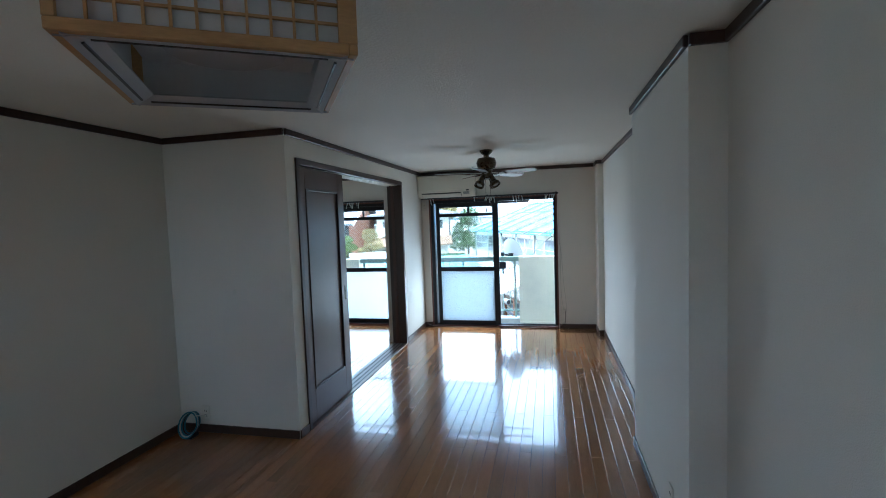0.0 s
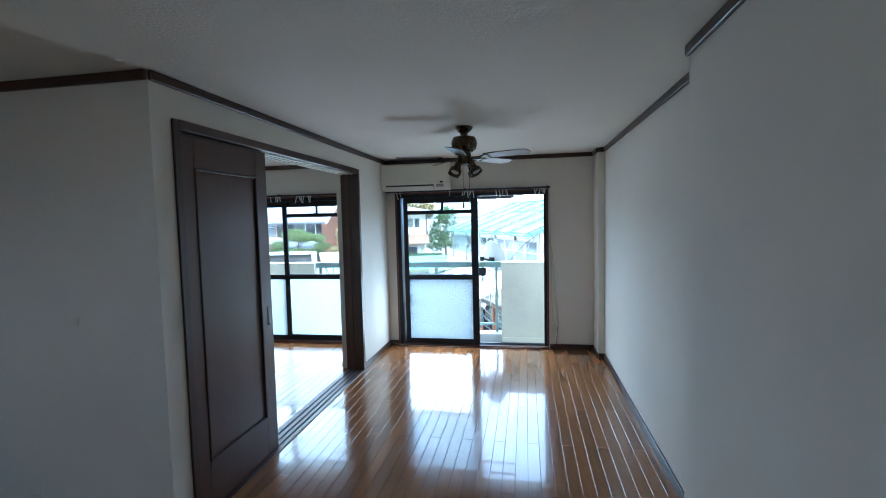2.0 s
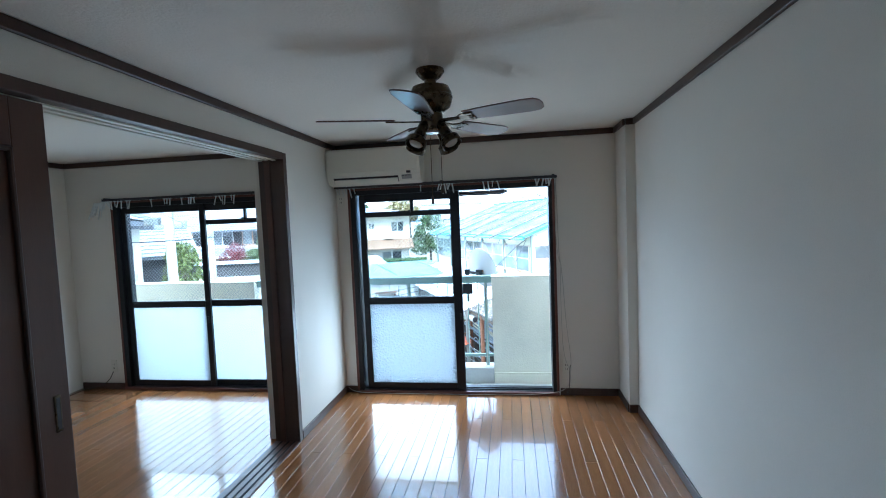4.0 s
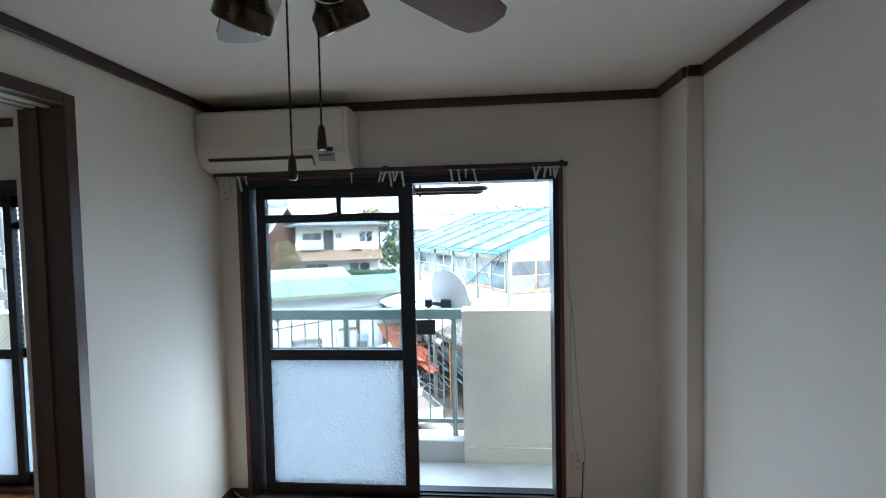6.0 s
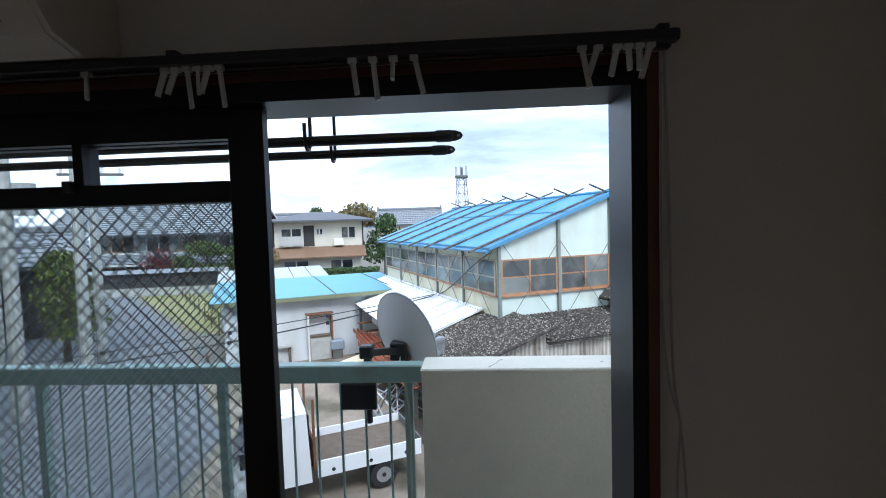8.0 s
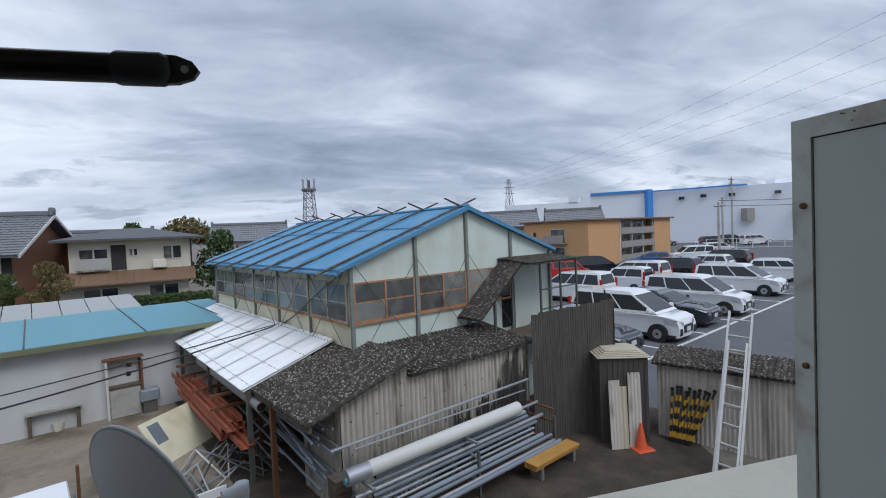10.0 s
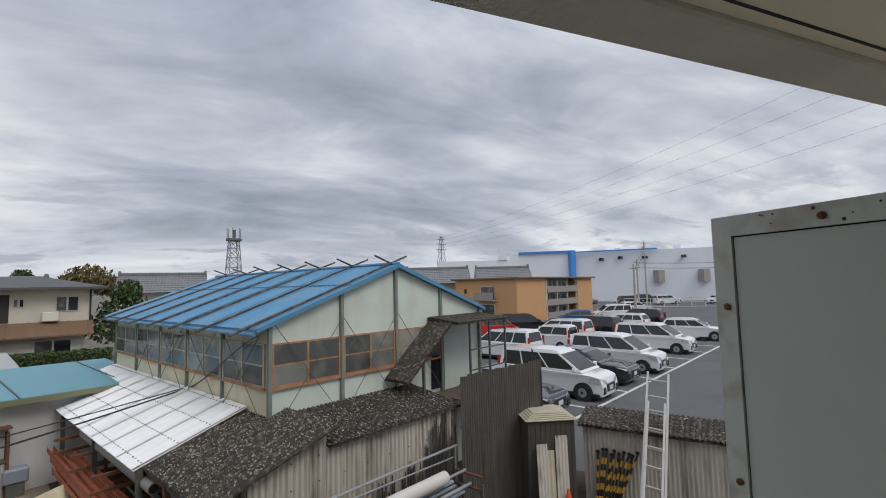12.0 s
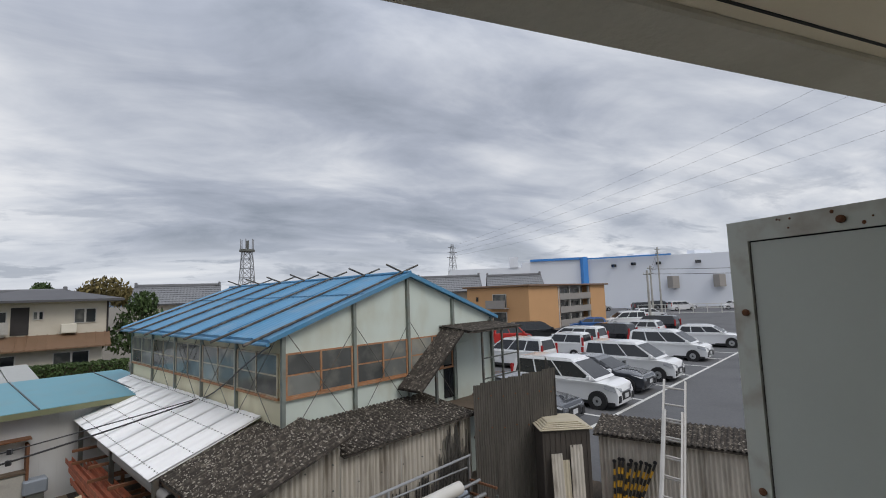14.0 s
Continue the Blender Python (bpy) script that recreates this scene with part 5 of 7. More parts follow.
lichen(ml, A_p + A_ac, -A_ac, A_al, 1100, 5, 0.022)
B_p, B_ac, B_al = Vector((0.20, -1.50, 1.93)), Vector((3.12, 0, 0)), Vector((0, 1.49, 0.22))
part("roof", corrugated(bmesh.new(), B_p, B_ac, B_al, 0.09, 0.021), MOSS, ml, "lichen-covered corrugated roof")
part("roof_base", prism(bmesh.new(), [tuple(B_p + Vector((0, 0, -0.02))), tuple(B_p + B_ac + Vector((0, 0, -0.02))), tuple(B_p + B_ac + B_al + Vector((0, 0, -0.02))), tuple(B_p + B_al + Vector((0, 0, -0.02)))], (0, 0, -0.02)), MOSS, ml)
lichen(ml, B_p, B_ac, B_al, 520, 6, 0.022)
sheet_x = -1.02
k = 0
while sheet_x < 3.2:
    w_ = min(0.61, 3.25 - sheet_x)
    def top(x):
        return zA0 + (x + 1.62) / 1.95 * (zA1 - zA0) - 0.04 if x < 0.25 else 1.90
    for half in (0, 1):
        xa, wb = sheet_x + half * w_ / 2, w_ / 2
        part("wall_sheet", corrugated(bmesh.new(), (xa, -1.38 + 0.008 * (k % 2), 0.0), (wb + 0.015, 0, 0), (0, 0, min(top(xa), top(xa + wb))), 0.09, 0.022), CORR, ml)
    sheet_x += w_
    k += 1
part("end_wall", corrugated(bmesh.new(), (3.26, -1.38, 0), (0, 1.34, 0), (0, 0, 1.92), 0.076, 0.01), CORR, ml)
part("end_wall", corrugated(bmesh.new(), (-1.02, 0.0, 0), (0, -1.37, 0), (0, 0, 1.70), 0.076, 0.01), CORR, ml)
part("post", bx(-1.60, -0.14, 0, -1.52, -0.06, zA0 - 0.03), RUST, ml, "rusty steel post")
part("beam", bx(-1.58, -1.52, zA0 - 0.13, -1.52, 0.7, zA0 - 0.03), WOODOLD, ml)
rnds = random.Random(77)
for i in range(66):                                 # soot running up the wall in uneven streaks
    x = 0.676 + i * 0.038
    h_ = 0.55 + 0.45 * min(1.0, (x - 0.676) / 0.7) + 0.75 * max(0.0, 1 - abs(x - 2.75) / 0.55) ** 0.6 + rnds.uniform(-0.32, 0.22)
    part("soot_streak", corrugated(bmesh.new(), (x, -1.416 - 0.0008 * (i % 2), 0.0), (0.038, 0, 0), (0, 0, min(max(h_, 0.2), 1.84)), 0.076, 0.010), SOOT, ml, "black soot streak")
for j, z in enumerate((0.95, 1.45, 1.82)):
    for i in range(9):
        x = -0.85 + i * 0.46
        if z < (1.9 if x > 0.25 else zA0 + (x + 1.62) / 1.95 * (zA1 - zA0) - 0.06):
            part("nail", rod(bmesh.new(), (x, -1.40, z), (x, -1.38, z), 0.013, seg=6), STEEL, ml)

# stair awning and porch on the workshop's front
aw = thing("stair_awning", "steep mossy corrugated awning over an outside stair", "awning", (0.26, 15.37, GZ), UA)
part("roof", corrugated(bmesh.new(), (2.55, -0.75, 2.38), (0, 0.72, 0), (1.40, 0, 1.12), 0.09, 0.013), MOSS, aw)
part("roof_base", prism(bmesh.new(), [(2.56, -0.75, 2.355), (3.96, -0.75, 3.475), (3.96, -0.75, 3.455), (2.56, -0.75, 2.335)], (0, 0.72, 0)), MOSS, aw)
lichen(aw, (2.55, -0.75, 2.38), (0, 0.72, 0), (1.40, 0, 1.12), 110, 7)
part("post", bx(3.0, -0.74, 2.05, 3.05, -0.69, 2.70), STEEL, aw)
part("porch_roof", corrugated(bmesh.new(), (3.90, -0.95, 3.46), (2.0, 0, 0), (0, 0.94, 0.10), 0.09, 0.012), MOSS, aw)
part("porch_base", prism(bmesh.new(), [(3.90, -0.95, 3.44), (5.90, -0.95, 3.44), (5.90, -0.01, 3.54), (3.90, -0.01, 3.54)], (0, 0, -0.03)), MOSS, aw)
for x in (4.35, 5.1, 5.75):
    part("post", bx(x - 0.02, -0.92, 0, x + 0.02, -0.88, 3.43), STEEL, aw)
for z in (1.9, 2.35, 2.8):
    part("rail", bx(4.37, -0.91, z, 5.73, -0.89, z + 0.03), STEEL, aw)
# no opening in the wall: a dark panel stands for the shade inside
part("doorway", bx(4.0, -0.03, 1.9, 4.42, -0.004, 3.0), DARKGLASS, aw, "dark panel painted as the shade in an open door")
part("door_leaf", bx(4.44, -0.04, 1.8, 4.9, -0.004, 3.1), SHEDWALL, aw)
part("landing", bx(3.9, -0.95, 1.75, 5.8, -0.01, 1.82), WOODOLD, aw)

# tall fence of weathered sheets
fn = thing("sheet_fence", "tall fence of weathered dark grey corrugated sheets", "fence", (3.76, 15.25, GZ), -6.0)
for i in range(12):
    zt = 2.50 + 0.018 * i + (0.02 if i % 3 else 0)
    part("sheet", corrugated(bmesh.new(), (i * 0.148, 0.006 * (i % 2), 0), (0.152, 0, 0), (0, 0, zt), 0.05, 0.006), FENCEM, fn)
for z in (0.45, 1.05, 1.65, 2.25):
    for i in range(7):
        part("bolt", rod(bmesh.new(), (0.10 + i * 0.26, -0.016, z + 0.03 * (i % 2)), (0.10 + i * 0.26, 0.0, z + 0.03 * (i % 2)), 0.016, seg=6), RUST, fn)
for i, (x, w_) in enumerate(((0.0, 0.47), (0.43, 0.47), (0.86, 0.47), (1.29, 0.49))):
    part("lower_sheet", corrugated(bmesh.new(), (x, -0.020 - 0.006 * (i % 2), 0), (w_, 0, 0), (0, 0, 1.36 + 0.03 * (i % 3)), 0.05, 0.006), FENCEM, fn)
for z in (0.5, 1.5, 2.3):
    part("rail", bx(0, 0.02, z, 1.78, 0.05, z + 0.05), WOODOLD, fn)
fn2 = copy_thing(fn, pose(5.50, 15.05, GZ, 0, 0, 62))

# ---------------------------------------------------------------- pipe rack
pr = thing("pipe_rack", "steel pipe rack with rusty uprights", "pipe rack", (0.26, 15.37, GZ), UA)
for x in (-1.05, 0.85, 2.80):
    part("upright", bx(x - 0.02, -1.72, 0, x + 0.02, -1.68, 1.28), GALV, pr)
    part("upright", bx(x - 0.02, -2.35, 0, x + 0.02, -2.31, 0.75), STEEL, pr)
    for z in (0.25, 0.62, 0.85):
        part("arm", bx(x - 0.02, -2.33, z, x + 0.02, -1.70, z + 0.035), RUST if x > 2 else GALV, pr)
part("top_rail", rod(bmesh.new(), (-1.35, -1.70, 1.27), (2.85, -1.70, 1.29), 0.024, seg=8), GALV, pr)
part("mid_rail", rod(bmesh.new(), (-1.0, -1.74, 1.20), (2.7, -1.74, 1.12), 0.016, seg=8), GALV, pr)


def pipe(name, label, a, b_, r, material, hollow=True, cat="pipe"):
    q = thing(name, label, cat, (0.26, 15.37, GZ), UA, group="stacked pipes")
    bm = bmesh.new()
    rod(bm, a, b_, r, seg=18)
    part("tube", bm, material, q, smooth=True)
    dirn = (Vector(a) - Vector(b_)).normalized()
    # tube is solid; a dark disc paints the shade of its hollow end
    if hollow:
        part("bore", rod(bmesh.new(), Vector(a) + dirn * 0.001, Vector(a) + dirn * 0.002, r * 0.82, seg=18), DARK_PLASTIC, q, "dark disc painted as the shade in the pipe end")
    return q


bigp = pipe("large_pipe", "large white plastic pipe with a metal sleeve, on a rack", (-1.28, -2.02, 1.0), (2.16, -2.02, 1.0), 0.11, WHITEPIPE)
part("sleeve", rod(bmesh.new(), (-1.30, -2.02, 1.0), (-0.95, -2.02, 1.0), 0.114, seg=20), GALV, bigp, "shiny metal sleeve", smooth=True)
part("inner_pipe", rod(bmesh.new(), (-1.33, -2.04, 0.97), (-1.29, -2.04, 0.97), 0.04, seg=12), TEALROOF, bigp)
rp = random.Random(11)
for i in range(11):
    yy, zz_ = -1.80 - 0.055 * i, 0.885 - 0.058 * i + rp.uniform(-0.01, 0.02)
    zz_ = max(zz_, 0.32)
    l0, l1 = -1.25 + rp.uniform(0, 0.5), 2.55 + rp.uniform(-0.25, 0.35)
    pipe("long_pipe", "long grey plastic pipe lying on the rack" if i % 3 else "long pale steel pipe lying on the rack", (l0, yy - 0.1, zz_), (l1, yy - 0.1, zz_), rp.choice((0.022, 0.03, 0.038)), GREYPIPE if i % 3 else GALV)
yb = thing("ochre_board", "stack of ochre painted boards lying on a low trestle", "board", (0.26, 15.37, GZ), UA)
for i in range(3):
    part("board", bx(1.75, -2.72 - 0.02 * i, 0.22 + 0.035 * i, 2.95, -2.48, 0.25 + 0.035 * i), YELLOWB, yb)
part("trestle", box(bx(1.9, -2.72, 0.0, 1.97, -2.48, 0.22), 2.8, -2.72, 0.0, 2.87, -2.48, 0.22), GALV, yb)

# stored beams and pipes under the white roof
for i in range(9):
    r_ = random.Random(30 + i)
    ob = thing("steel_channel", "red oxide steel channel stacked under the lean-to roof", "steel beam", (0.26, 15.37, GZ), UA, group="stored beams")
    y0, y1, x, z = 0.75 + r_.uniform(-0.2, 1.1), 5.2 + r_.uniform(-0.6, 0.6), -1.95 + 0.14 * (i % 3) + r_.uniform(-0.02, 0.02), 0.70 + 0.105 * (i // 3)
    bm = box(box(bx(x - 0.06, y0, z, x + 0.06, y1, z + 0.012), x - 0.06, y0, z + 0.012, x - 0.048, y1, z + 0.10), x + 0.048, y0, z + 0.012, x + 0.06, y1, z + 0.10)
    part("channel", bm, ORANGE, ob)
for y in (1.9, 3.4, 4.9):
    bk_ = thing("storage_bracket", "rusty steel storage bracket under the lean-to roof", "bracket", (0.26, 15.37, GZ), UA, group="storage brackets")
    part("upright", bx(-1.15, y - 0.03, 0, -1.09, y + 0.03, 1.7), RUST, bk_)
    for z in (0.65, 1.05, 1.3):
        part("arm", bx(-2.02, y - 0.025, z, -1.15, y + 0.025, z + 0.05), RUST, bk_)
for i in range(4):
    pipe("grey_duct", "wide grey plastic pipe stored under the lean-to eave", (-1.58 + 0.2 * (i % 2), 0.35 + 0.15 * i, 1.42 + 0.0 * i - 0.0), (-1.58 + 0.2 * (i % 2), 4.6, 1.42 + 0.03 * i), 0.085, mat("dull_pipe", (0.27, 0.26, 0.25), 0.55, var=0.15) if i == 0 else bpy.data.materials["dull_pipe"])
for i in range(16):
    r_ = random.Random(60 + i)
    pipe("stored_tube", "thin steel tube stored under the roof", (-1.45 + r_.uniform(0, 0.4), -1.35 + r_.uniform(-0.1, 0.2), 0.55 + 0.06 * i), (-1.3 + r_.uniform(0, 0.5), 3.2, 0.60 + 0.06 * i), 0.02, GREYPIPE, hollow=False, cat="tube")
panel = thing("insulation_board", "cream sheet board with a grey label leaning on stored pipes", "board", (-2.95, 17.2, GZ), 62)
bm = bx(-0.75, -0.02, 0, 0.75, 0.02, 0.95)
bmesh.ops.transform(bm, matrix=Matrix.Rotation(radians(-38), 4, "X"), verts=bm.verts)
part("sheet", bm, SHEDCREAM, panel)
bm = bx(-0.62, -0.024, 0.42, -0.36, -0.0205, 0.85)
bmesh.ops.transform(bm, matrix=Matrix.Rotation(radians(-38), 4, "X"), verts=bm.verts)
part("label_plate", bm, GREYPIPE, panel)
for i in range(18):
    r_ = random.Random(90 + i)
    sc = thing("scrap_tube", "bent scrap steel tube lying on the yard", "scrap", (-2.0 + r_.uniform(-0.6, 0.6), 15.9 + r_.uniform(-0.7, 0.9), GZ + 0.01), r_.uniform(0, 180), group="scrap heap")
    h_ = r_.uniform(0.05, 0.5)
    part("tube", rod(rod(bmesh.new(), (-0.5, 0, 0.02), (0.3, 0, h_ + 0.03), 0.016, seg=6), (0.3, 0, h_ + 0.03), (0.55, r_.uniform(-0.3, 0.3), 0.02), 0.016, seg=6), (GALV, GREYPIPE, WHITEPIPE, STEEL)[i % 4], sc)
timber = thing("timber_stack", "stack of old squared timber beside the shed corner", "timber", (0.26, 15.37, GZ), UA)
for i in range(6):
    part("timber", bx(-1.32 + 0.0 * i, -1.75 + 0.13 * (i % 2), 0.55 + 0.1 * (i // 2), -1.08, -1.63 + 0.13 * (i % 2), 0.64 + 0.1 * (i // 2)), WOODOLD, timber)
part("support", bx(-1.3, -1.75, 0, -1.1, -1.5, 0.55), CONCRETE, timber)

# ---------------------------------------------------------------- tool shed and brown box by the car park
ts = thing("tool_shed", "low corrugated tool shed with a lichen-covered roof", "shed", (6.11, 14.55, GZ), -55)
for i in range(8):
    part("wall_sheet", corrugated(bmesh.new(), (i * 0.60, 0, 0), (0.61, 0, 0), (0, 0, 1.46), 0.076, 0.010), CORR, ts)
part("side_wall", corrugated(bmesh.new(), (0, 0.55, 0), (0, -0.55, 0), (0, 0, 1.5), 0.076, 0.01), CORR, ts)
part("window", bx(2.62, -0.03, 0.62, 3.0, -0.012, 1.0), PALEFRAME, ts, "small pale framed window")
part("pane", bx(2.66, -0.034, 0.66, 2.96, -0.0305, 0.96), DARKGLASS, ts)
part("roof", corrugated(bmesh.new(), (-0.08, -0.12, 1.50), (4.9, 0, 0), (0, 0.72, 0.2), 0.09, 0.02), MOSS, ts)
part("roof_base", prism(bmesh.new(), [(-0.08, -0.11, 1.47), (4.8, -0.11, 1.47), (4.8, 0.59, 1.66), (-0.08, 0.59, 1.66)], (0, 0, -0.025)), MOSS, ts)
lichen(ts, (-0.08, -0.12, 1.505), (4.9, 0, 0), (0, 0.72, 0.2), 420, 8)
bb = thing("storage_box", "dark brown storage hut with a cream moulded lid", "storage hut", (4.86, 14.62, GZ), -18)
part("body", bx(0, 0, 0, 0.92, 0.9, 1.66, bevel=0.01), BROWNBOX, bb)
for i in range(9):
    part("batten", bx(0.05 + i * 0.1, -0.012, 0.05, 0.07 + i * 0.1, -0.001, 1.6), BROWNBOX, bb)
for i in range(5):
    part("lid_step", bx(-0.05 + 0.05 * i, -0.05 + 0.05 * i, 1.66 + 0.022 * i, 0.97 - 0.05 * i, 0.95 - 0.05 * i, 1.681 + 0.022 * i, bevel=0.006), CREAMTRAY, bb)
for i, (x, h_, w_) in enumerate(((0.06, 1.25, 0.22), (0.26, 1.12, 0.14), (0.42, 1.38, 0.24))):
    lp = thing("leaning_sheet", "pale weathered corrugated sheet leaning on the brown hut", "sheet", (4.80 + x, 14.30 - 0.14 * x, GZ), -12 - 3 * i, group="leaning sheets")
    bm = corrugated(bmesh.new(), (0, 0, 0), (w_, 0, 0), (0.06, 0.24, h_), 0.06, 0.006)
    part("sheet", bm, CORR if i != 1 else CREAMTRAY, lp)
cn = thing("traffic_cone", "orange plastic traffic cone", "traffic cone", (5.40, 14.16, GZ))
part("cone", lathe(bmesh.new(), [(0.12, 0.03), (0.11, 0.05), (0.025, 0.48), (0.018, 0.50)], 16), CONE, cn, smooth=True)
part("foot", bx(-0.18, -0.18, 0, 0.18, 0.18, 0.035, bevel=0.01), CONE, cn)
for i in range(10):
    r_ = random.Random(120 + i)
    bz = thing("barrier_bar", "black and yellow striped barrier bar leaning on the tool shed", "barrier bar", (6.09 + 0.02 * i, 14.22 - 0.03 * i, GZ), -55 + r_.uniform(-8, 8), group="barrier bars")
    lean, h_ = 0.02 + 0.045 * i, 1.0 + r_.uniform(-0.06, 0.08)
    a0, b0 = Vector((0, 0, 0)), Vector((lean, 0.16, h_))
    for s_ in range(9):
        part("stripe", rod(bmesh.new(), a0.lerp(b0, s_ / 9), a0.lerp(b0, (s_ + 1) / 9), 0.022, seg=8), YELLOW if s_ % 2 else DARK_PLASTIC, bz)
    bm = bmesh.new()
    part("ring", lathe(bm, [(0.028, -0.006), (0.036, -0.006), (0.036, 0.006), (0.028, 0.006)], 12, Matrix.Translation(b0 + Vector((0, 0, 0.03))) @ Matrix.Rotation(radians(90), 4, "X")), DARK_PLASTIC, bz)
ld = thing("ladder", "two-part aluminium ladder leaning on the tool shed roof", "ladder", (5.68, 12.80, GZ))
rise_, side_ = Vector((1.51, 1.06, 2.50)), Vector((0.12, -0.38, 0))
for k_, (inset, lift, h1) in enumerate(((0.0, 0.0, 1.0), (0.11, 0.05, 0.80))):
    front = Vector((-0.60, -0.45, 0.55)).normalized() * lift
    for f_ in (inset, 1 - inset):
        p0 = side_ * f_ + front + Vector((0, 0, -front.z))
        part("stile", bar(bmesh.new(), p0, side_ * f_ + front + rise_ * h1, 0.036, 0.055), ALU, ld)
    n_ = int(9 * h1)
    for i in range(1, n_ + 1):
        c0 = rise_ * (i / (n_ + 0.5) * h1) + front
        part("rung", rod(bmesh.new(), c0 + side_ * inset, c0 + side_ * (1 - inset), 0.018, seg=8), ALU, ld)

# ---------------------------------------------------------------- white hut with the turquoise roof
ht = thing("white_hut", "long white sheet-metal hut with a turquoise roof", "hut", (-7.60, 18.74, GZ), 27)
part("wall", bx(0, 0, 0, 6.0, 0.06, 2.02), HUTWALL, ht)
part("wall", bx(0, 0.06, 0, 0.06, 4.6, 2.05), HUTWALL, ht)
part("wall", bx(0.06, 4.54, 0, 6.0, 4.6, 2.05), HUTWALL, ht)
part("roof", prism(bmesh.new(), [(-0.35, -0.30, 2.02), (6.0, -0.30, 2.02), (6.0, 4.7, 2.12), (-0.35, 4.7, 2.12)], (0, 0, 0.04)), TEALROOF, ht)
part("fascia", bx(-0.37, -0.33, 1.93, 6.0, -0.301, 2.05), OLIVE, ht)
part("fascia", bx(-0.38, -0.30, 1.94, -0.352, 4.7, 2.10), OLIVE, ht)
for x in (0.9, 3.2, 5.2):
    part("roof_seam", prism(bmesh.new(), [(x, -0.30, 2.061), (x + 0.03, -0.30, 2.061), (x + 0.03, 4.7, 2.161), (x, 4.7, 2.161)], (0, 0, 0.02)), DARK_PLASTIC, ht)
for i in range(19):
    part("rib", bx(0.2 + i * 0.31, -0.008, 0.05, 0.215 + i * 0.31, -0.001, 1.92), HUTWALL, ht)
g2 = thing("grey_hut", "low hut with a pale grey panel roof", "hut", (-10.55, 23.6, GZ), 27)
part("wall", bx(0.1, 0.1, 0, 4.4, 2.6, 1.97), HUTWALL, g2)
for i in range(6):
    part("roof_panel", prism(bmesh.new(), [(i * 0.75, 0, 1.98), (i * 0.75 + 0.72, 0, 1.98), (i * 0.75 + 0.72, 2.7, 2.26), (i * 0.75, 2.7, 2.26)], (0, 0, 0.05)), mat("pale_grey_panel", (0.36, 0.37, 0.36), 0.6, var=0.08) if i == 0 else bpy.data.materials["pale_grey_panel"], g2)
sk = thing("outdoor_sink", "weathered outdoor sink bench against the white hut", "sink", (-6.75, 18.95, GZ), 27)
part("basin", box(bx(0, 0, 0.52, 1.0, 0.42, 0.58), 0, 0.36, 0.58, 1.0, 0.42, 0.78), CONCRETE, sk)
for x in (0.03, 0.9):
    part("leg", bx(x, 0.05, 0, x + 0.07, 0.38, 0.52), WOODOLD, sk)
part("bucket", lathe(bmesh.new(), [(0.09, 0.0), (0.13, 0.2), (0.12, 0.2), (0.08, 0.02)], 12, Matrix.Translation((0.55, 0.15, 0.02))), WHITE_PLASTIC, sk)
cbn = thing("lean_cupboard", "rusty open cupboard with junk against the white hut", "cupboard", (-5.40, 19.55, GZ), 27)
part("side", bx(0, 0, 0, 0.05, 0.5, 1.45), WHITEPIPE, cbn)
part("side", bx(0.72, 0, 0, 0.77, 0.5, 1.35), RUST, cbn)
part("shelf", bx(0.05, 0.02, 0.75, 0.72, 0.48, 0.79), WOODOLD, cbn)
part("cover", bx(0.05, 0.04, 0.0, 0.72, 0.48, 0.74, bevel=0.03), CONCRETE, cbn, "grey cloth cover")
part("top", bx(-0.03, -0.02, 1.45, 0.8, 0.5, 1.48), RUST, cbn)
tbk = thing("plastic_tub", "dark blue-grey plastic tub on a stand against the hut", "tub", (-4.75, 19.75, GZ), 27)
part("tub", bx(0, 0, 0.30, 0.42, 0.32, 0.60, bevel=0.03), GREYPIPE, tbk)
part("stand", bx(0.06, 0.04, 0, 0.36, 0.28, 0.30), STEEL, tbk)
for i, (x, y, h_) in enumerate(((-7.65, 17.9, 0.72), (-8.35, 20.3, 0.55), (-8.3, 22.0, 0.75))):
    po = thing("yard_post", "rusty steel post on a concrete foot beside the lane", "post", (x, y, GZ + 0.01), group="yard posts")
    part("pipe", rod(bmesh.new(), (0, 0, 0.05), (0, 0, h_), 0.035, seg=8), RUST, po)
    part("foot", bx(-0.1, -0.1, 0, 0.1, 0.1, 0.06, bevel=0.01), CONCRETE, po)
for i in range(9):
    fpz = thing("field_stake", "weathered wooden stake at the edge of the grass plot", "stake", (-9.2 - i * 1.15, 21.8 + i * 1.45, GZ), group="field stakes")
    part("stake", rod(bmesh.new(), (0, 0, 0), (0.02, 0, 0.85), 0.026, 0.022, seg=7), WOODOLD, fpz)


# ---------------------------------------------------------------- vehicles
def wheel(parent, x, y, r, w, side):
    t = part("wheel", lathe(bmesh.new(), [(r * 0.62, -w / 2), (r * 0.94, -w / 2), (r, -w / 3), (r, w / 3), (r * 0.94, w / 2), (r * 0.62, w / 2)], 20, Matrix.Translation((x, y, r)) @ Matrix.Rotation(radians(90), 4, "X")), TYRE, parent, smooth=True)
    yo = y + side * (w / 2 + 0.002)
    part("rim", rod(bmesh.new(), (x, yo - side * 0.02, r), (x, yo, r), r * 0.60, r * 0.56, seg=14) if side > 0 else rod(bmesh.new(), (x, yo + 0.02, r), (x, yo, r), r * 0.60, r * 0.56, seg=14), GALV, t)
    part("hub", rod(bmesh.new(), (x, yo, r), (x, yo + side * 0.012, r), r * 0.16, seg=8), DARK_PLASTIC, t)


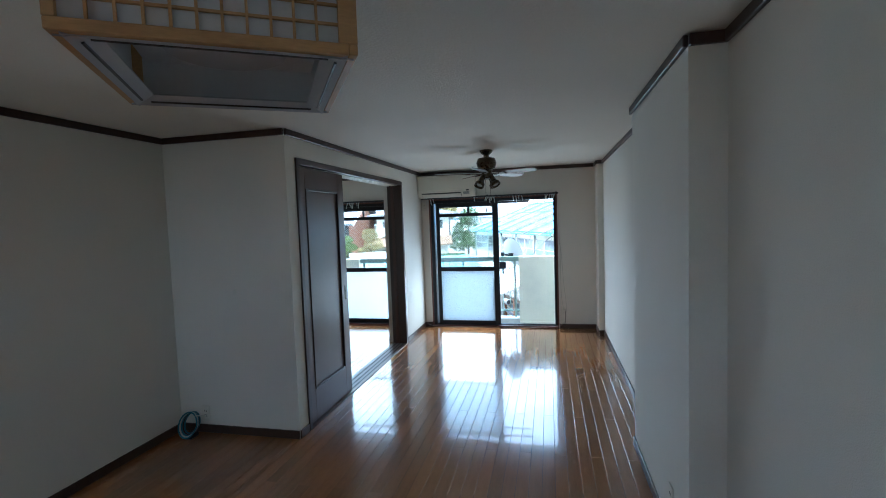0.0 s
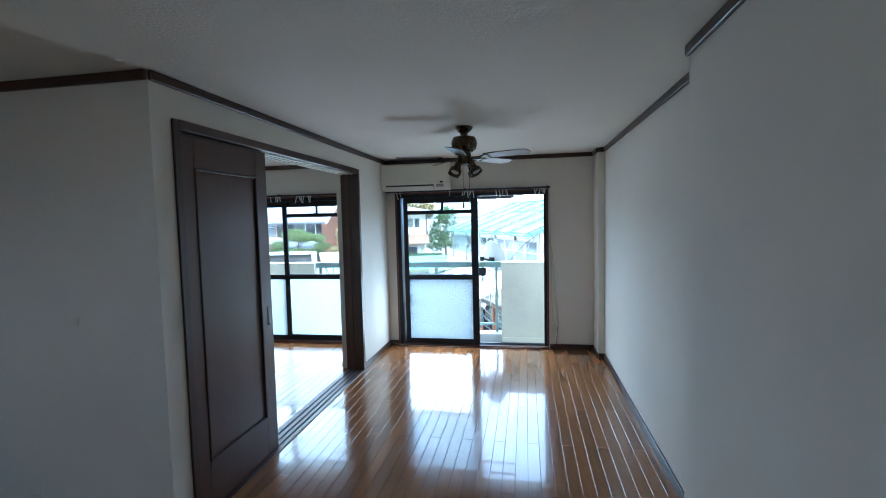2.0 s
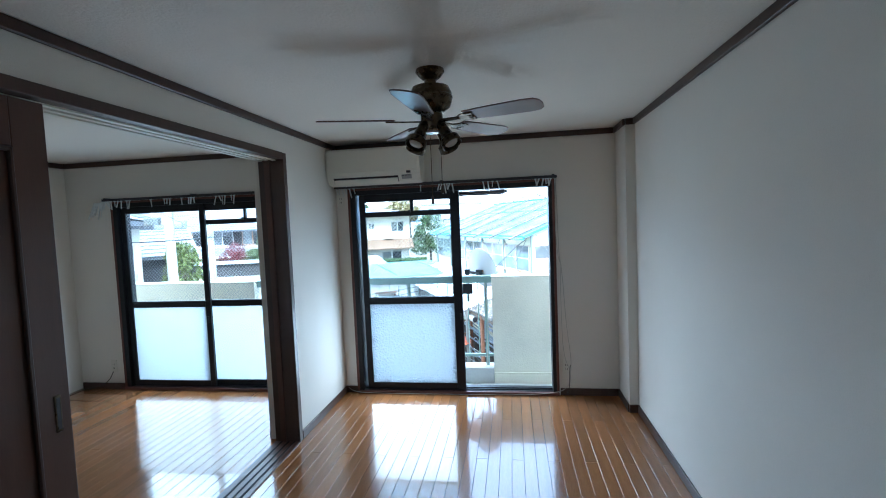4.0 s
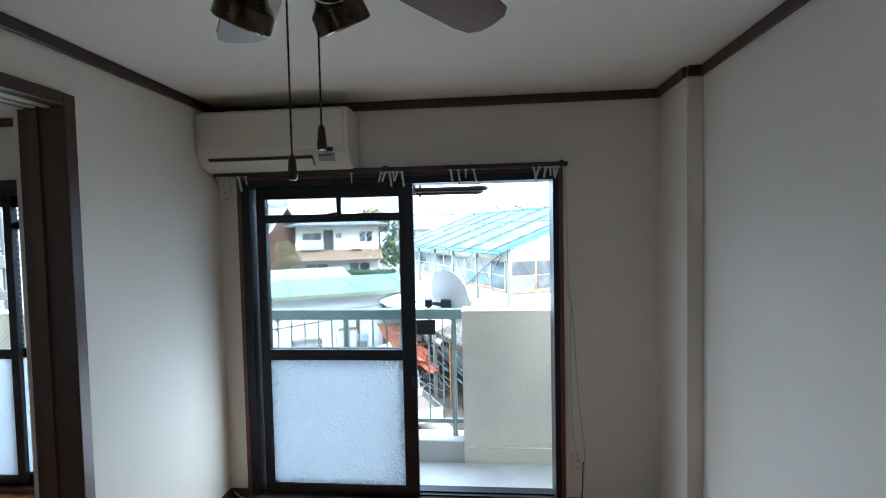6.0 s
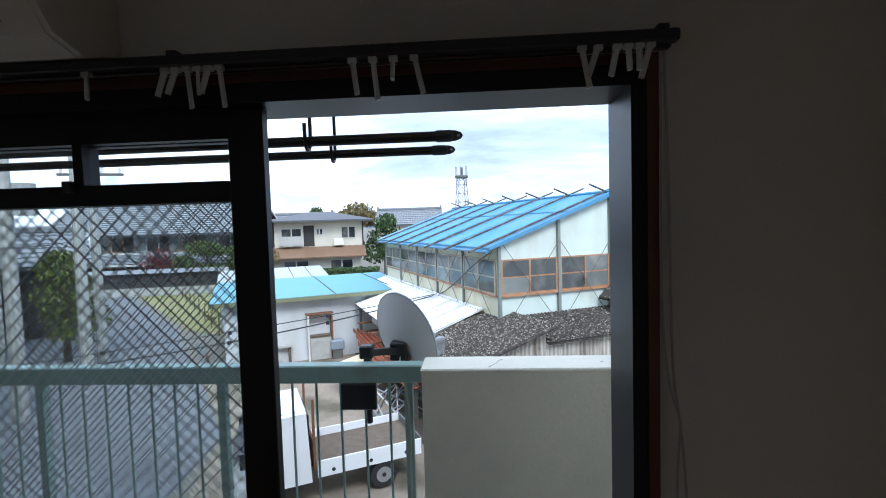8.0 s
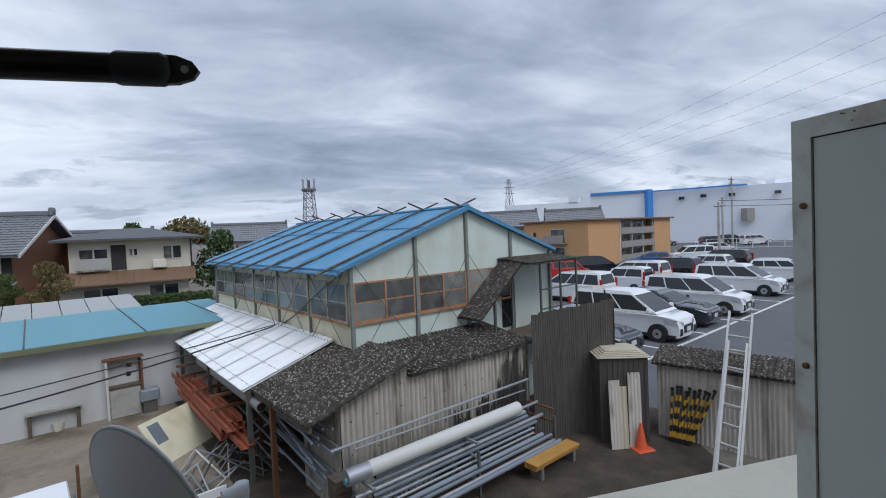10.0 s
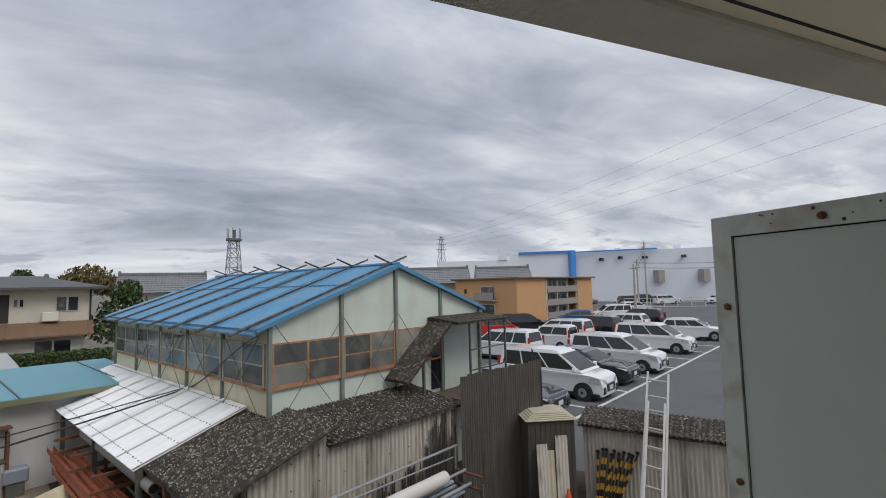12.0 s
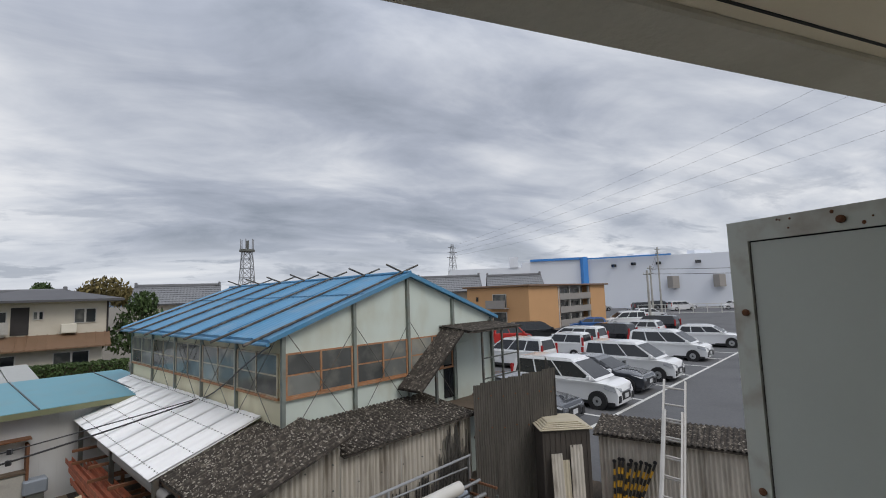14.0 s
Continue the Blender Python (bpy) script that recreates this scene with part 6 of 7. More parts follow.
SHAPES = {  # length, width, height, bonnet height, bonnet end, windscreen top, rear top, rear base, wheel
    "minivan": (4.70, 1.72, 1.82, 1.02, 0.80, 1.85, 4.50, 4.70, 0.32),
    "kei": (3.40, 1.48, 1.66, 0.95, 0.62, 1.20, 3.28, 3.40, 0.27),
    "suv": (4.40, 1.78, 1.62, 0.98, 1.10, 1.95, 4.05, 4.40, 0.34),
    "sedan": (4.50, 1.76, 1.46, 0.90, 1.25, 2.15, 3.75, 4.50, 0.32),
    "hatch": (3.95, 1.70, 1.50, 0.88, 1.00, 1.85, 3.70, 3.95, 0.31),
}


LOT = GZ + 0.006


def car(shape, paint, label, x, y, heading, z=LOT):
    """A car: origin under the middle of its nose, body along local -x."""
    L_, W_, H_, hb, xb, xt, xr, xe, wr = SHAPES[shape]
    c = thing("car", label, "car", (x, y, z), heading, group="parked cars")
    c.scale = (0.94, 0.94, 0.94)
    hw = W_ / 2
    belt = hb + 0.09
    low = [(0.05, 0.22), (0.0, 0.42), (0.02, 0.66), (0.10, hb - 0.12), (xb * 0.5, hb - 0.03), (xb, hb + 0.01), (xe - 0.03, belt), (xe, belt - 0.2), (xe, 0.45), (xe - 0.08, 0.24)]
    bm = bmesh.new()
    rings = []
    for f_, s_ in ((-1.0, 0.97), (-0.94, 1.0), (0.94, 1.0), (1.0, 0.97)):
        inset = 0.03 if abs(f_) == 1.0 else 0.0
        rings.append([bm.verts.new((-min(max(px + (inset if px < L_ / 2 else -inset), 0), L_), f_ * hw, pz * (s_ if pz > 0.5 else 1))) for px, pz in low])
    n_ = len(low)
    for a_, b_ in zip(rings, rings[1:]):
        for i in range(n_):
            bm.faces.new((a_[i], a_[(i + 1) % n_], b_[(i + 1) % n_], b_[i]))
    bm.faces.new(rings[0])
    bm.faces.new(rings[-1][::-1])
    bmesh.ops.recalc_face_normals(bm, faces=bm.faces)
    for v in bm.verts:                              # nose and tail narrow in plan
        v.co.y *= 0.83 if v.co.x > -0.13 else 0.94 if v.co.x > -xb * 0.6 else 0.93 if v.co.x < -xe + 0.06 else 1.0
    body = part("body", bm, paint, c, smooth=True)
    tw = hw * 0.80
    base = [(xb - 0.02, belt - 0.06), (xt, H_ - 0.05), (xt + 0.25, H_), (xr - 0.25, H_), (xr, H_ - 0.06), (xe - 0.05, belt - 0.06)]
    bm = bmesh.new()
    rings = []
    for f_ in (-1, 1):
        rings.append([bm.verts.new((-px, f_ * (hw * 0.97 if i in (0, 5) else tw), pz)) for i, (px, pz) in enumerate(base)])
    for i in range(6):
        bm.faces.new((rings[0][i], rings[0][(i + 1) % 6], rings[1][(i + 1) % 6], rings[1][i]))
    bm.faces.new(rings[0])
    bm.faces.new(rings[1][::-1])
    bmesh.ops.recalc_face_normals(bm, faces=bm.faces)
    bmesh.ops.bevel(bm, geom=[e_ for e_ in bm.edges if abs(e_.verts[0].co.z - e_.verts[1].co.z) < 0.08 and e_.verts[0].co.z > belt + 0.1], offset=0.06, segments=2, affect="EDGES")
    part("cabin", bm, paint, c, smooth=True)

    def lerp2(p, q, f_):
        return (p[0] + (q[0] - p[0]) * f_, p[1] + (q[1] - p[1]) * f_)
    zb_, zt_ = belt + 0.02, H_ - 0.13
    sl = (hw * 0.97 - tw) / (H_ - 0.05 - belt + 0.06)
    yb_, yt_ = hw * 0.97 - (zb_ - belt + 0.06) * sl, hw * 0.97 - (zt_ - belt + 0.06) * sl
    fx0 = lerp2(base[0], base[1], (zb_ - base[0][1]) / (base[1][1] - base[0][1]))[0] + 0.10
    fx1 = lerp2(base[0], base[1], (zt_ - base[0][1]) / (base[1][1] - base[0][1]))[0] + 0.10
    rx0 = lerp2(base[5], base[4], (zb_ - base[5][1]) / (base[4][1] - base[5][1]))[0] - 0.12
    rx1 = lerp2(base[5], base[4], (zt_ - base[5][1]) / (base[4][1] - base[5][1]))[0] - 0.12
    cuts = [0.0, 0.36, 0.70, 1.0] if shape in ("minivan", "suv") else [0.0, 0.5, 1.0]
    for s_ in (-1, 1):
        for f0, f1 in zip(cuts, cuts[1:]):
            g0, g1 = f0 + 0.012, f1 - 0.012
            q = [(-(fx0 + (rx0 - fx0) * g0), s_ * (yb_ + 0.006), zb_), (-(fx0 + (rx0 - fx0) * g1), s_ * (yb_ + 0.006), zb_), (-(fx1 + (rx1 - fx1) * g1), s_ * (yt_ + 0.006), zt_), (-(fx1 + (rx1 - fx1) * g0), s_ * (yt_ + 0.006), zt_)]
            part("side_window", prism(bmesh.new(), q, (0, -s_ * 0.01, 0)), DARKGLASS, c)
        part("mirror", bx(-(fx0 + 0.02) - 0.10, s_ * (hw + 0.02) if s_ > 0 else -hw - 0.17, belt, -(fx0 + 0.02) + 0.04, s_ * (hw + 0.17) if s_ > 0 else -hw - 0.02, belt + 0.15, bevel=0.02), paint, c)
        part("headlight", prism(bmesh.new(), [(0.004, s_ * hw * 0.48, 0.68), (-0.10, s_ * (hw * 0.845), 0.66), (-0.52, s_ * (hw * 0.975), 0.80), (-0.50, s_ * (hw * 0.955), hb - 0.10), (-0.09, s_ * (hw * 0.80), hb - 0.17), (-0.02, s_ * hw * 0.48, hb - 0.22)], (0.012, s_ * 0.008, 0.004)), HEADL, c)
        part("fog_vent", bx(-0.10, min(s_ * hw * 0.56, s_ * hw * 0.80), 0.30, 0.012, max(s_ * hw * 0.56, s_ * hw * 0.80), 0.56, bevel=0.015), DARK_PLASTIC, c)
        part("tail_light", bx(-xe - 0.008, s_ * (hw - 0.09) if s_ > 0 else -hw - 0.003, 0.86, -xe + 0.10, s_ * (hw + 0.003) if s_ > 0 else -hw + 0.09, belt + (0.35 if shape in ("minivan", "kei") else 0.02)), TAILL, c)
        part("door_handle", bx(-(fx0 + 0.95), s_ * (hw + 0.002) if s_ > 0 else -hw - 0.022, belt - 0.16, -(fx0 + 0.78), s_ * (hw + 0.022) if s_ > 0 else -hw - 0.002, belt - 0.13), paint, c)
        for wx in (L_ * 0.17, L_ * 0.79):
            part("wheel_arch", rod(bmesh.new(), (-wx, s_ * (hw - 0.15), wr), (-wx, s_ * (hw + 0.006), wr), wr * 1.16, seg=20), GASKET, c)
            wheel(c, -wx, s_ * (hw - 0.085), wr, 0.19, s_)
    q = [(-(base[0][0] + 0.05) + 0.012, -hw * 0.86, zb_), (-(base[0][0] + 0.05) + 0.012, hw * 0.86, zb_), (-(fx1 - 0.10) + 0.012, tw * 0.96, zt_), (-(fx1 - 0.10) + 0.012, -tw * 0.96, zt_)]
    q[0] = (-(fx0 - 0.10) + 0.012, -yb_ * 0.93, zb_)
    q[1] = (-(fx0 - 0.10) + 0.012, yb_ * 0.93, zb_)
    part("windscreen", prism(bmesh.new(), q, (-0.01, 0, -0.004)), DARKGLASS, c)
    q = [(-(rx0 + 0.12) - 0.012, -yb_ * 0.85, zb_ + 0.04), (-(rx0 + 0.12) - 0.012, yb_ * 0.85, zb_ + 0.04), (-(rx1 + 0.12) - 0.012, yt_ * 0.85, zt_), (-(rx1 + 0.12) - 0.012, -yt_ * 0.85, zt_)]
    part("rear_window", prism(bmesh.new(), q, (0.01, 0, 0)), DARKGLASS, c)
    part("grille", bx(-0.12, -hw * 0.46, 0.36, 0.010, hw * 0.46, 0.64, bevel=0.02), DARK_PLASTIC, c)
    part("badge_bar", bx(-0.06, -hw * 0.46, 0.655, 0.014, hw * 0.46, 0.685), GALV, c, "chrome bar over the grille")
    part("number_plate", bx(-0.02, -0.165, 0.42, 0.014, 0.165, 0.585), HUTWALL, c)
    part("bumper_skirt", bx(-L_ + 0.10, -hw * 0.90, 0.17, -0.16, hw * 0.97, 0.30), DARK_PLASTIC, c)
    return c


V0 = Vector((11.56, 20.12, 0))


def spot(s, d_):
    p = V0 + (U * s + V * d_) * 1.11
    return p.x, p.y


HD = UA - 90
car("sedan", CARGREY, "dark grey sedan parked in the car park", *spot(-2.2, 0.35), HD)
car("minivan", CARWHITE, "white minivan parked in the car park beside the fence", *spot(0.62, 0.0), HD)
car("sedan", CARGREY, "dark grey sedan parked between two white minivans", *spot(3.4, 0.2), HD)
car("minivan", CARWHITE, "white minivan parked beside a dark sedan", *spot(6.25, 0.0), HD)
car("minivan", CARWHITE, "white minivan with black roof parked in the first row", *spot(12.5, 0.35), HD)
car("suv", CARWHITE, "white wagon parked at the end of the first row", *spot(19.3, 0.1), HD + 8)
car("minivan", CARWHITE, "white minivan with dark rear windows parked in the second row", *spot(5.9, 9.8), HD + 180)
car("kei", CARWHITE, "small white box-shaped car with red tail lights", *spot(10.6, 9.0), HD + 180)
car("minivan", CARWHITE, "white minivan parked behind a small white car", *spot(13.4, 10.4), HD + 180)
car("minivan", CARBLACK, "black minivan parked in the second row", *spot(16.6, 9.8), HD + 180)
car("suv", CARWHITE, "white wagon parked in the second row", *spot(22.4, 9.6), HD + 180)
car("minivan", CARBLACK, "black minivan parked at the end of the second row", *spot(26.0, 9.8), HD + 180)
car("kei", CARRED, "red box-shaped small car", 20.77, 40.43, -18)
car("minivan", CARBLACK, "black minivan parked beside a red car", 24.54, 41.65, -16)
car("hatch", CARBLUE, "bright blue hatchback near the orange apartment house", 30.32, 48.2, 145)
car("minivan", CARWHITE, "white minivan parked far back in the car park", 36.2, 49.42, 160)
car("suv", CARBLACK, "black wagon parked far back in the car park", 44.86, 51.2, -18)
car("suv", CARWHITE, "white wagon parked far back beside a black wagon", 51.07, 55.19, -18)
for i in range(16):
    r_ = random.Random(200 + i)
    car(r_.choice(("suv", "sedan", "kei", "minivan")), r_.choice((CARWHITE, CARWHITE, CARSILVER, CARBLACK, CARGREY)), "small distant parked car beyond the car park fence", 62 + i * 2.3 + r_.uniform(-1, 1), 74 - i * 1.4 + (8 if i % 2 else 0), -20 + (180 if i % 3 == 0 else 0), GZ + 0.006)
pl_ = thing("parking_lines", "white painted parking lines on the asphalt", "road marking", (0, 0, LOT + 0.001), kind="structure")
for s0, d0, s1, d1 in [(-4.5, 0.0, 26.0, -0.1)] + [(-3.6 + 2.82 * i, 0.0, -3.6 + 2.82 * i, 5.0) for i in range(11)] + [(4 + 2.82 * i, 5.2, 4 + 2.82 * i, 10) for i in range(9)]:
    a0, b0 = V0 + (U * s0 + V * d0) * 1.11, V0 + (U * s1 + V * d1) * 1.11
    part("line", bar(bmesh.new(), (a0.x, a0.y, 0.003), (b0.x, b0.y, 0.003), 0.13, 0.006), PAINTLINE, pl_)

# flatbed truck below the balcony
tk = thing("flatbed_truck", "small white flatbed truck with a dropped-side bed", "truck", (-3.43, 12.48, GZ + 0.01), UA + 182)
tk.scale = (0.82, 0.82, 0.82)
part("cab", prism(bmesh.new(), [(0.62, -0.70, 0.45), (0.66, -0.70, 0.95), (0.28, -0.64, 1.72), (-0.55, -0.64, 1.76), (-0.62, -0.70, 0.45)], (0, 1.40, 0)), CARWHITE, tk)
part("roof", bx(-0.56, -0.62, 1.735, 0.27, 0.62, 1.785, bevel=0.02), CARWHITE, tk)
part("windscreen", prism(bmesh.new(), [(0.655, -0.60, 1.0), (0.655, 0.60, 1.0), (0.325, 0.56, 1.66), (0.325, -0.56, 1.66)], (0.012, 0, 0.004)), DARKGLASS, tk)
for s_ in (-1, 1):
    part("side_window", prism(bmesh.new(), [(0.50, s_ * 0.703, 1.0), (-0.45, s_ * 0.703, 1.0), (-0.42, s_ * 0.655, 1.62), (0.25, s_ * 0.655, 1.62)], (0, s_ * 0.012, 0)), DARKGLASS, tk)
    for wx in (0.15, -1.95):
        wheel(tk, wx, s_ * 0.62, 0.27, 0.17, s_)
part("rear_window", bx(-0.63, -0.45, 1.1, -0.60, 0.45, 1.6), DARKGLASS, tk)
part("bed", bx(-2.72, -0.71, 0.58, -0.70, 0.71, 0.66), WOODOLD, tk)
for s_ in (-1, 1):
    part("drop_side", bx(-2.72, s_ * 0.71 - 0.015, 0.52, -0.72, s_ * 0.71 + 0.015, 0.82), CARWHITE, tk)
    for wx in (-1.0, -1.7, -2.4):
        part("lashing_ring", rod(bmesh.new(), (wx, s_ * 0.727, 0.62), (wx, s_ * 0.735, 0.62), 0.035, seg=10), DARK_PLASTIC, tk)
part("tailgate", bx(-2.75, -0.70, 0.52, -2.72, 0.70, 0.82), STEEL, tk)
part("headboard", box(box(bx(-0.70, -0.68, 0.66, -0.66, 0.68, 1.15), -0.70, -0.68, 1.15, -0.66, -0.60, 1.95), -0.70, 0.60, 1.15, -0.66, 0.68, 1.95), RUST, tk)
part("chassis", bx(-2.6, -0.35, 0.36, 0.4, 0.35, 0.575), STEEL, tk)
part("bumper", bx(0.55, -0.68, 0.34, 0.70, 0.68, 0.52, bevel=0.02), GREY_PLASTIC, tk)
for s_ in (-1, 1):
    part("mirror", bx(0.48, s_ * 0.78 if s_ > 0 else -0.92, 1.05, 0.56, s_ * 0.92 if s_ > 0 else -0.78, 1.32), DARK_PLASTIC, tk)


# ---------------------------------------------------------------- buildings
def framed_window(parent, x0, z0, x1, z1, y, frame_mat=ALU, panes=2, name="window"):
    w = part(name, bx(x0, y - 0.05, z0, x1, y - 0.003, z1), frame_mat, parent)
    for i in range(panes):
        a_ = x0 + (x1 - x0) * i / panes
        part("pane", bx(a_ + 0.05, y - 0.06, z0 + 0.05, a_ + (x1 - x0) / panes - 0.05, y - 0.051, z1 - 0.05), DARKGLASS if i % 2 else SHEDGLASS, w)
    return w


ap = thing("apartment_house", "two-storey orange rendered apartment house with grey balconies", "apartment house", (26.8, 50.2, GZ), UA)
part("wall", bx(0, 0, 0, 6.6, 8.6, 4.85), APTWALL, ap)
part("wall", bx(6.6, 1.1, 0, 14.6, 8.6, 4.85), GREYPANEL, ap)
part("wall", bx(14.6, 0, 0, 19.0, 8.6, 4.85), APTWALL, ap)
part("roof", bx(-0.4, -0.4, 4.86, 19.4, 9.0, 5.06, bevel=0.03), BROWNROOF, ap)
for z0 in (0.0, 1.55, 3.1):
    bl_ = part("balcony", bx(6.62, -0.05, z0 + 0.1, 14.58, 0.05, z0 + 0.85), GREYPANEL, ap, "grey balcony parapet")
    part("slab", bx(6.62, 0.05, z0 + 0.05, 14.58, 1.1, z0 + 0.15), CONCRETE, bl_)
    for i in range(3):
        framed_window(ap, 7.0 + i * 2.6, z0 + 0.3, 8.9 + i * 2.6, z0 + 1.4, 1.1)
for x in (6.7, 9.25, 11.9, 14.4):
    part("pillar", bx(x - 0.1, 0.06, 0, x + 0.1, 0.3, 4.8), CONCRETE, ap)
sd = part("side_balcony", bx(-0.9, 2.6, 2.5, -0.8, 5.2, 3.4), GREYPANEL, ap, "grey side balcony")
part("slab", bx(-0.8, 2.6, 2.45, -0.01, 5.2, 2.55), CONCRETE, sd)
for y0, z0 in ((2.9, 2.6), (2.9, 0.6)):
    part("window", bx(-0.05, y0, z0, -0.003, y0 + 1.9, z0 + 1.5), ALU, ap)
    part("pane", bx(-0.06, y0 + 0.08, z0 + 0.08, -0.051, y0 + 1.82, z0 + 1.42), SHEDGLASS, ap)
part("window", bx(-0.05, 6.9, 3.3, -0.003, 7.2, 3.8), DARKGLASS, ap)
part("downpipe", rod(bmesh.new(), (6.3, -0.05, 0), (6.3, -0.05, 4.8), 0.06, seg=8), WHITEPIPE, ap)


def tile_roof(bm, p, across, along, pitch=0.32, rows=14, amp=0.03):
    """Rows of tiles: a wavy surface that steps at each course."""
    p, across, along = Vector(p), Vector(across), Vector(along)
    nrm = across.cross(along).normalized()
    if nrm.z < 0:
        nrm = -nrm
    n_ = max(2, int(across.length / pitch) * 2)
    last = None
    for j in range(rows):
        a_ = [bm.verts.new(p + across * (i / n_) + along * (j / rows) + nrm * (amp * (i % 2) + 0.04)) for i in range(n_ + 1)]
        b_ = [bm.verts.new(p + across * (i / n_) + along * ((j + 1) / rows) + nrm * (amp * (i % 2))) for i in range(n_ + 1)]
        for i in range(n_):
            bm.faces.new((a_[i], a_[i + 1], b_[i + 1], b_[i]))
            if last:
                bm.faces.new((last[i], last[i + 1], a_[i + 1], a_[i]))
        last = b_
    return bm


def gable_house(name, label, at, turn, lx, ly, eave, ridge, walls, gable_mat, over=0.6, roof=TILEROOF, rows=16):
    h = thing(name, label, "house", at, turn)
    part("wall", bx(0, 0, 0, lx, ly, eave), walls, h)
    for x in (0.0, lx - 0.1):
        part("gable", prism(bmesh.new(), [(x, 0, eave), (x, ly, eave), (x, ly / 2, ridge - 0.05)], (0.1, 0, 0)), gable_mat, h)
        part("gable_wall", bx(x - 0.012 if x == 0 else x + 0.09, 0.02, 0, x - 0.002 if x == 0 else x + 0.112, ly - 0.02, eave), gable_mat, h)
    dz = over * (ridge - eave) / (ly / 2)
    for sgn in (0, 1):
        y_e = -over if sgn == 0 else ly + over
        p = (-over, y_e, eave - dz) if sgn == 0 else (lx + over, y_e, eave - dz)
        ac_ = (lx + 2 * over, 0, 0) if sgn == 0 else (-lx - 2 * over, 0, 0)
        part("roof", tile_roof(bmesh.new(), p, ac_, (0, ly / 2 - y_e, ridge - eave + dz), rows=rows), roof, h, "grey tiled roof slope")
        part("roof_base", prism(bmesh.new(), [(-over, y_e, eave - dz - 0.12), (-over, ly / 2, ridge - 0.12), (-over, ly / 2, ridge), (-over, y_e, eave - dz)], (lx + 2 * over, 0, 0)), SLATE, h)
        for x in (-over - 0.04, lx + over - 0.06):
            part("verge", prism(bmesh.new(), [(x, y_e, eave - dz - 0.16), (x, ly / 2, ridge - 0.16), (x, ly / 2, ridge + 0.02), (x, y_e, eave - dz + 0.02)], (0.10, 0, 0)), WHITEPIPE if gable_mat is BROWNWALL else SLATE, h)
    rg = part("ridge", bx(-over, ly / 2 - 0.16, ridge - 0.05, lx + over, ly / 2 + 0.16, ridge + 0.28, bevel=0.06), TILEROOF, h)
    for x in (-over, lx + over - 0.25):
        part("ridge_end", bx(x, ly / 2 - 0.24, ridge - 0.05, x + 0.25, ly / 2 + 0.24, ridge + 0.48, bevel=0.06), TILEROOF, rg)
    return h


bh = gable_house("tiled_house", "large traditional house with grey tiled roofs and a brown gable", (-31.6, 38.4, GZ), 1, 14.2, 6.6, 4.45, 6.45, BLACKWOOD, BROWNWALL, over=0.75)
for i in range(5):
    framed_window(bh, 1.0 + i * 2.7, 2.75, 2.9 + i * 2.7, 3.95, 0.0, WINWOOD if i % 2 else WHITEPIPE)
part("pent_roof", tile_roof(bmesh.new(), (-0.4, -1.7, 1.95), (14.8, 0, 0), (0, 1.72, 0.62), rows=7), TILEROOF, bh, "grey tiled pent roof")
part("pent_base", prism(bmesh.new(), [(-0.4, -1.7, 1.93), (-0.4, 0, 2.55), (-0.4, 0, 2.45), (-0.4, -1.7, 1.80)], (14.8, 0, 0)), WHITEPIPE, bh)
part("ground_floor", bx(0.2, -1.1, 0, 14.0, -0.01, 1.85), BLACKWOOD, bh)
for i in range(4):
    framed_window(bh, 1.0 + i * 3.2, 0.5, 3.2 + i * 3.2, 1.7, -1.1, WINWOOD)
part("outdoor_unit", bx(12.2, -0.7, 2.45, 13.0, -0.35, 3.05, bevel=0.03), WHITE_PLASTIC, bh)
part("string_course", bx(-0.02, -0.06, 2.58, 14.2, -0.01, 2.70), WHITEPIPE, bh)

h2 = thing("cream_house", "two-storey cream house with a dark hipped roof and brown pent roof", "house", (-15.3, 39.4, GZ), 17)
part("upper_wall", bx(0.2, 0.9, 2.0, 6.9, 6.5, 4.62), HOUSEWALL, h2)
part("lower_wall", bx(-0.3, 0.0, 0, 6.6, 6.5, 2.2), HOUSEWALL, h2)
part("pent_roof", prism(bmesh.new(), [(-0.7, -0.7, 1.98), (7.0, -0.7, 1.98), (7.0, 0.95, 2.72), (-0.7, 0.95, 2.72)], (0, 0, -0.08)), BROWNROOF, h2, "ribbed brown metal pent roof")
for i in range(17):
    x = -0.6 + i * 0.46
    part("roof_rib", bar(bmesh.new(), (x, -0.7, 2.0), (x, 0.95, 2.74), 0.05, 0.05), BROWNROOF, h2)
part("roof", prism(bmesh.new(), [(-0.6, 0.1, 4.62), (7.7, 0.1, 4.62), (7.7, 7.2, 4.62), (-0.6, 7.2, 4.62)], (0, 0, 0.12)), SLATE, h2)
bm = bmesh.new()
v_ = [bm.verts.new(p) for p in ((-0.6, 0.1, 4.75), (7.7, 0.1, 4.75), (7.7, 7.2, 4.75), (-0.6, 7.2, 4.75), (2.6, 3.6, 5.45), (4.6, 3.6, 5.45))]
for f_ in ((0, 1, 5, 4), (1, 2, 5), (2, 3, 4, 5), (3, 0, 4), (3, 2, 1, 0)):
    bm.faces.new([v_[i] for i in f_])
part("hipped_roof", bm, SLATE, h2)
for a_ in ((0.7, 3.15, 2.2, 4.15, 0.9), (3.3, 3.6, 3.8, 4.1, 0.9), (5.2, 3.3, 6.3, 4.2, 0.9), (0.9, 0.75, 2.7, 1.7, 0.0), (4.3, 0.8, 6.0, 1.7, 0.0)):
    framed_window(h2, a_[0], a_[1], a_[2], a_[3], a_[4], WHITEPIPE if a_[4] == 0 else ALU)
part("dark_panel", bx(2.35, 0.87, 2.75, 3.15, 0.897, 4.35), BLACKWOOD, h2)
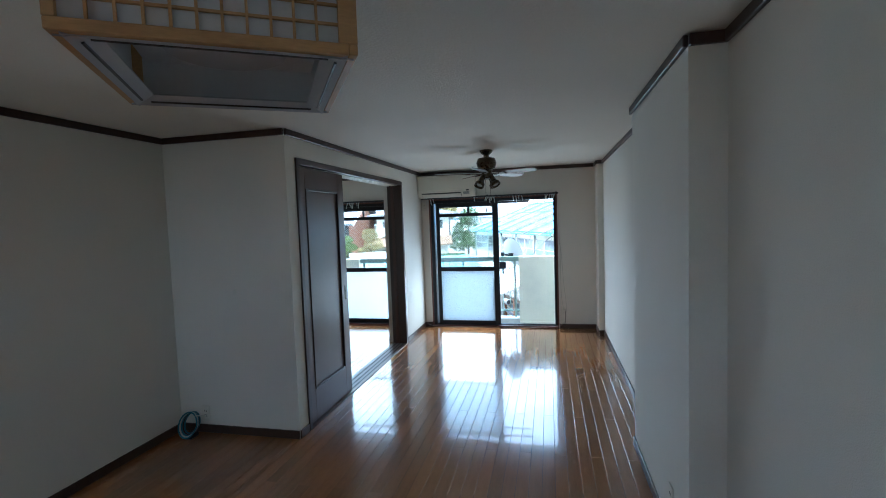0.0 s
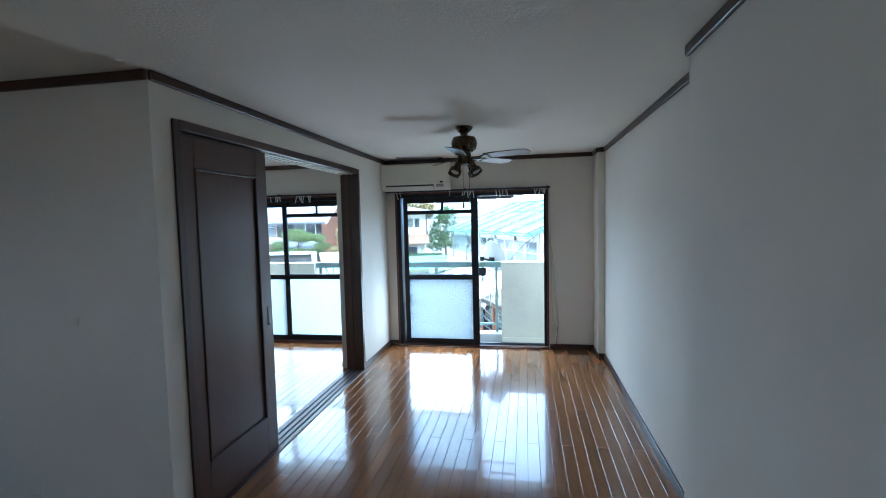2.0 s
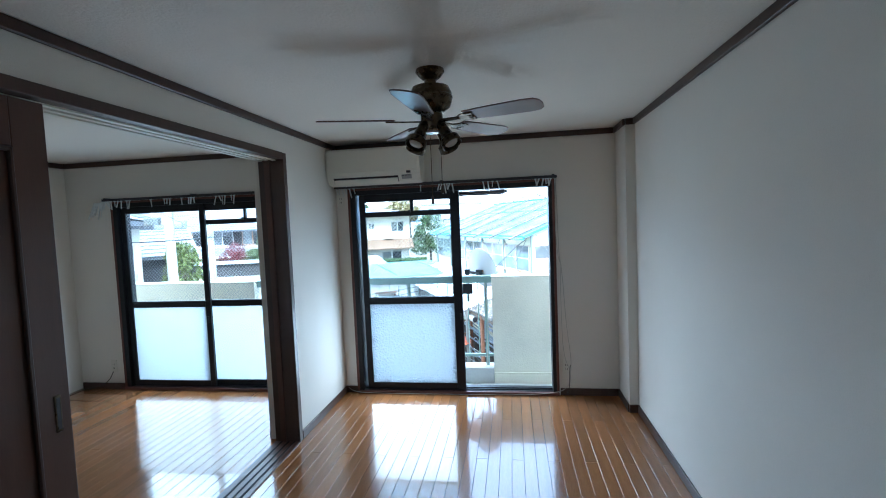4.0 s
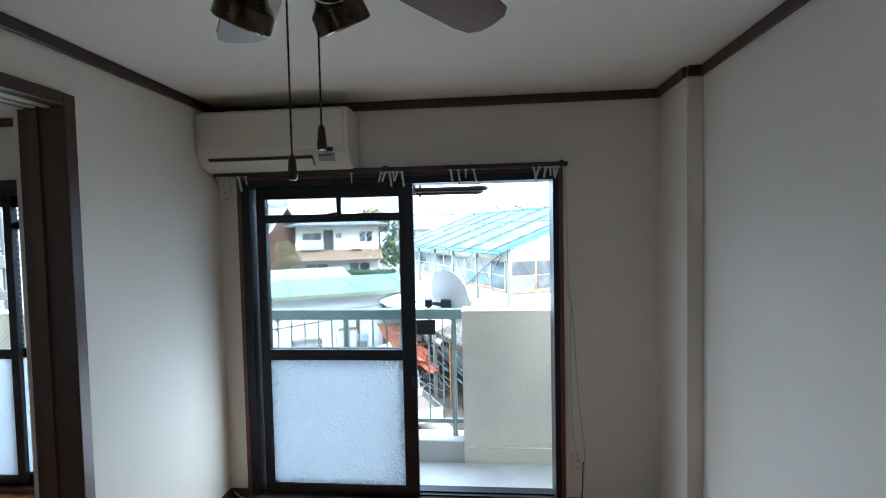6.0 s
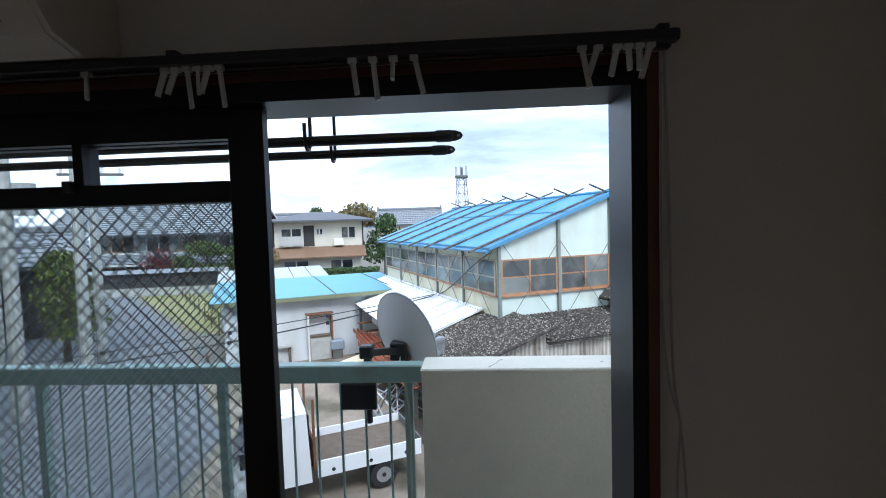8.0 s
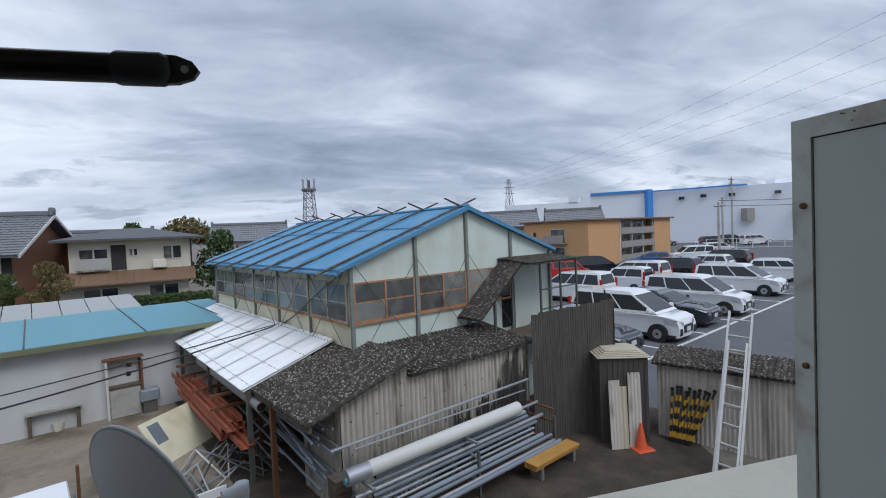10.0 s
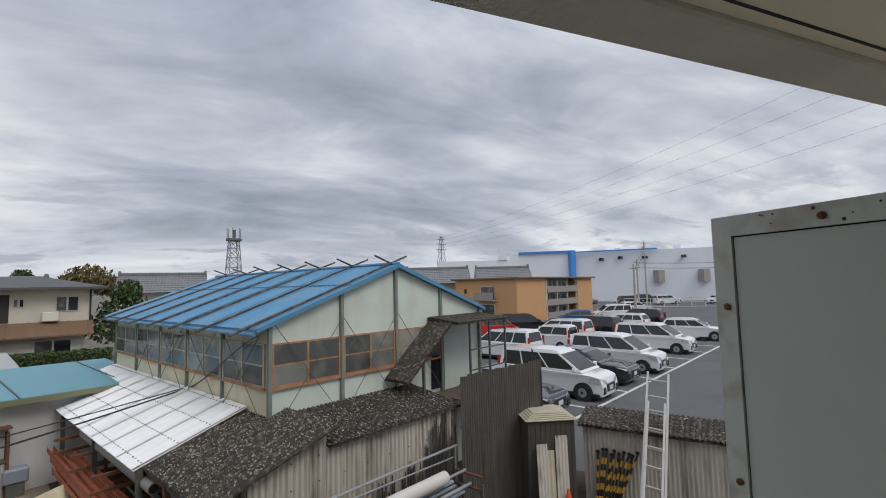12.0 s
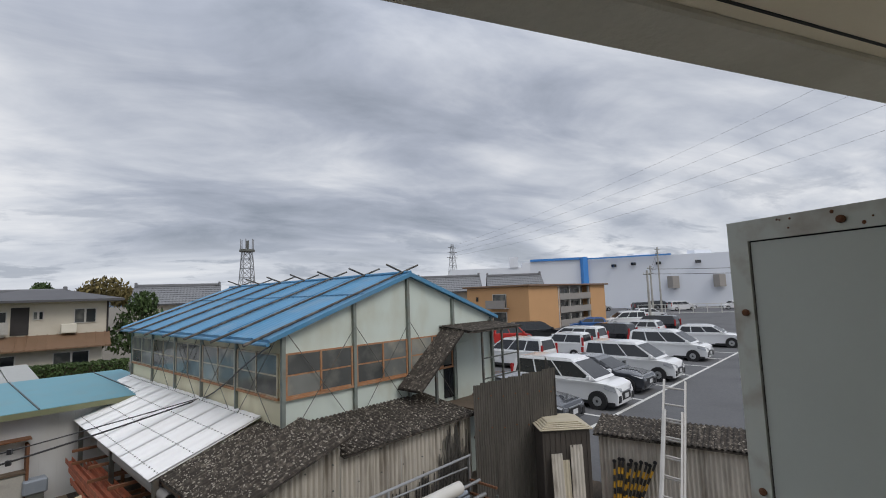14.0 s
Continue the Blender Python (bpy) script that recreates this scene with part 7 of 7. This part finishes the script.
for x in (0.8, 4.6):
    part("outdoor_unit", bx(x, 0.5, 2.75, x + 0.75, 0.86, 3.3, bevel=0.03), WHITE_PLASTIC, h2)
part("balcony_rail", box(bx(0.6, 0.45, 2.85, 2.3, 0.48, 3.55), 0.6, 0.48, 2.85, 0.63, 0.89, 3.55), ALU, h2)
part("corner_post", bx(6.82, 0.86, 2.0, 6.92, 0.898, 4.6), BLACKWOOD, h2)

gable_house("far_house", "house with a grey tiled gable roof behind the workshop", (-12.4, 66.0, GZ), 4, 7.6, 6.0, 4.6, 6.3, HOUSEWALL, HOUSEWALL, rows=8)
gable_house("far_house", "house with a dark tiled roof beside the apartment house", (19.0, 62.5, GZ), -20, 7.0, 6.0, 4.9, 6.5, HOUSEWALL, HOUSEWALL, rows=8)
gable_house("far_house", "house with a dark tiled roof behind the apartment house", (27.6, 60.0, GZ), -25, 6.0, 6.0, 4.9, 6.45, HOUSEWALL, HOUSEWALL, rows=8)
gable_house("far_house", "house with a pale tiled roof behind the cream house", (-21.5, 52.0, GZ), 8, 6.0, 6.0, 4.0, 5.6, HOUSEWALL, HOUSEWALL, rows=8)
gable_house("far_house", "low house with a grey roof in the distance", (-40.0, 60.0, GZ), 15, 12.0, 6.0, 4.0, 5.9, HOUSEWALL, HOUSEWALL, rows=8)

nb = gable_house("neighbour_house", "white-walled neighbour house with a grey tiled roof", (-6.35, 7.08, GZ), 123.6, 7.47, 6.0, 4.75, 6.3, HOUSEWALL, HOUSEWALL, rows=12)
framed_window(nb, 4.68, 3.37, 5.40, 4.15, 0.0)
gable_house("neighbour_house", "white house with a tiled roof behind the neighbour house", (-16.3, 15.6, GZ), 46, 3.4, 5.0, 4.6, 5.9, HOUSEWALL, HOUSEWALL, over=0.4, rows=10)
gable_house("neighbour_house", "dark boarded house with a tiled gable roof across the lane", (-19.7, 21.2, GZ), 46, 4.3, 5.0, 3.1, 4.3, BLACKWOOD, BROWNWALL, over=0.4, rows=8)
sp_ = thing("service_pole", "grey steel service pole with meter boxes and cables", "utility pole", (-7.72, 10.67, GZ))
part("pole", rod(bmesh.new(), (0, 0, 0), (0, 0, 4.9), 0.055, 0.05, seg=12), GALV, sp_, smooth=True)
part("meter_box", bx(-0.24, -0.22, 3.70, 0.20, -0.05, 3.90, bevel=0.01), GREYPANEL, sp_)
part("meter_box", bx(-0.05, -0.20, 3.22, 0.25, -0.05, 3.36, bevel=0.01), GREYPANEL, sp_)
for i, dx_ in enumerate((-0.20, -0.13, -0.08)):
    tube("cable", [(dx_, -0.1, 4.7), (dx_ - 0.02, -0.12, 4.2), (dx_, -0.14, 3.9), (dx_ + 0.02, -0.14, 3.5), (dx_ - 0.06, -0.14, 3.25), (dx_ + 0.05, -0.14, 3.15)], 0.012, DARK_PLASTIC, sp_)
tube("cable", [(-0.85, -0.9, 4.15), (-0.4, -0.45, 4.0), (0, -0.1, 3.95), (0.5, 0.6, 3.95), (1.2, 1.5, 4.0)], 0.011, DARK_PLASTIC, sp_)
tube("cable", [(0, 0, 4.85), (-1.0, 3.0, 4.4), (-2.0, 6.0, 3.6)], 0.008, DARK_PLASTIC, sp_)

gw = thing("garden_wall", "dark boarded garden wall with tile coping and pale base", "garden wall", (-31.0, 32.6, GZ), 12)
part("base", bx(0, 0, 0, 14.4, 0.3, 0.55), CONCRETE, gw)
part("boards", bx(0, 0.05, 0.55, 14.4, 0.25, 1.5), BLACKWOOD, gw)
part("coping", prism(bmesh.new(), [(0, -0.15, 1.5), (0, 0.45, 1.5), (0, 0.15, 1.75)], (14.4, 0, 0)), TILEROOF, gw)
part("gatepost", bx(14.4, -0.05, 0, 14.75, 0.35, 1.7), HUTWALL, gw)


# ---------------------------------------------------------------- plants
def leaf_blob(bm, centre, radii, n_, size, rnd):
    for _ in range(n_):
        while True:
            p = Vector((rnd.uniform(-1, 1), rnd.uniform(-1, 1), rnd.uniform(-1, 1)))
            if 0.35 < p.length < 1:
                break
        c = Vector(centre) + Vector((p.x * radii[0], p.y * radii[1], p.z * radii[2]))
        q = Euler((rnd.uniform(0, 3), rnd.uniform(0, 3), rnd.uniform(0, 3))).to_matrix()
        s_ = size * rnd.uniform(0.6, 1.3)
        vs = [bm.verts.new(c + q @ Vector(k_)) for k_ in ((-s_, 0, 0), (0, -s_ * 0.5, s_ * 0.2), (s_, 0, 0), (0, s_ * 0.5, s_ * 0.2))]
        bm.faces.new(vs)


def tree(label, x, y, blobs, material, trunk_h, seed, size=0.12, n_=260, z=GZ):
    t = thing("tree", label, "tree", (x, y, z))
    rnd = random.Random(seed)
    bm = rod(bmesh.new(), (0, 0, 0), (0.05, 0, trunk_h), 0.12, 0.06, seg=8)
    for c, r in blobs:
        rod(bm, (0.03, 0, trunk_h * 0.6), c, 0.05, 0.015, seg=6)
    part("trunk", bm, BARK, t)
    bm = bmesh.new()
    for c, r in blobs:
        leaf_blob(bm, c, r, n_, size, rnd)
    part("crown", bm, material, t)
    return t


tree("clipped garden pine with green cloud-shaped crown", -18.3, 36.1, [((-0.3, 0, 3.0), (1.15, 0.9, 0.55)), ((0.55, 0, 2.85), (0.85, 0.8, 0.45)), ((0.1, 0, 1.6), (0.9, 0.7, 0.35))], LEAFMID, 2.6, 1, 0.065, 1900)
tree("clipped garden shrub with rounded tiers", -16.5, 36.1, [((0, 0, 2.75), (0.6, 0.6, 0.35)), ((0.25, 0, 2.1), (0.7, 0.6, 0.35)), ((-0.3, 0.1, 1.6), (0.7, 0.6, 0.35))], LEAFMID, 2.2, 2, 0.06, 1100)
tree("low clipped garden bush with green tiers", -20.0, 36.1, [((0, 0, 2.2), (0.75, 0.6, 0.35)), ((0.8, 0, 1.75), (0.8, 0.6, 0.3)), ((-0.5, 0, 1.6), (0.7, 0.6, 0.3))], LEAFMID, 1.8, 12, 0.06, 1100)
tree("brownish green garden tree beside the brown gable", -14.4, 36.1, [((0, 0, 3.1), (0.7, 0.7, 0.55)), ((0.3, 0, 2.3), (0.85, 0.8, 0.55)), ((-0.4, 0, 1.7), (0.8, 0.7, 0.5))], LEAFBROWN, 2.6, 3, 0.08, 600)
tree("dark red maple behind the garden wall", -21.6, 36.1, [((0, 0, 2.5), (0.8, 0.7, 0.6)), ((0.5, 0, 1.9), (0.7, 0.7, 0.5)), ((-0.6, 0, 1.9), (0.8, 0.7, 0.6))], LEAFRED, 2.2, 4, 0.07, 600)
tree("green tree between the houses", -7.5, 43.5, [((0, 0, 3.4), (1.5, 1.2, 1.1)), ((0.8, 0, 2.2), (1.4, 1.2, 1.0)), ((-0.9, 0, 2.1), (1.3, 1.2, 1.0)), ((0.2, 0, 4.4), (0.9, 0.9, 0.8))], LEAF, 3.6, 5, 0.16, 500)
tree("round-topped tree behind the roofs with brownish leaves", -17.5, 75.0, [((0, 0, 6.3), (2.6, 2, 1.5)), ((1.6, 0, 5.4), (2.0, 1.6, 1.2)), ((-1.6, 0, 5.5), (2.0, 1.6, 1.2))], LEAFBROWN, 6, 6, 0.3, 600)
tree("dark tree behind the roofs", -24.8, 78.0, [((0, 0, 6.2), (1.2, 1, 1.3)), ((0.9, 0, 5.4), (1.3, 1, 1)), ((2.2, 0, 5.6), (0.9, 1, 0.9))], LEAF, 6, 7, 0.25, 500)
tree("broad light green treetop behind the tiled house", -36.0, 62.0, [((0, 0, 6.9), (3.4, 2, 1.1)), ((3.2, 0, 6.5), (2.8, 2, 0.9)), ((-3, 0, 6.2), (2.8, 2, 0.9))], LEAFLIGHT, 6, 8, 0.3, 700)
tree("leafy green roadside tree across the lane", -13.6, 19.9, [((0, 0, 2.3), (0.9, 0.9, 0.9)), ((0.4, 0, 1.4), (1.0, 0.9, 0.8)), ((-0.3, 0.2, 3.1), (0.6, 0.6, 0.6))], LEAFLIGHT, 2.4, 9, 0.10, 600)
hd = thing("hedge", "clipped dark green hedge along the grass plot", "hedge", (-15.6, 37.3, GZ), 9)
rndh = random.Random(21)
bm = bmesh.new()
box(bm, 0.1, 0.15, 0, 8.6, 0.75, 1.0)
part("core", bm, BARK, hd)
bm = bmesh.new()
for i in range(5200):
    face_ = rndh.random()
    px, pz, py = rndh.uniform(0, 8.7), rndh.uniform(0.05, 1.18), rndh.uniform(-0.05, 0.2)
    if face_ < 0.35:
        pz, py = rndh.uniform(1.02, 1.22), rndh.uniform(0, 0.9)
    q = Euler((rndh.uniform(0, 3), rndh.uniform(0, 3), rndh.uniform(0, 3))).to_matrix()
    c_ = Vector((px, py, pz))
    vs = [bm.verts.new(c_ + q @ (Vector(k_) * rndh.uniform(0.7, 1.3))) for k_ in ((-0.08, 0, 0), (0, -0.05, 0.02), (0.08, 0, 0), (0, 0.05, 0.02))]
    bm.faces.new(vs)
part("leaves", bm, LEAF, hd)
bm = bmesh.new()
rg_ = random.Random(31)
for i in range(3500):
    c_ = Vector((rg_.uniform(-14, -7.5), rg_.uniform(23, 34), GZ + 0.012))
    if c_.x < -12.2 - (c_.y - 24.4) * 0.95 + 1.5 and c_.y < 34:
        continue
    h_ = rg_.uniform(0.03, 0.12)
    a_ = rg_.uniform(0, 3.14)
    d_ = Vector((math.cos(a_), math.sin(a_), 0)) * 0.05
    vs = [bm.verts.new(c_ - d_), bm.verts.new(c_ + d_), bm.verts.new(c_ + Vector((rg_.uniform(-0.04, 0.04), 0, h_)))]
    bm.faces.new(vs)
tagged(part("grass_tufts", bm, GRASS), "dry grass tufts on the plot", "grass", kind="stuff")

# ---------------------------------------------------------------- distance: factory, masts, poles, wires
fc = thing("factory", "long pale blue-grey factory hall with a bright blue corner strip", "factory", (68.3, 92.6, GZ))
e1, e2 = Vector((58.8 - 68.3, 99.4 - 92.6, 0)) * 1.05, Vector((104 - 68.3, 58 - 92.6, 0))
nrm = Vector((0.6, 0.8, 0)) * 30
part("wall", prism(bmesh.new(), [(0, 0, 0), tuple(e1), tuple(e1 + nrm), tuple(nrm)], (0, 0, 11.2)), FACTORY, fc)
part("wall", prism(bmesh.new(), [(0.3, 0.4, 0), tuple(e2 + Vector((0.3, 0.4, 0))), tuple(e2 + nrm), tuple(nrm)], (0, 0, 11.0)), FACTORY, fc)
part("corner_strip", bar(bmesh.new(), (-0.4, -0.1, 0), (-0.4, -0.1, 11.6), 1.3, 1.0), FACTORYBLUE, fc, "bright blue corner strip")
part("blue_coping", bar(bmesh.new(), Vector((0, -0.2, 11.35)), e1 + Vector((0, -0.2, 11.35)), 0.5, 0.5), FACTORYBLUE, fc)
part("blue_coping", bar(bmesh.new(), Vector((0, -0.1, 11.15)), e2 * 0.35 + Vector((0, -0.1, 11.15)), 0.4, 0.3), FACTORYBLUE, fc)
for f_, z in ((0.12, 9.0), (0.2, 9.2), (0.3, 9.1), (0.45, 9.0)):
    p = e2 * f_
    part("vent", bx(p.x - 0.35, p.y - 0.5, z, p.x + 0.35, p.y + 0.3, z + 0.6), DARKGLASS, fc)
for f_ in (0.35, 0.52, 0.7):
    p = e2 * f_
    part("shutter", bx(p.x - 0.9, p.y - 0.9, 4.0, p.x + 0.9, p.y + 0.5, 6.5), GREYPANEL, fc)
for f_ in (0.25, 0.5, 0.78):
    p = e2 * f_ + nrm * 0.3
    part("roof_unit", bx(p.x - 2.5, p.y - 1, 11.0, p.x + 2.5, p.y + 1, 12.2), FACTORY, fc)
f2 = thing("far_factory", "distant pale factory block with a roof tower", "factory", (92, 184, GZ), -28)
part("block", bx(-18, 0, 0, 26, 20, 14.6), FACTORY, f2)
part("stair_tower", bx(8, -0.5, 14.6, 11.5, 6, 19.0), FACTORY, f2)
part("roof_unit", bx(13, 0, 14.6, 18, 6, 16.6), FACTORY, f2)


MASTGREY = mat("grey_mast_steel", (0.28, 0.29, 0.31), 0.6, 0.2, var=0.1)


def lattice_mast(name, label, cat, x, y, h_, w0, w1, steps, arms, r):
    t = thing(name, label, cat, (x, y, GZ), 20)
    legs = [(-1, -1), (1, -1), (1, 1), (-1, 1)]
    wd = lambda z: w0 + (w1 - w0) * min(1, z / h_)
    for a_, b_ in legs:
        part("leg", rod(bmesh.new(), (a_ * w0, b_ * w0, 0), (a_ * w1, b_ * w1, h_), r, seg=5), MASTGREY, t)
    for i in range(steps):
        z0, z1 = h_ * i / steps, h_ * (i + 1) / steps
        for k_ in range(4):
            p, q = legs[k_], legs[(k_ + 1) % 4]
            for s0, s1, za_, zb_ in ((p, q, z0, z1), (q, p, z0, z1), (p, q, z1, z1)):
                part("brace", rod(bmesh.new(), (s0[0] * wd(za_), s0[1] * wd(za_), za_), (s1[0] * wd(zb_), s1[1] * wd(zb_), zb_), r * 0.6, seg=4), MASTGREY, t)
    for z, w_ in arms:
        part("arm", bx(-w_, -0.15, z, w_, 0.15, z + 0.3), STEEL, t)
    return t


rt = lattice_mast("radio_tower", "steel lattice radio tower with antenna platform", "radio tower", -3.4, 156.5, 19.6, 2.3, 1.15, 7, [(19.4, 1.9)], 0.13)
for k_ in range(6):
    a_ = k_ * math.pi / 3
    part("antenna", rod(bmesh.new(), (1.9 * math.cos(a_), 1.9 * math.sin(a_), 19.0), (1.9 * math.cos(a_), 1.9 * math.sin(a_), 22.6), 0.14, seg=5), MASTGREY, rt)
part("platform", lathe(bmesh.new(), [(2.2, 18.9), (2.2, 19.5)], 12), STEEL, rt)
part("core", rod(bmesh.new(), (0, 0, 19.5), (0, 0, 22.2), 0.5, seg=6), STEEL, rt)
lattice_mast("pylon", "distant steel power pylon", "pylon", 116, 283.2, 36.4, 3.4, 0.5, 8, [(27.5, 4.6), (31, 4.0), (34, 3.2)], 0.16)


def utility_pole(x, y, h_, label, arms=2):
    p = thing("utility_pole", label, "utility pole", (x, y, GZ), 20)
    part("pole", rod(bmesh.new(), (0, 0, 0), (0, 0, h_), 0.16, 0.10, seg=10), CONCRETE, p, smooth=True)
    for i in range(arms):
        a_ = part("crossarm", bx(-0.9, -0.05, h_ - 0.5 - 0.7 * i, 0.9, 0.05, h_ - 0.42 - 0.7 * i), STEEL, p)
        for px in (-0.8, -0.3, 0.3, 0.8):
            part("insulator", rod(bmesh.new(), (px, 0, h_ - 0.42 - 0.7 * i), (px, 0, h_ - 0.25 - 0.7 * i), 0.04, seg=6), WHITEPIPE, a_)
    return p


utility_pole(52.0, 58.0, 7.4, "concrete utility pole at the car park's edge")
utility_pole(62.0, 66.0, 11.0, "concrete utility pole before the factory")
utility_pole(40.3, 47.0, 6.2, "slim dark pole at the car park's edge", 1)
upn = utility_pole(-10.4, 15.2, 8.4, "concrete utility pole with a transformer and bundled cables across the lane", 3)
part("transformer", rod(bmesh.new(), (0.35, 0, 4.6), (0.35, 0, 5.3), 0.22, seg=12), GREY_PLASTIC, upn)
part("junction_box", bx(-0.9, -0.12, 4.35, -0.25, 0.12, 4.55), STEEL, upn)
utility_pole(-10.9, 17.6, 7.6, "concrete utility pole beside the green tree", 2)
utility_pole(-12.3, 19.8, 7.2, "slim concrete utility pole beside the green tree", 2)
nb = thing("white_house", "white rendered neighbouring house across the lane", "house", (-13.2, 16.6, GZ), 140)
part("wall", bx(0, 0, 0, 7.5, 6, 6.0), HUTWALL, nb)
part("roof", prism(bmesh.new(), [(-0.4, -0.5, 6.0), (-0.4, 6.5, 6.0), (-0.4, 3, 7.3)], (8.3, 0, 0)), TILEROOF, nb)
for x in (1.2, 4.2):
    framed_window(nb, x, 3.6, x + 1.5, 4.7, 0.0)
fnc = thing("car_park_fence", "pale mesh fence along the far side of the car park", "fence", (57, 66, GZ), -38)
for i in range(19):
    part("post", bx(i * 2.0 - 0.05, -0.05, 0, i * 2.0 + 0.05, 0.05, 1.5), WHITEPIPE, fnc)
for z in (0.1, 0.8, 1.45):
    part("rail", bx(0, -0.03, z, 36, 0.03, z + 0.07), WHITEPIPE, fnc)
hl = thing("far_hills", "hills on the horizon, distance haze painted in blue-grey", "hills", (0, 1800, GZ), kind="structure")
bm = bmesh.new()
pts = [(-1500, 0, 0)]
for i in range(61):
    x = -1500 + 50 * i
    pts.append((x, 0, 26 + 34 * noise.noise((x * 0.0022, 3.1, 0)) + 9 * noise.noise((x * 0.011, 1.7, 0))))
pts.append((1500, 0, 0))
# the haze of distance is put into the hills' blue-grey colour
part("ridge_line", prism(bm, pts, (0, 60, 0)), mat("hill_painted_haze", (0.16, 0.22, 0.30), 0.95, var=0.15, scale=0.02), hl)


def wire_line(name, label, a, b_, sag, r, clamp=0):
    w = thing(name, label, "cable", a)
    a, b_ = Vector(a), Vector(b_)
    pts = [tuple((b_ - a) * (i / 10) + Vector((0, 0, -4 * sag * (i / 10) * (1 - i / 10)))) for i in range(11)]
    tube("wire", pts, r, DARK_PLASTIC, w)
    for i in range(clamp):
        p = Vector(pts[1 + 2 * i])
        part("clip", bx(p.x - 0.03, p.y - 0.03, p.z - 0.05, p.x + 0.03, p.y + 0.03, p.z + 0.03), DARK_PLASTIC, w)
    return w


hook_pt = Vector((0.26, 15.37, 0)) + V * 3.5 + Vector((0, 0, -0.40))
wire_line("service_cable", "black overhead service cable running to the workshop", (-9.6, 11.5, -0.70), tuple(hook_pt), 0.26, 0.016, 4)
wire_line("service_cable", "black overhead service cable running to the workshop", (-9.6, 11.6, -0.60), tuple(hook_pt + Vector((0, 0, 0.02))), 0.12, 0.011, 4)
lp_ = Vector((0.26, 15.37, 0)) - U * 0.1
tube("cable", [(0, 0, 0), tuple((lp_ + V * 2.2 + Vector((0, 0, -0.1))) - hook_pt), tuple((lp_ + V * 1.4 + Vector((0, 0, 0.5))) - hook_pt), tuple((lp_ + V * 0.2 + Vector((0, 0, 0.9))) - hook_pt)], 0.014, DARK_PLASTIC, thing("loose_cable", "loose cable looping up the workshop's corner", "cable", tuple(hook_pt)))
for i, z in enumerate((13.0, 16.0, 19.5, 23.5)):
    wire_line("power_line", "thin distant power line", (116, 283, 26 + 2.2 * i), (160, 60, 44 + 7 * i), 4, 0.03)
for i, (z0, z1) in enumerate(((4.3, 8.2), (3.6, 7.5))):
    wire_line("power_line", "thin overhead line before the factory", (52.0, 58.0, z0), (62.0, 66.0, z1), 0.4, 0.03)
    wire_line("power_line", "thin overhead line before the factory", (52.0, 58.0, z0), (80, 30, z0 + 1), 0.8, 0.03)
    wire_line("power_line", "thin overhead line behind the houses", (-10.4, 15.2, 5.2 - 0.7 * i), (-10.9, 17.6, 4.5 - 0.7 * i), 0.2, 0.012)
    wire_line("power_line", "thin overhead line across the lane", (-10.4, 15.2, 3.5 - 0.8 * i), (-22, 10.0, 3.8 - 0.7 * i), 0.3, 0.014)
# ---------------------------------------------------------------- floor boards, last
PWID, PLEN = 0.0757, 1.82


def plank_mesh(w, l):
    bm = bx(0, 0, -0.012, w, l, 0.0, bevel=0.0)
    top = [e for e in bm.edges if all(v.co.z > -0.001 for v in e.verts)]
    bmesh.ops.bevel(bm, geom=top, offset=0.0009, segments=1, affect="EDGES")
    me = bpy.data.meshes.new("plank")
    bm.to_mesh(me)
    bm.free()
    me.materials.append(PLANK)
    return me


def lay(name, x0, x1, y0, y1, label, near):
    fl = thing(name, label, "floor", kind="structure")
    part("subfloor", bx(x0, y0, -0.03, x1, y1, -0.009), GROOVE, fl)
    full = {}
    rest = bmesh.new()
    i, x = 0, x0
    while x < x1 - 0.005:
        w = min(PWID, x1 - x) - 0.0012
        y = y0 - ((i * 0.607) % PLEN)
        while y < y1:
            a, b_ = max(y, y0), min(y + PLEN, y1)
            if b_ - a > 0.02:
                if near(x, (a + b_) / 2):
                    key = (round(w, 3), round(b_ - a - 0.001, 3))
                    if key not in full:
                        full[key] = plank_mesh(*key)
                    o = new("plank", full[key])
                    o.parent = fl
                    o.location = (x, a, 0)
                else:
                    box(rest, x, a, -0.012, x + w, b_ - 0.001, 0.0)
            y += PLEN
        x += PWID
        i += 1
    if rest.verts:
        tagged(part("planks", rest, PLANK, fl), kind="stuff")
    else:
        rest.free()
    return fl


lay("floor", XL, XR, YB, YF, "glossy orange-brown varnished strip wood floor", lambda x, y: y > 0.6)
lay("floor_back", XW, XL, YB, YJ, "glossy brown varnished strip wood floor of the back part", lambda x, y: y > 1.5)
lay("floor_second_room", XR2, XL, YJ, YF, "glossy orange-brown varnished strip wood floor of the second room", lambda x, y: True)
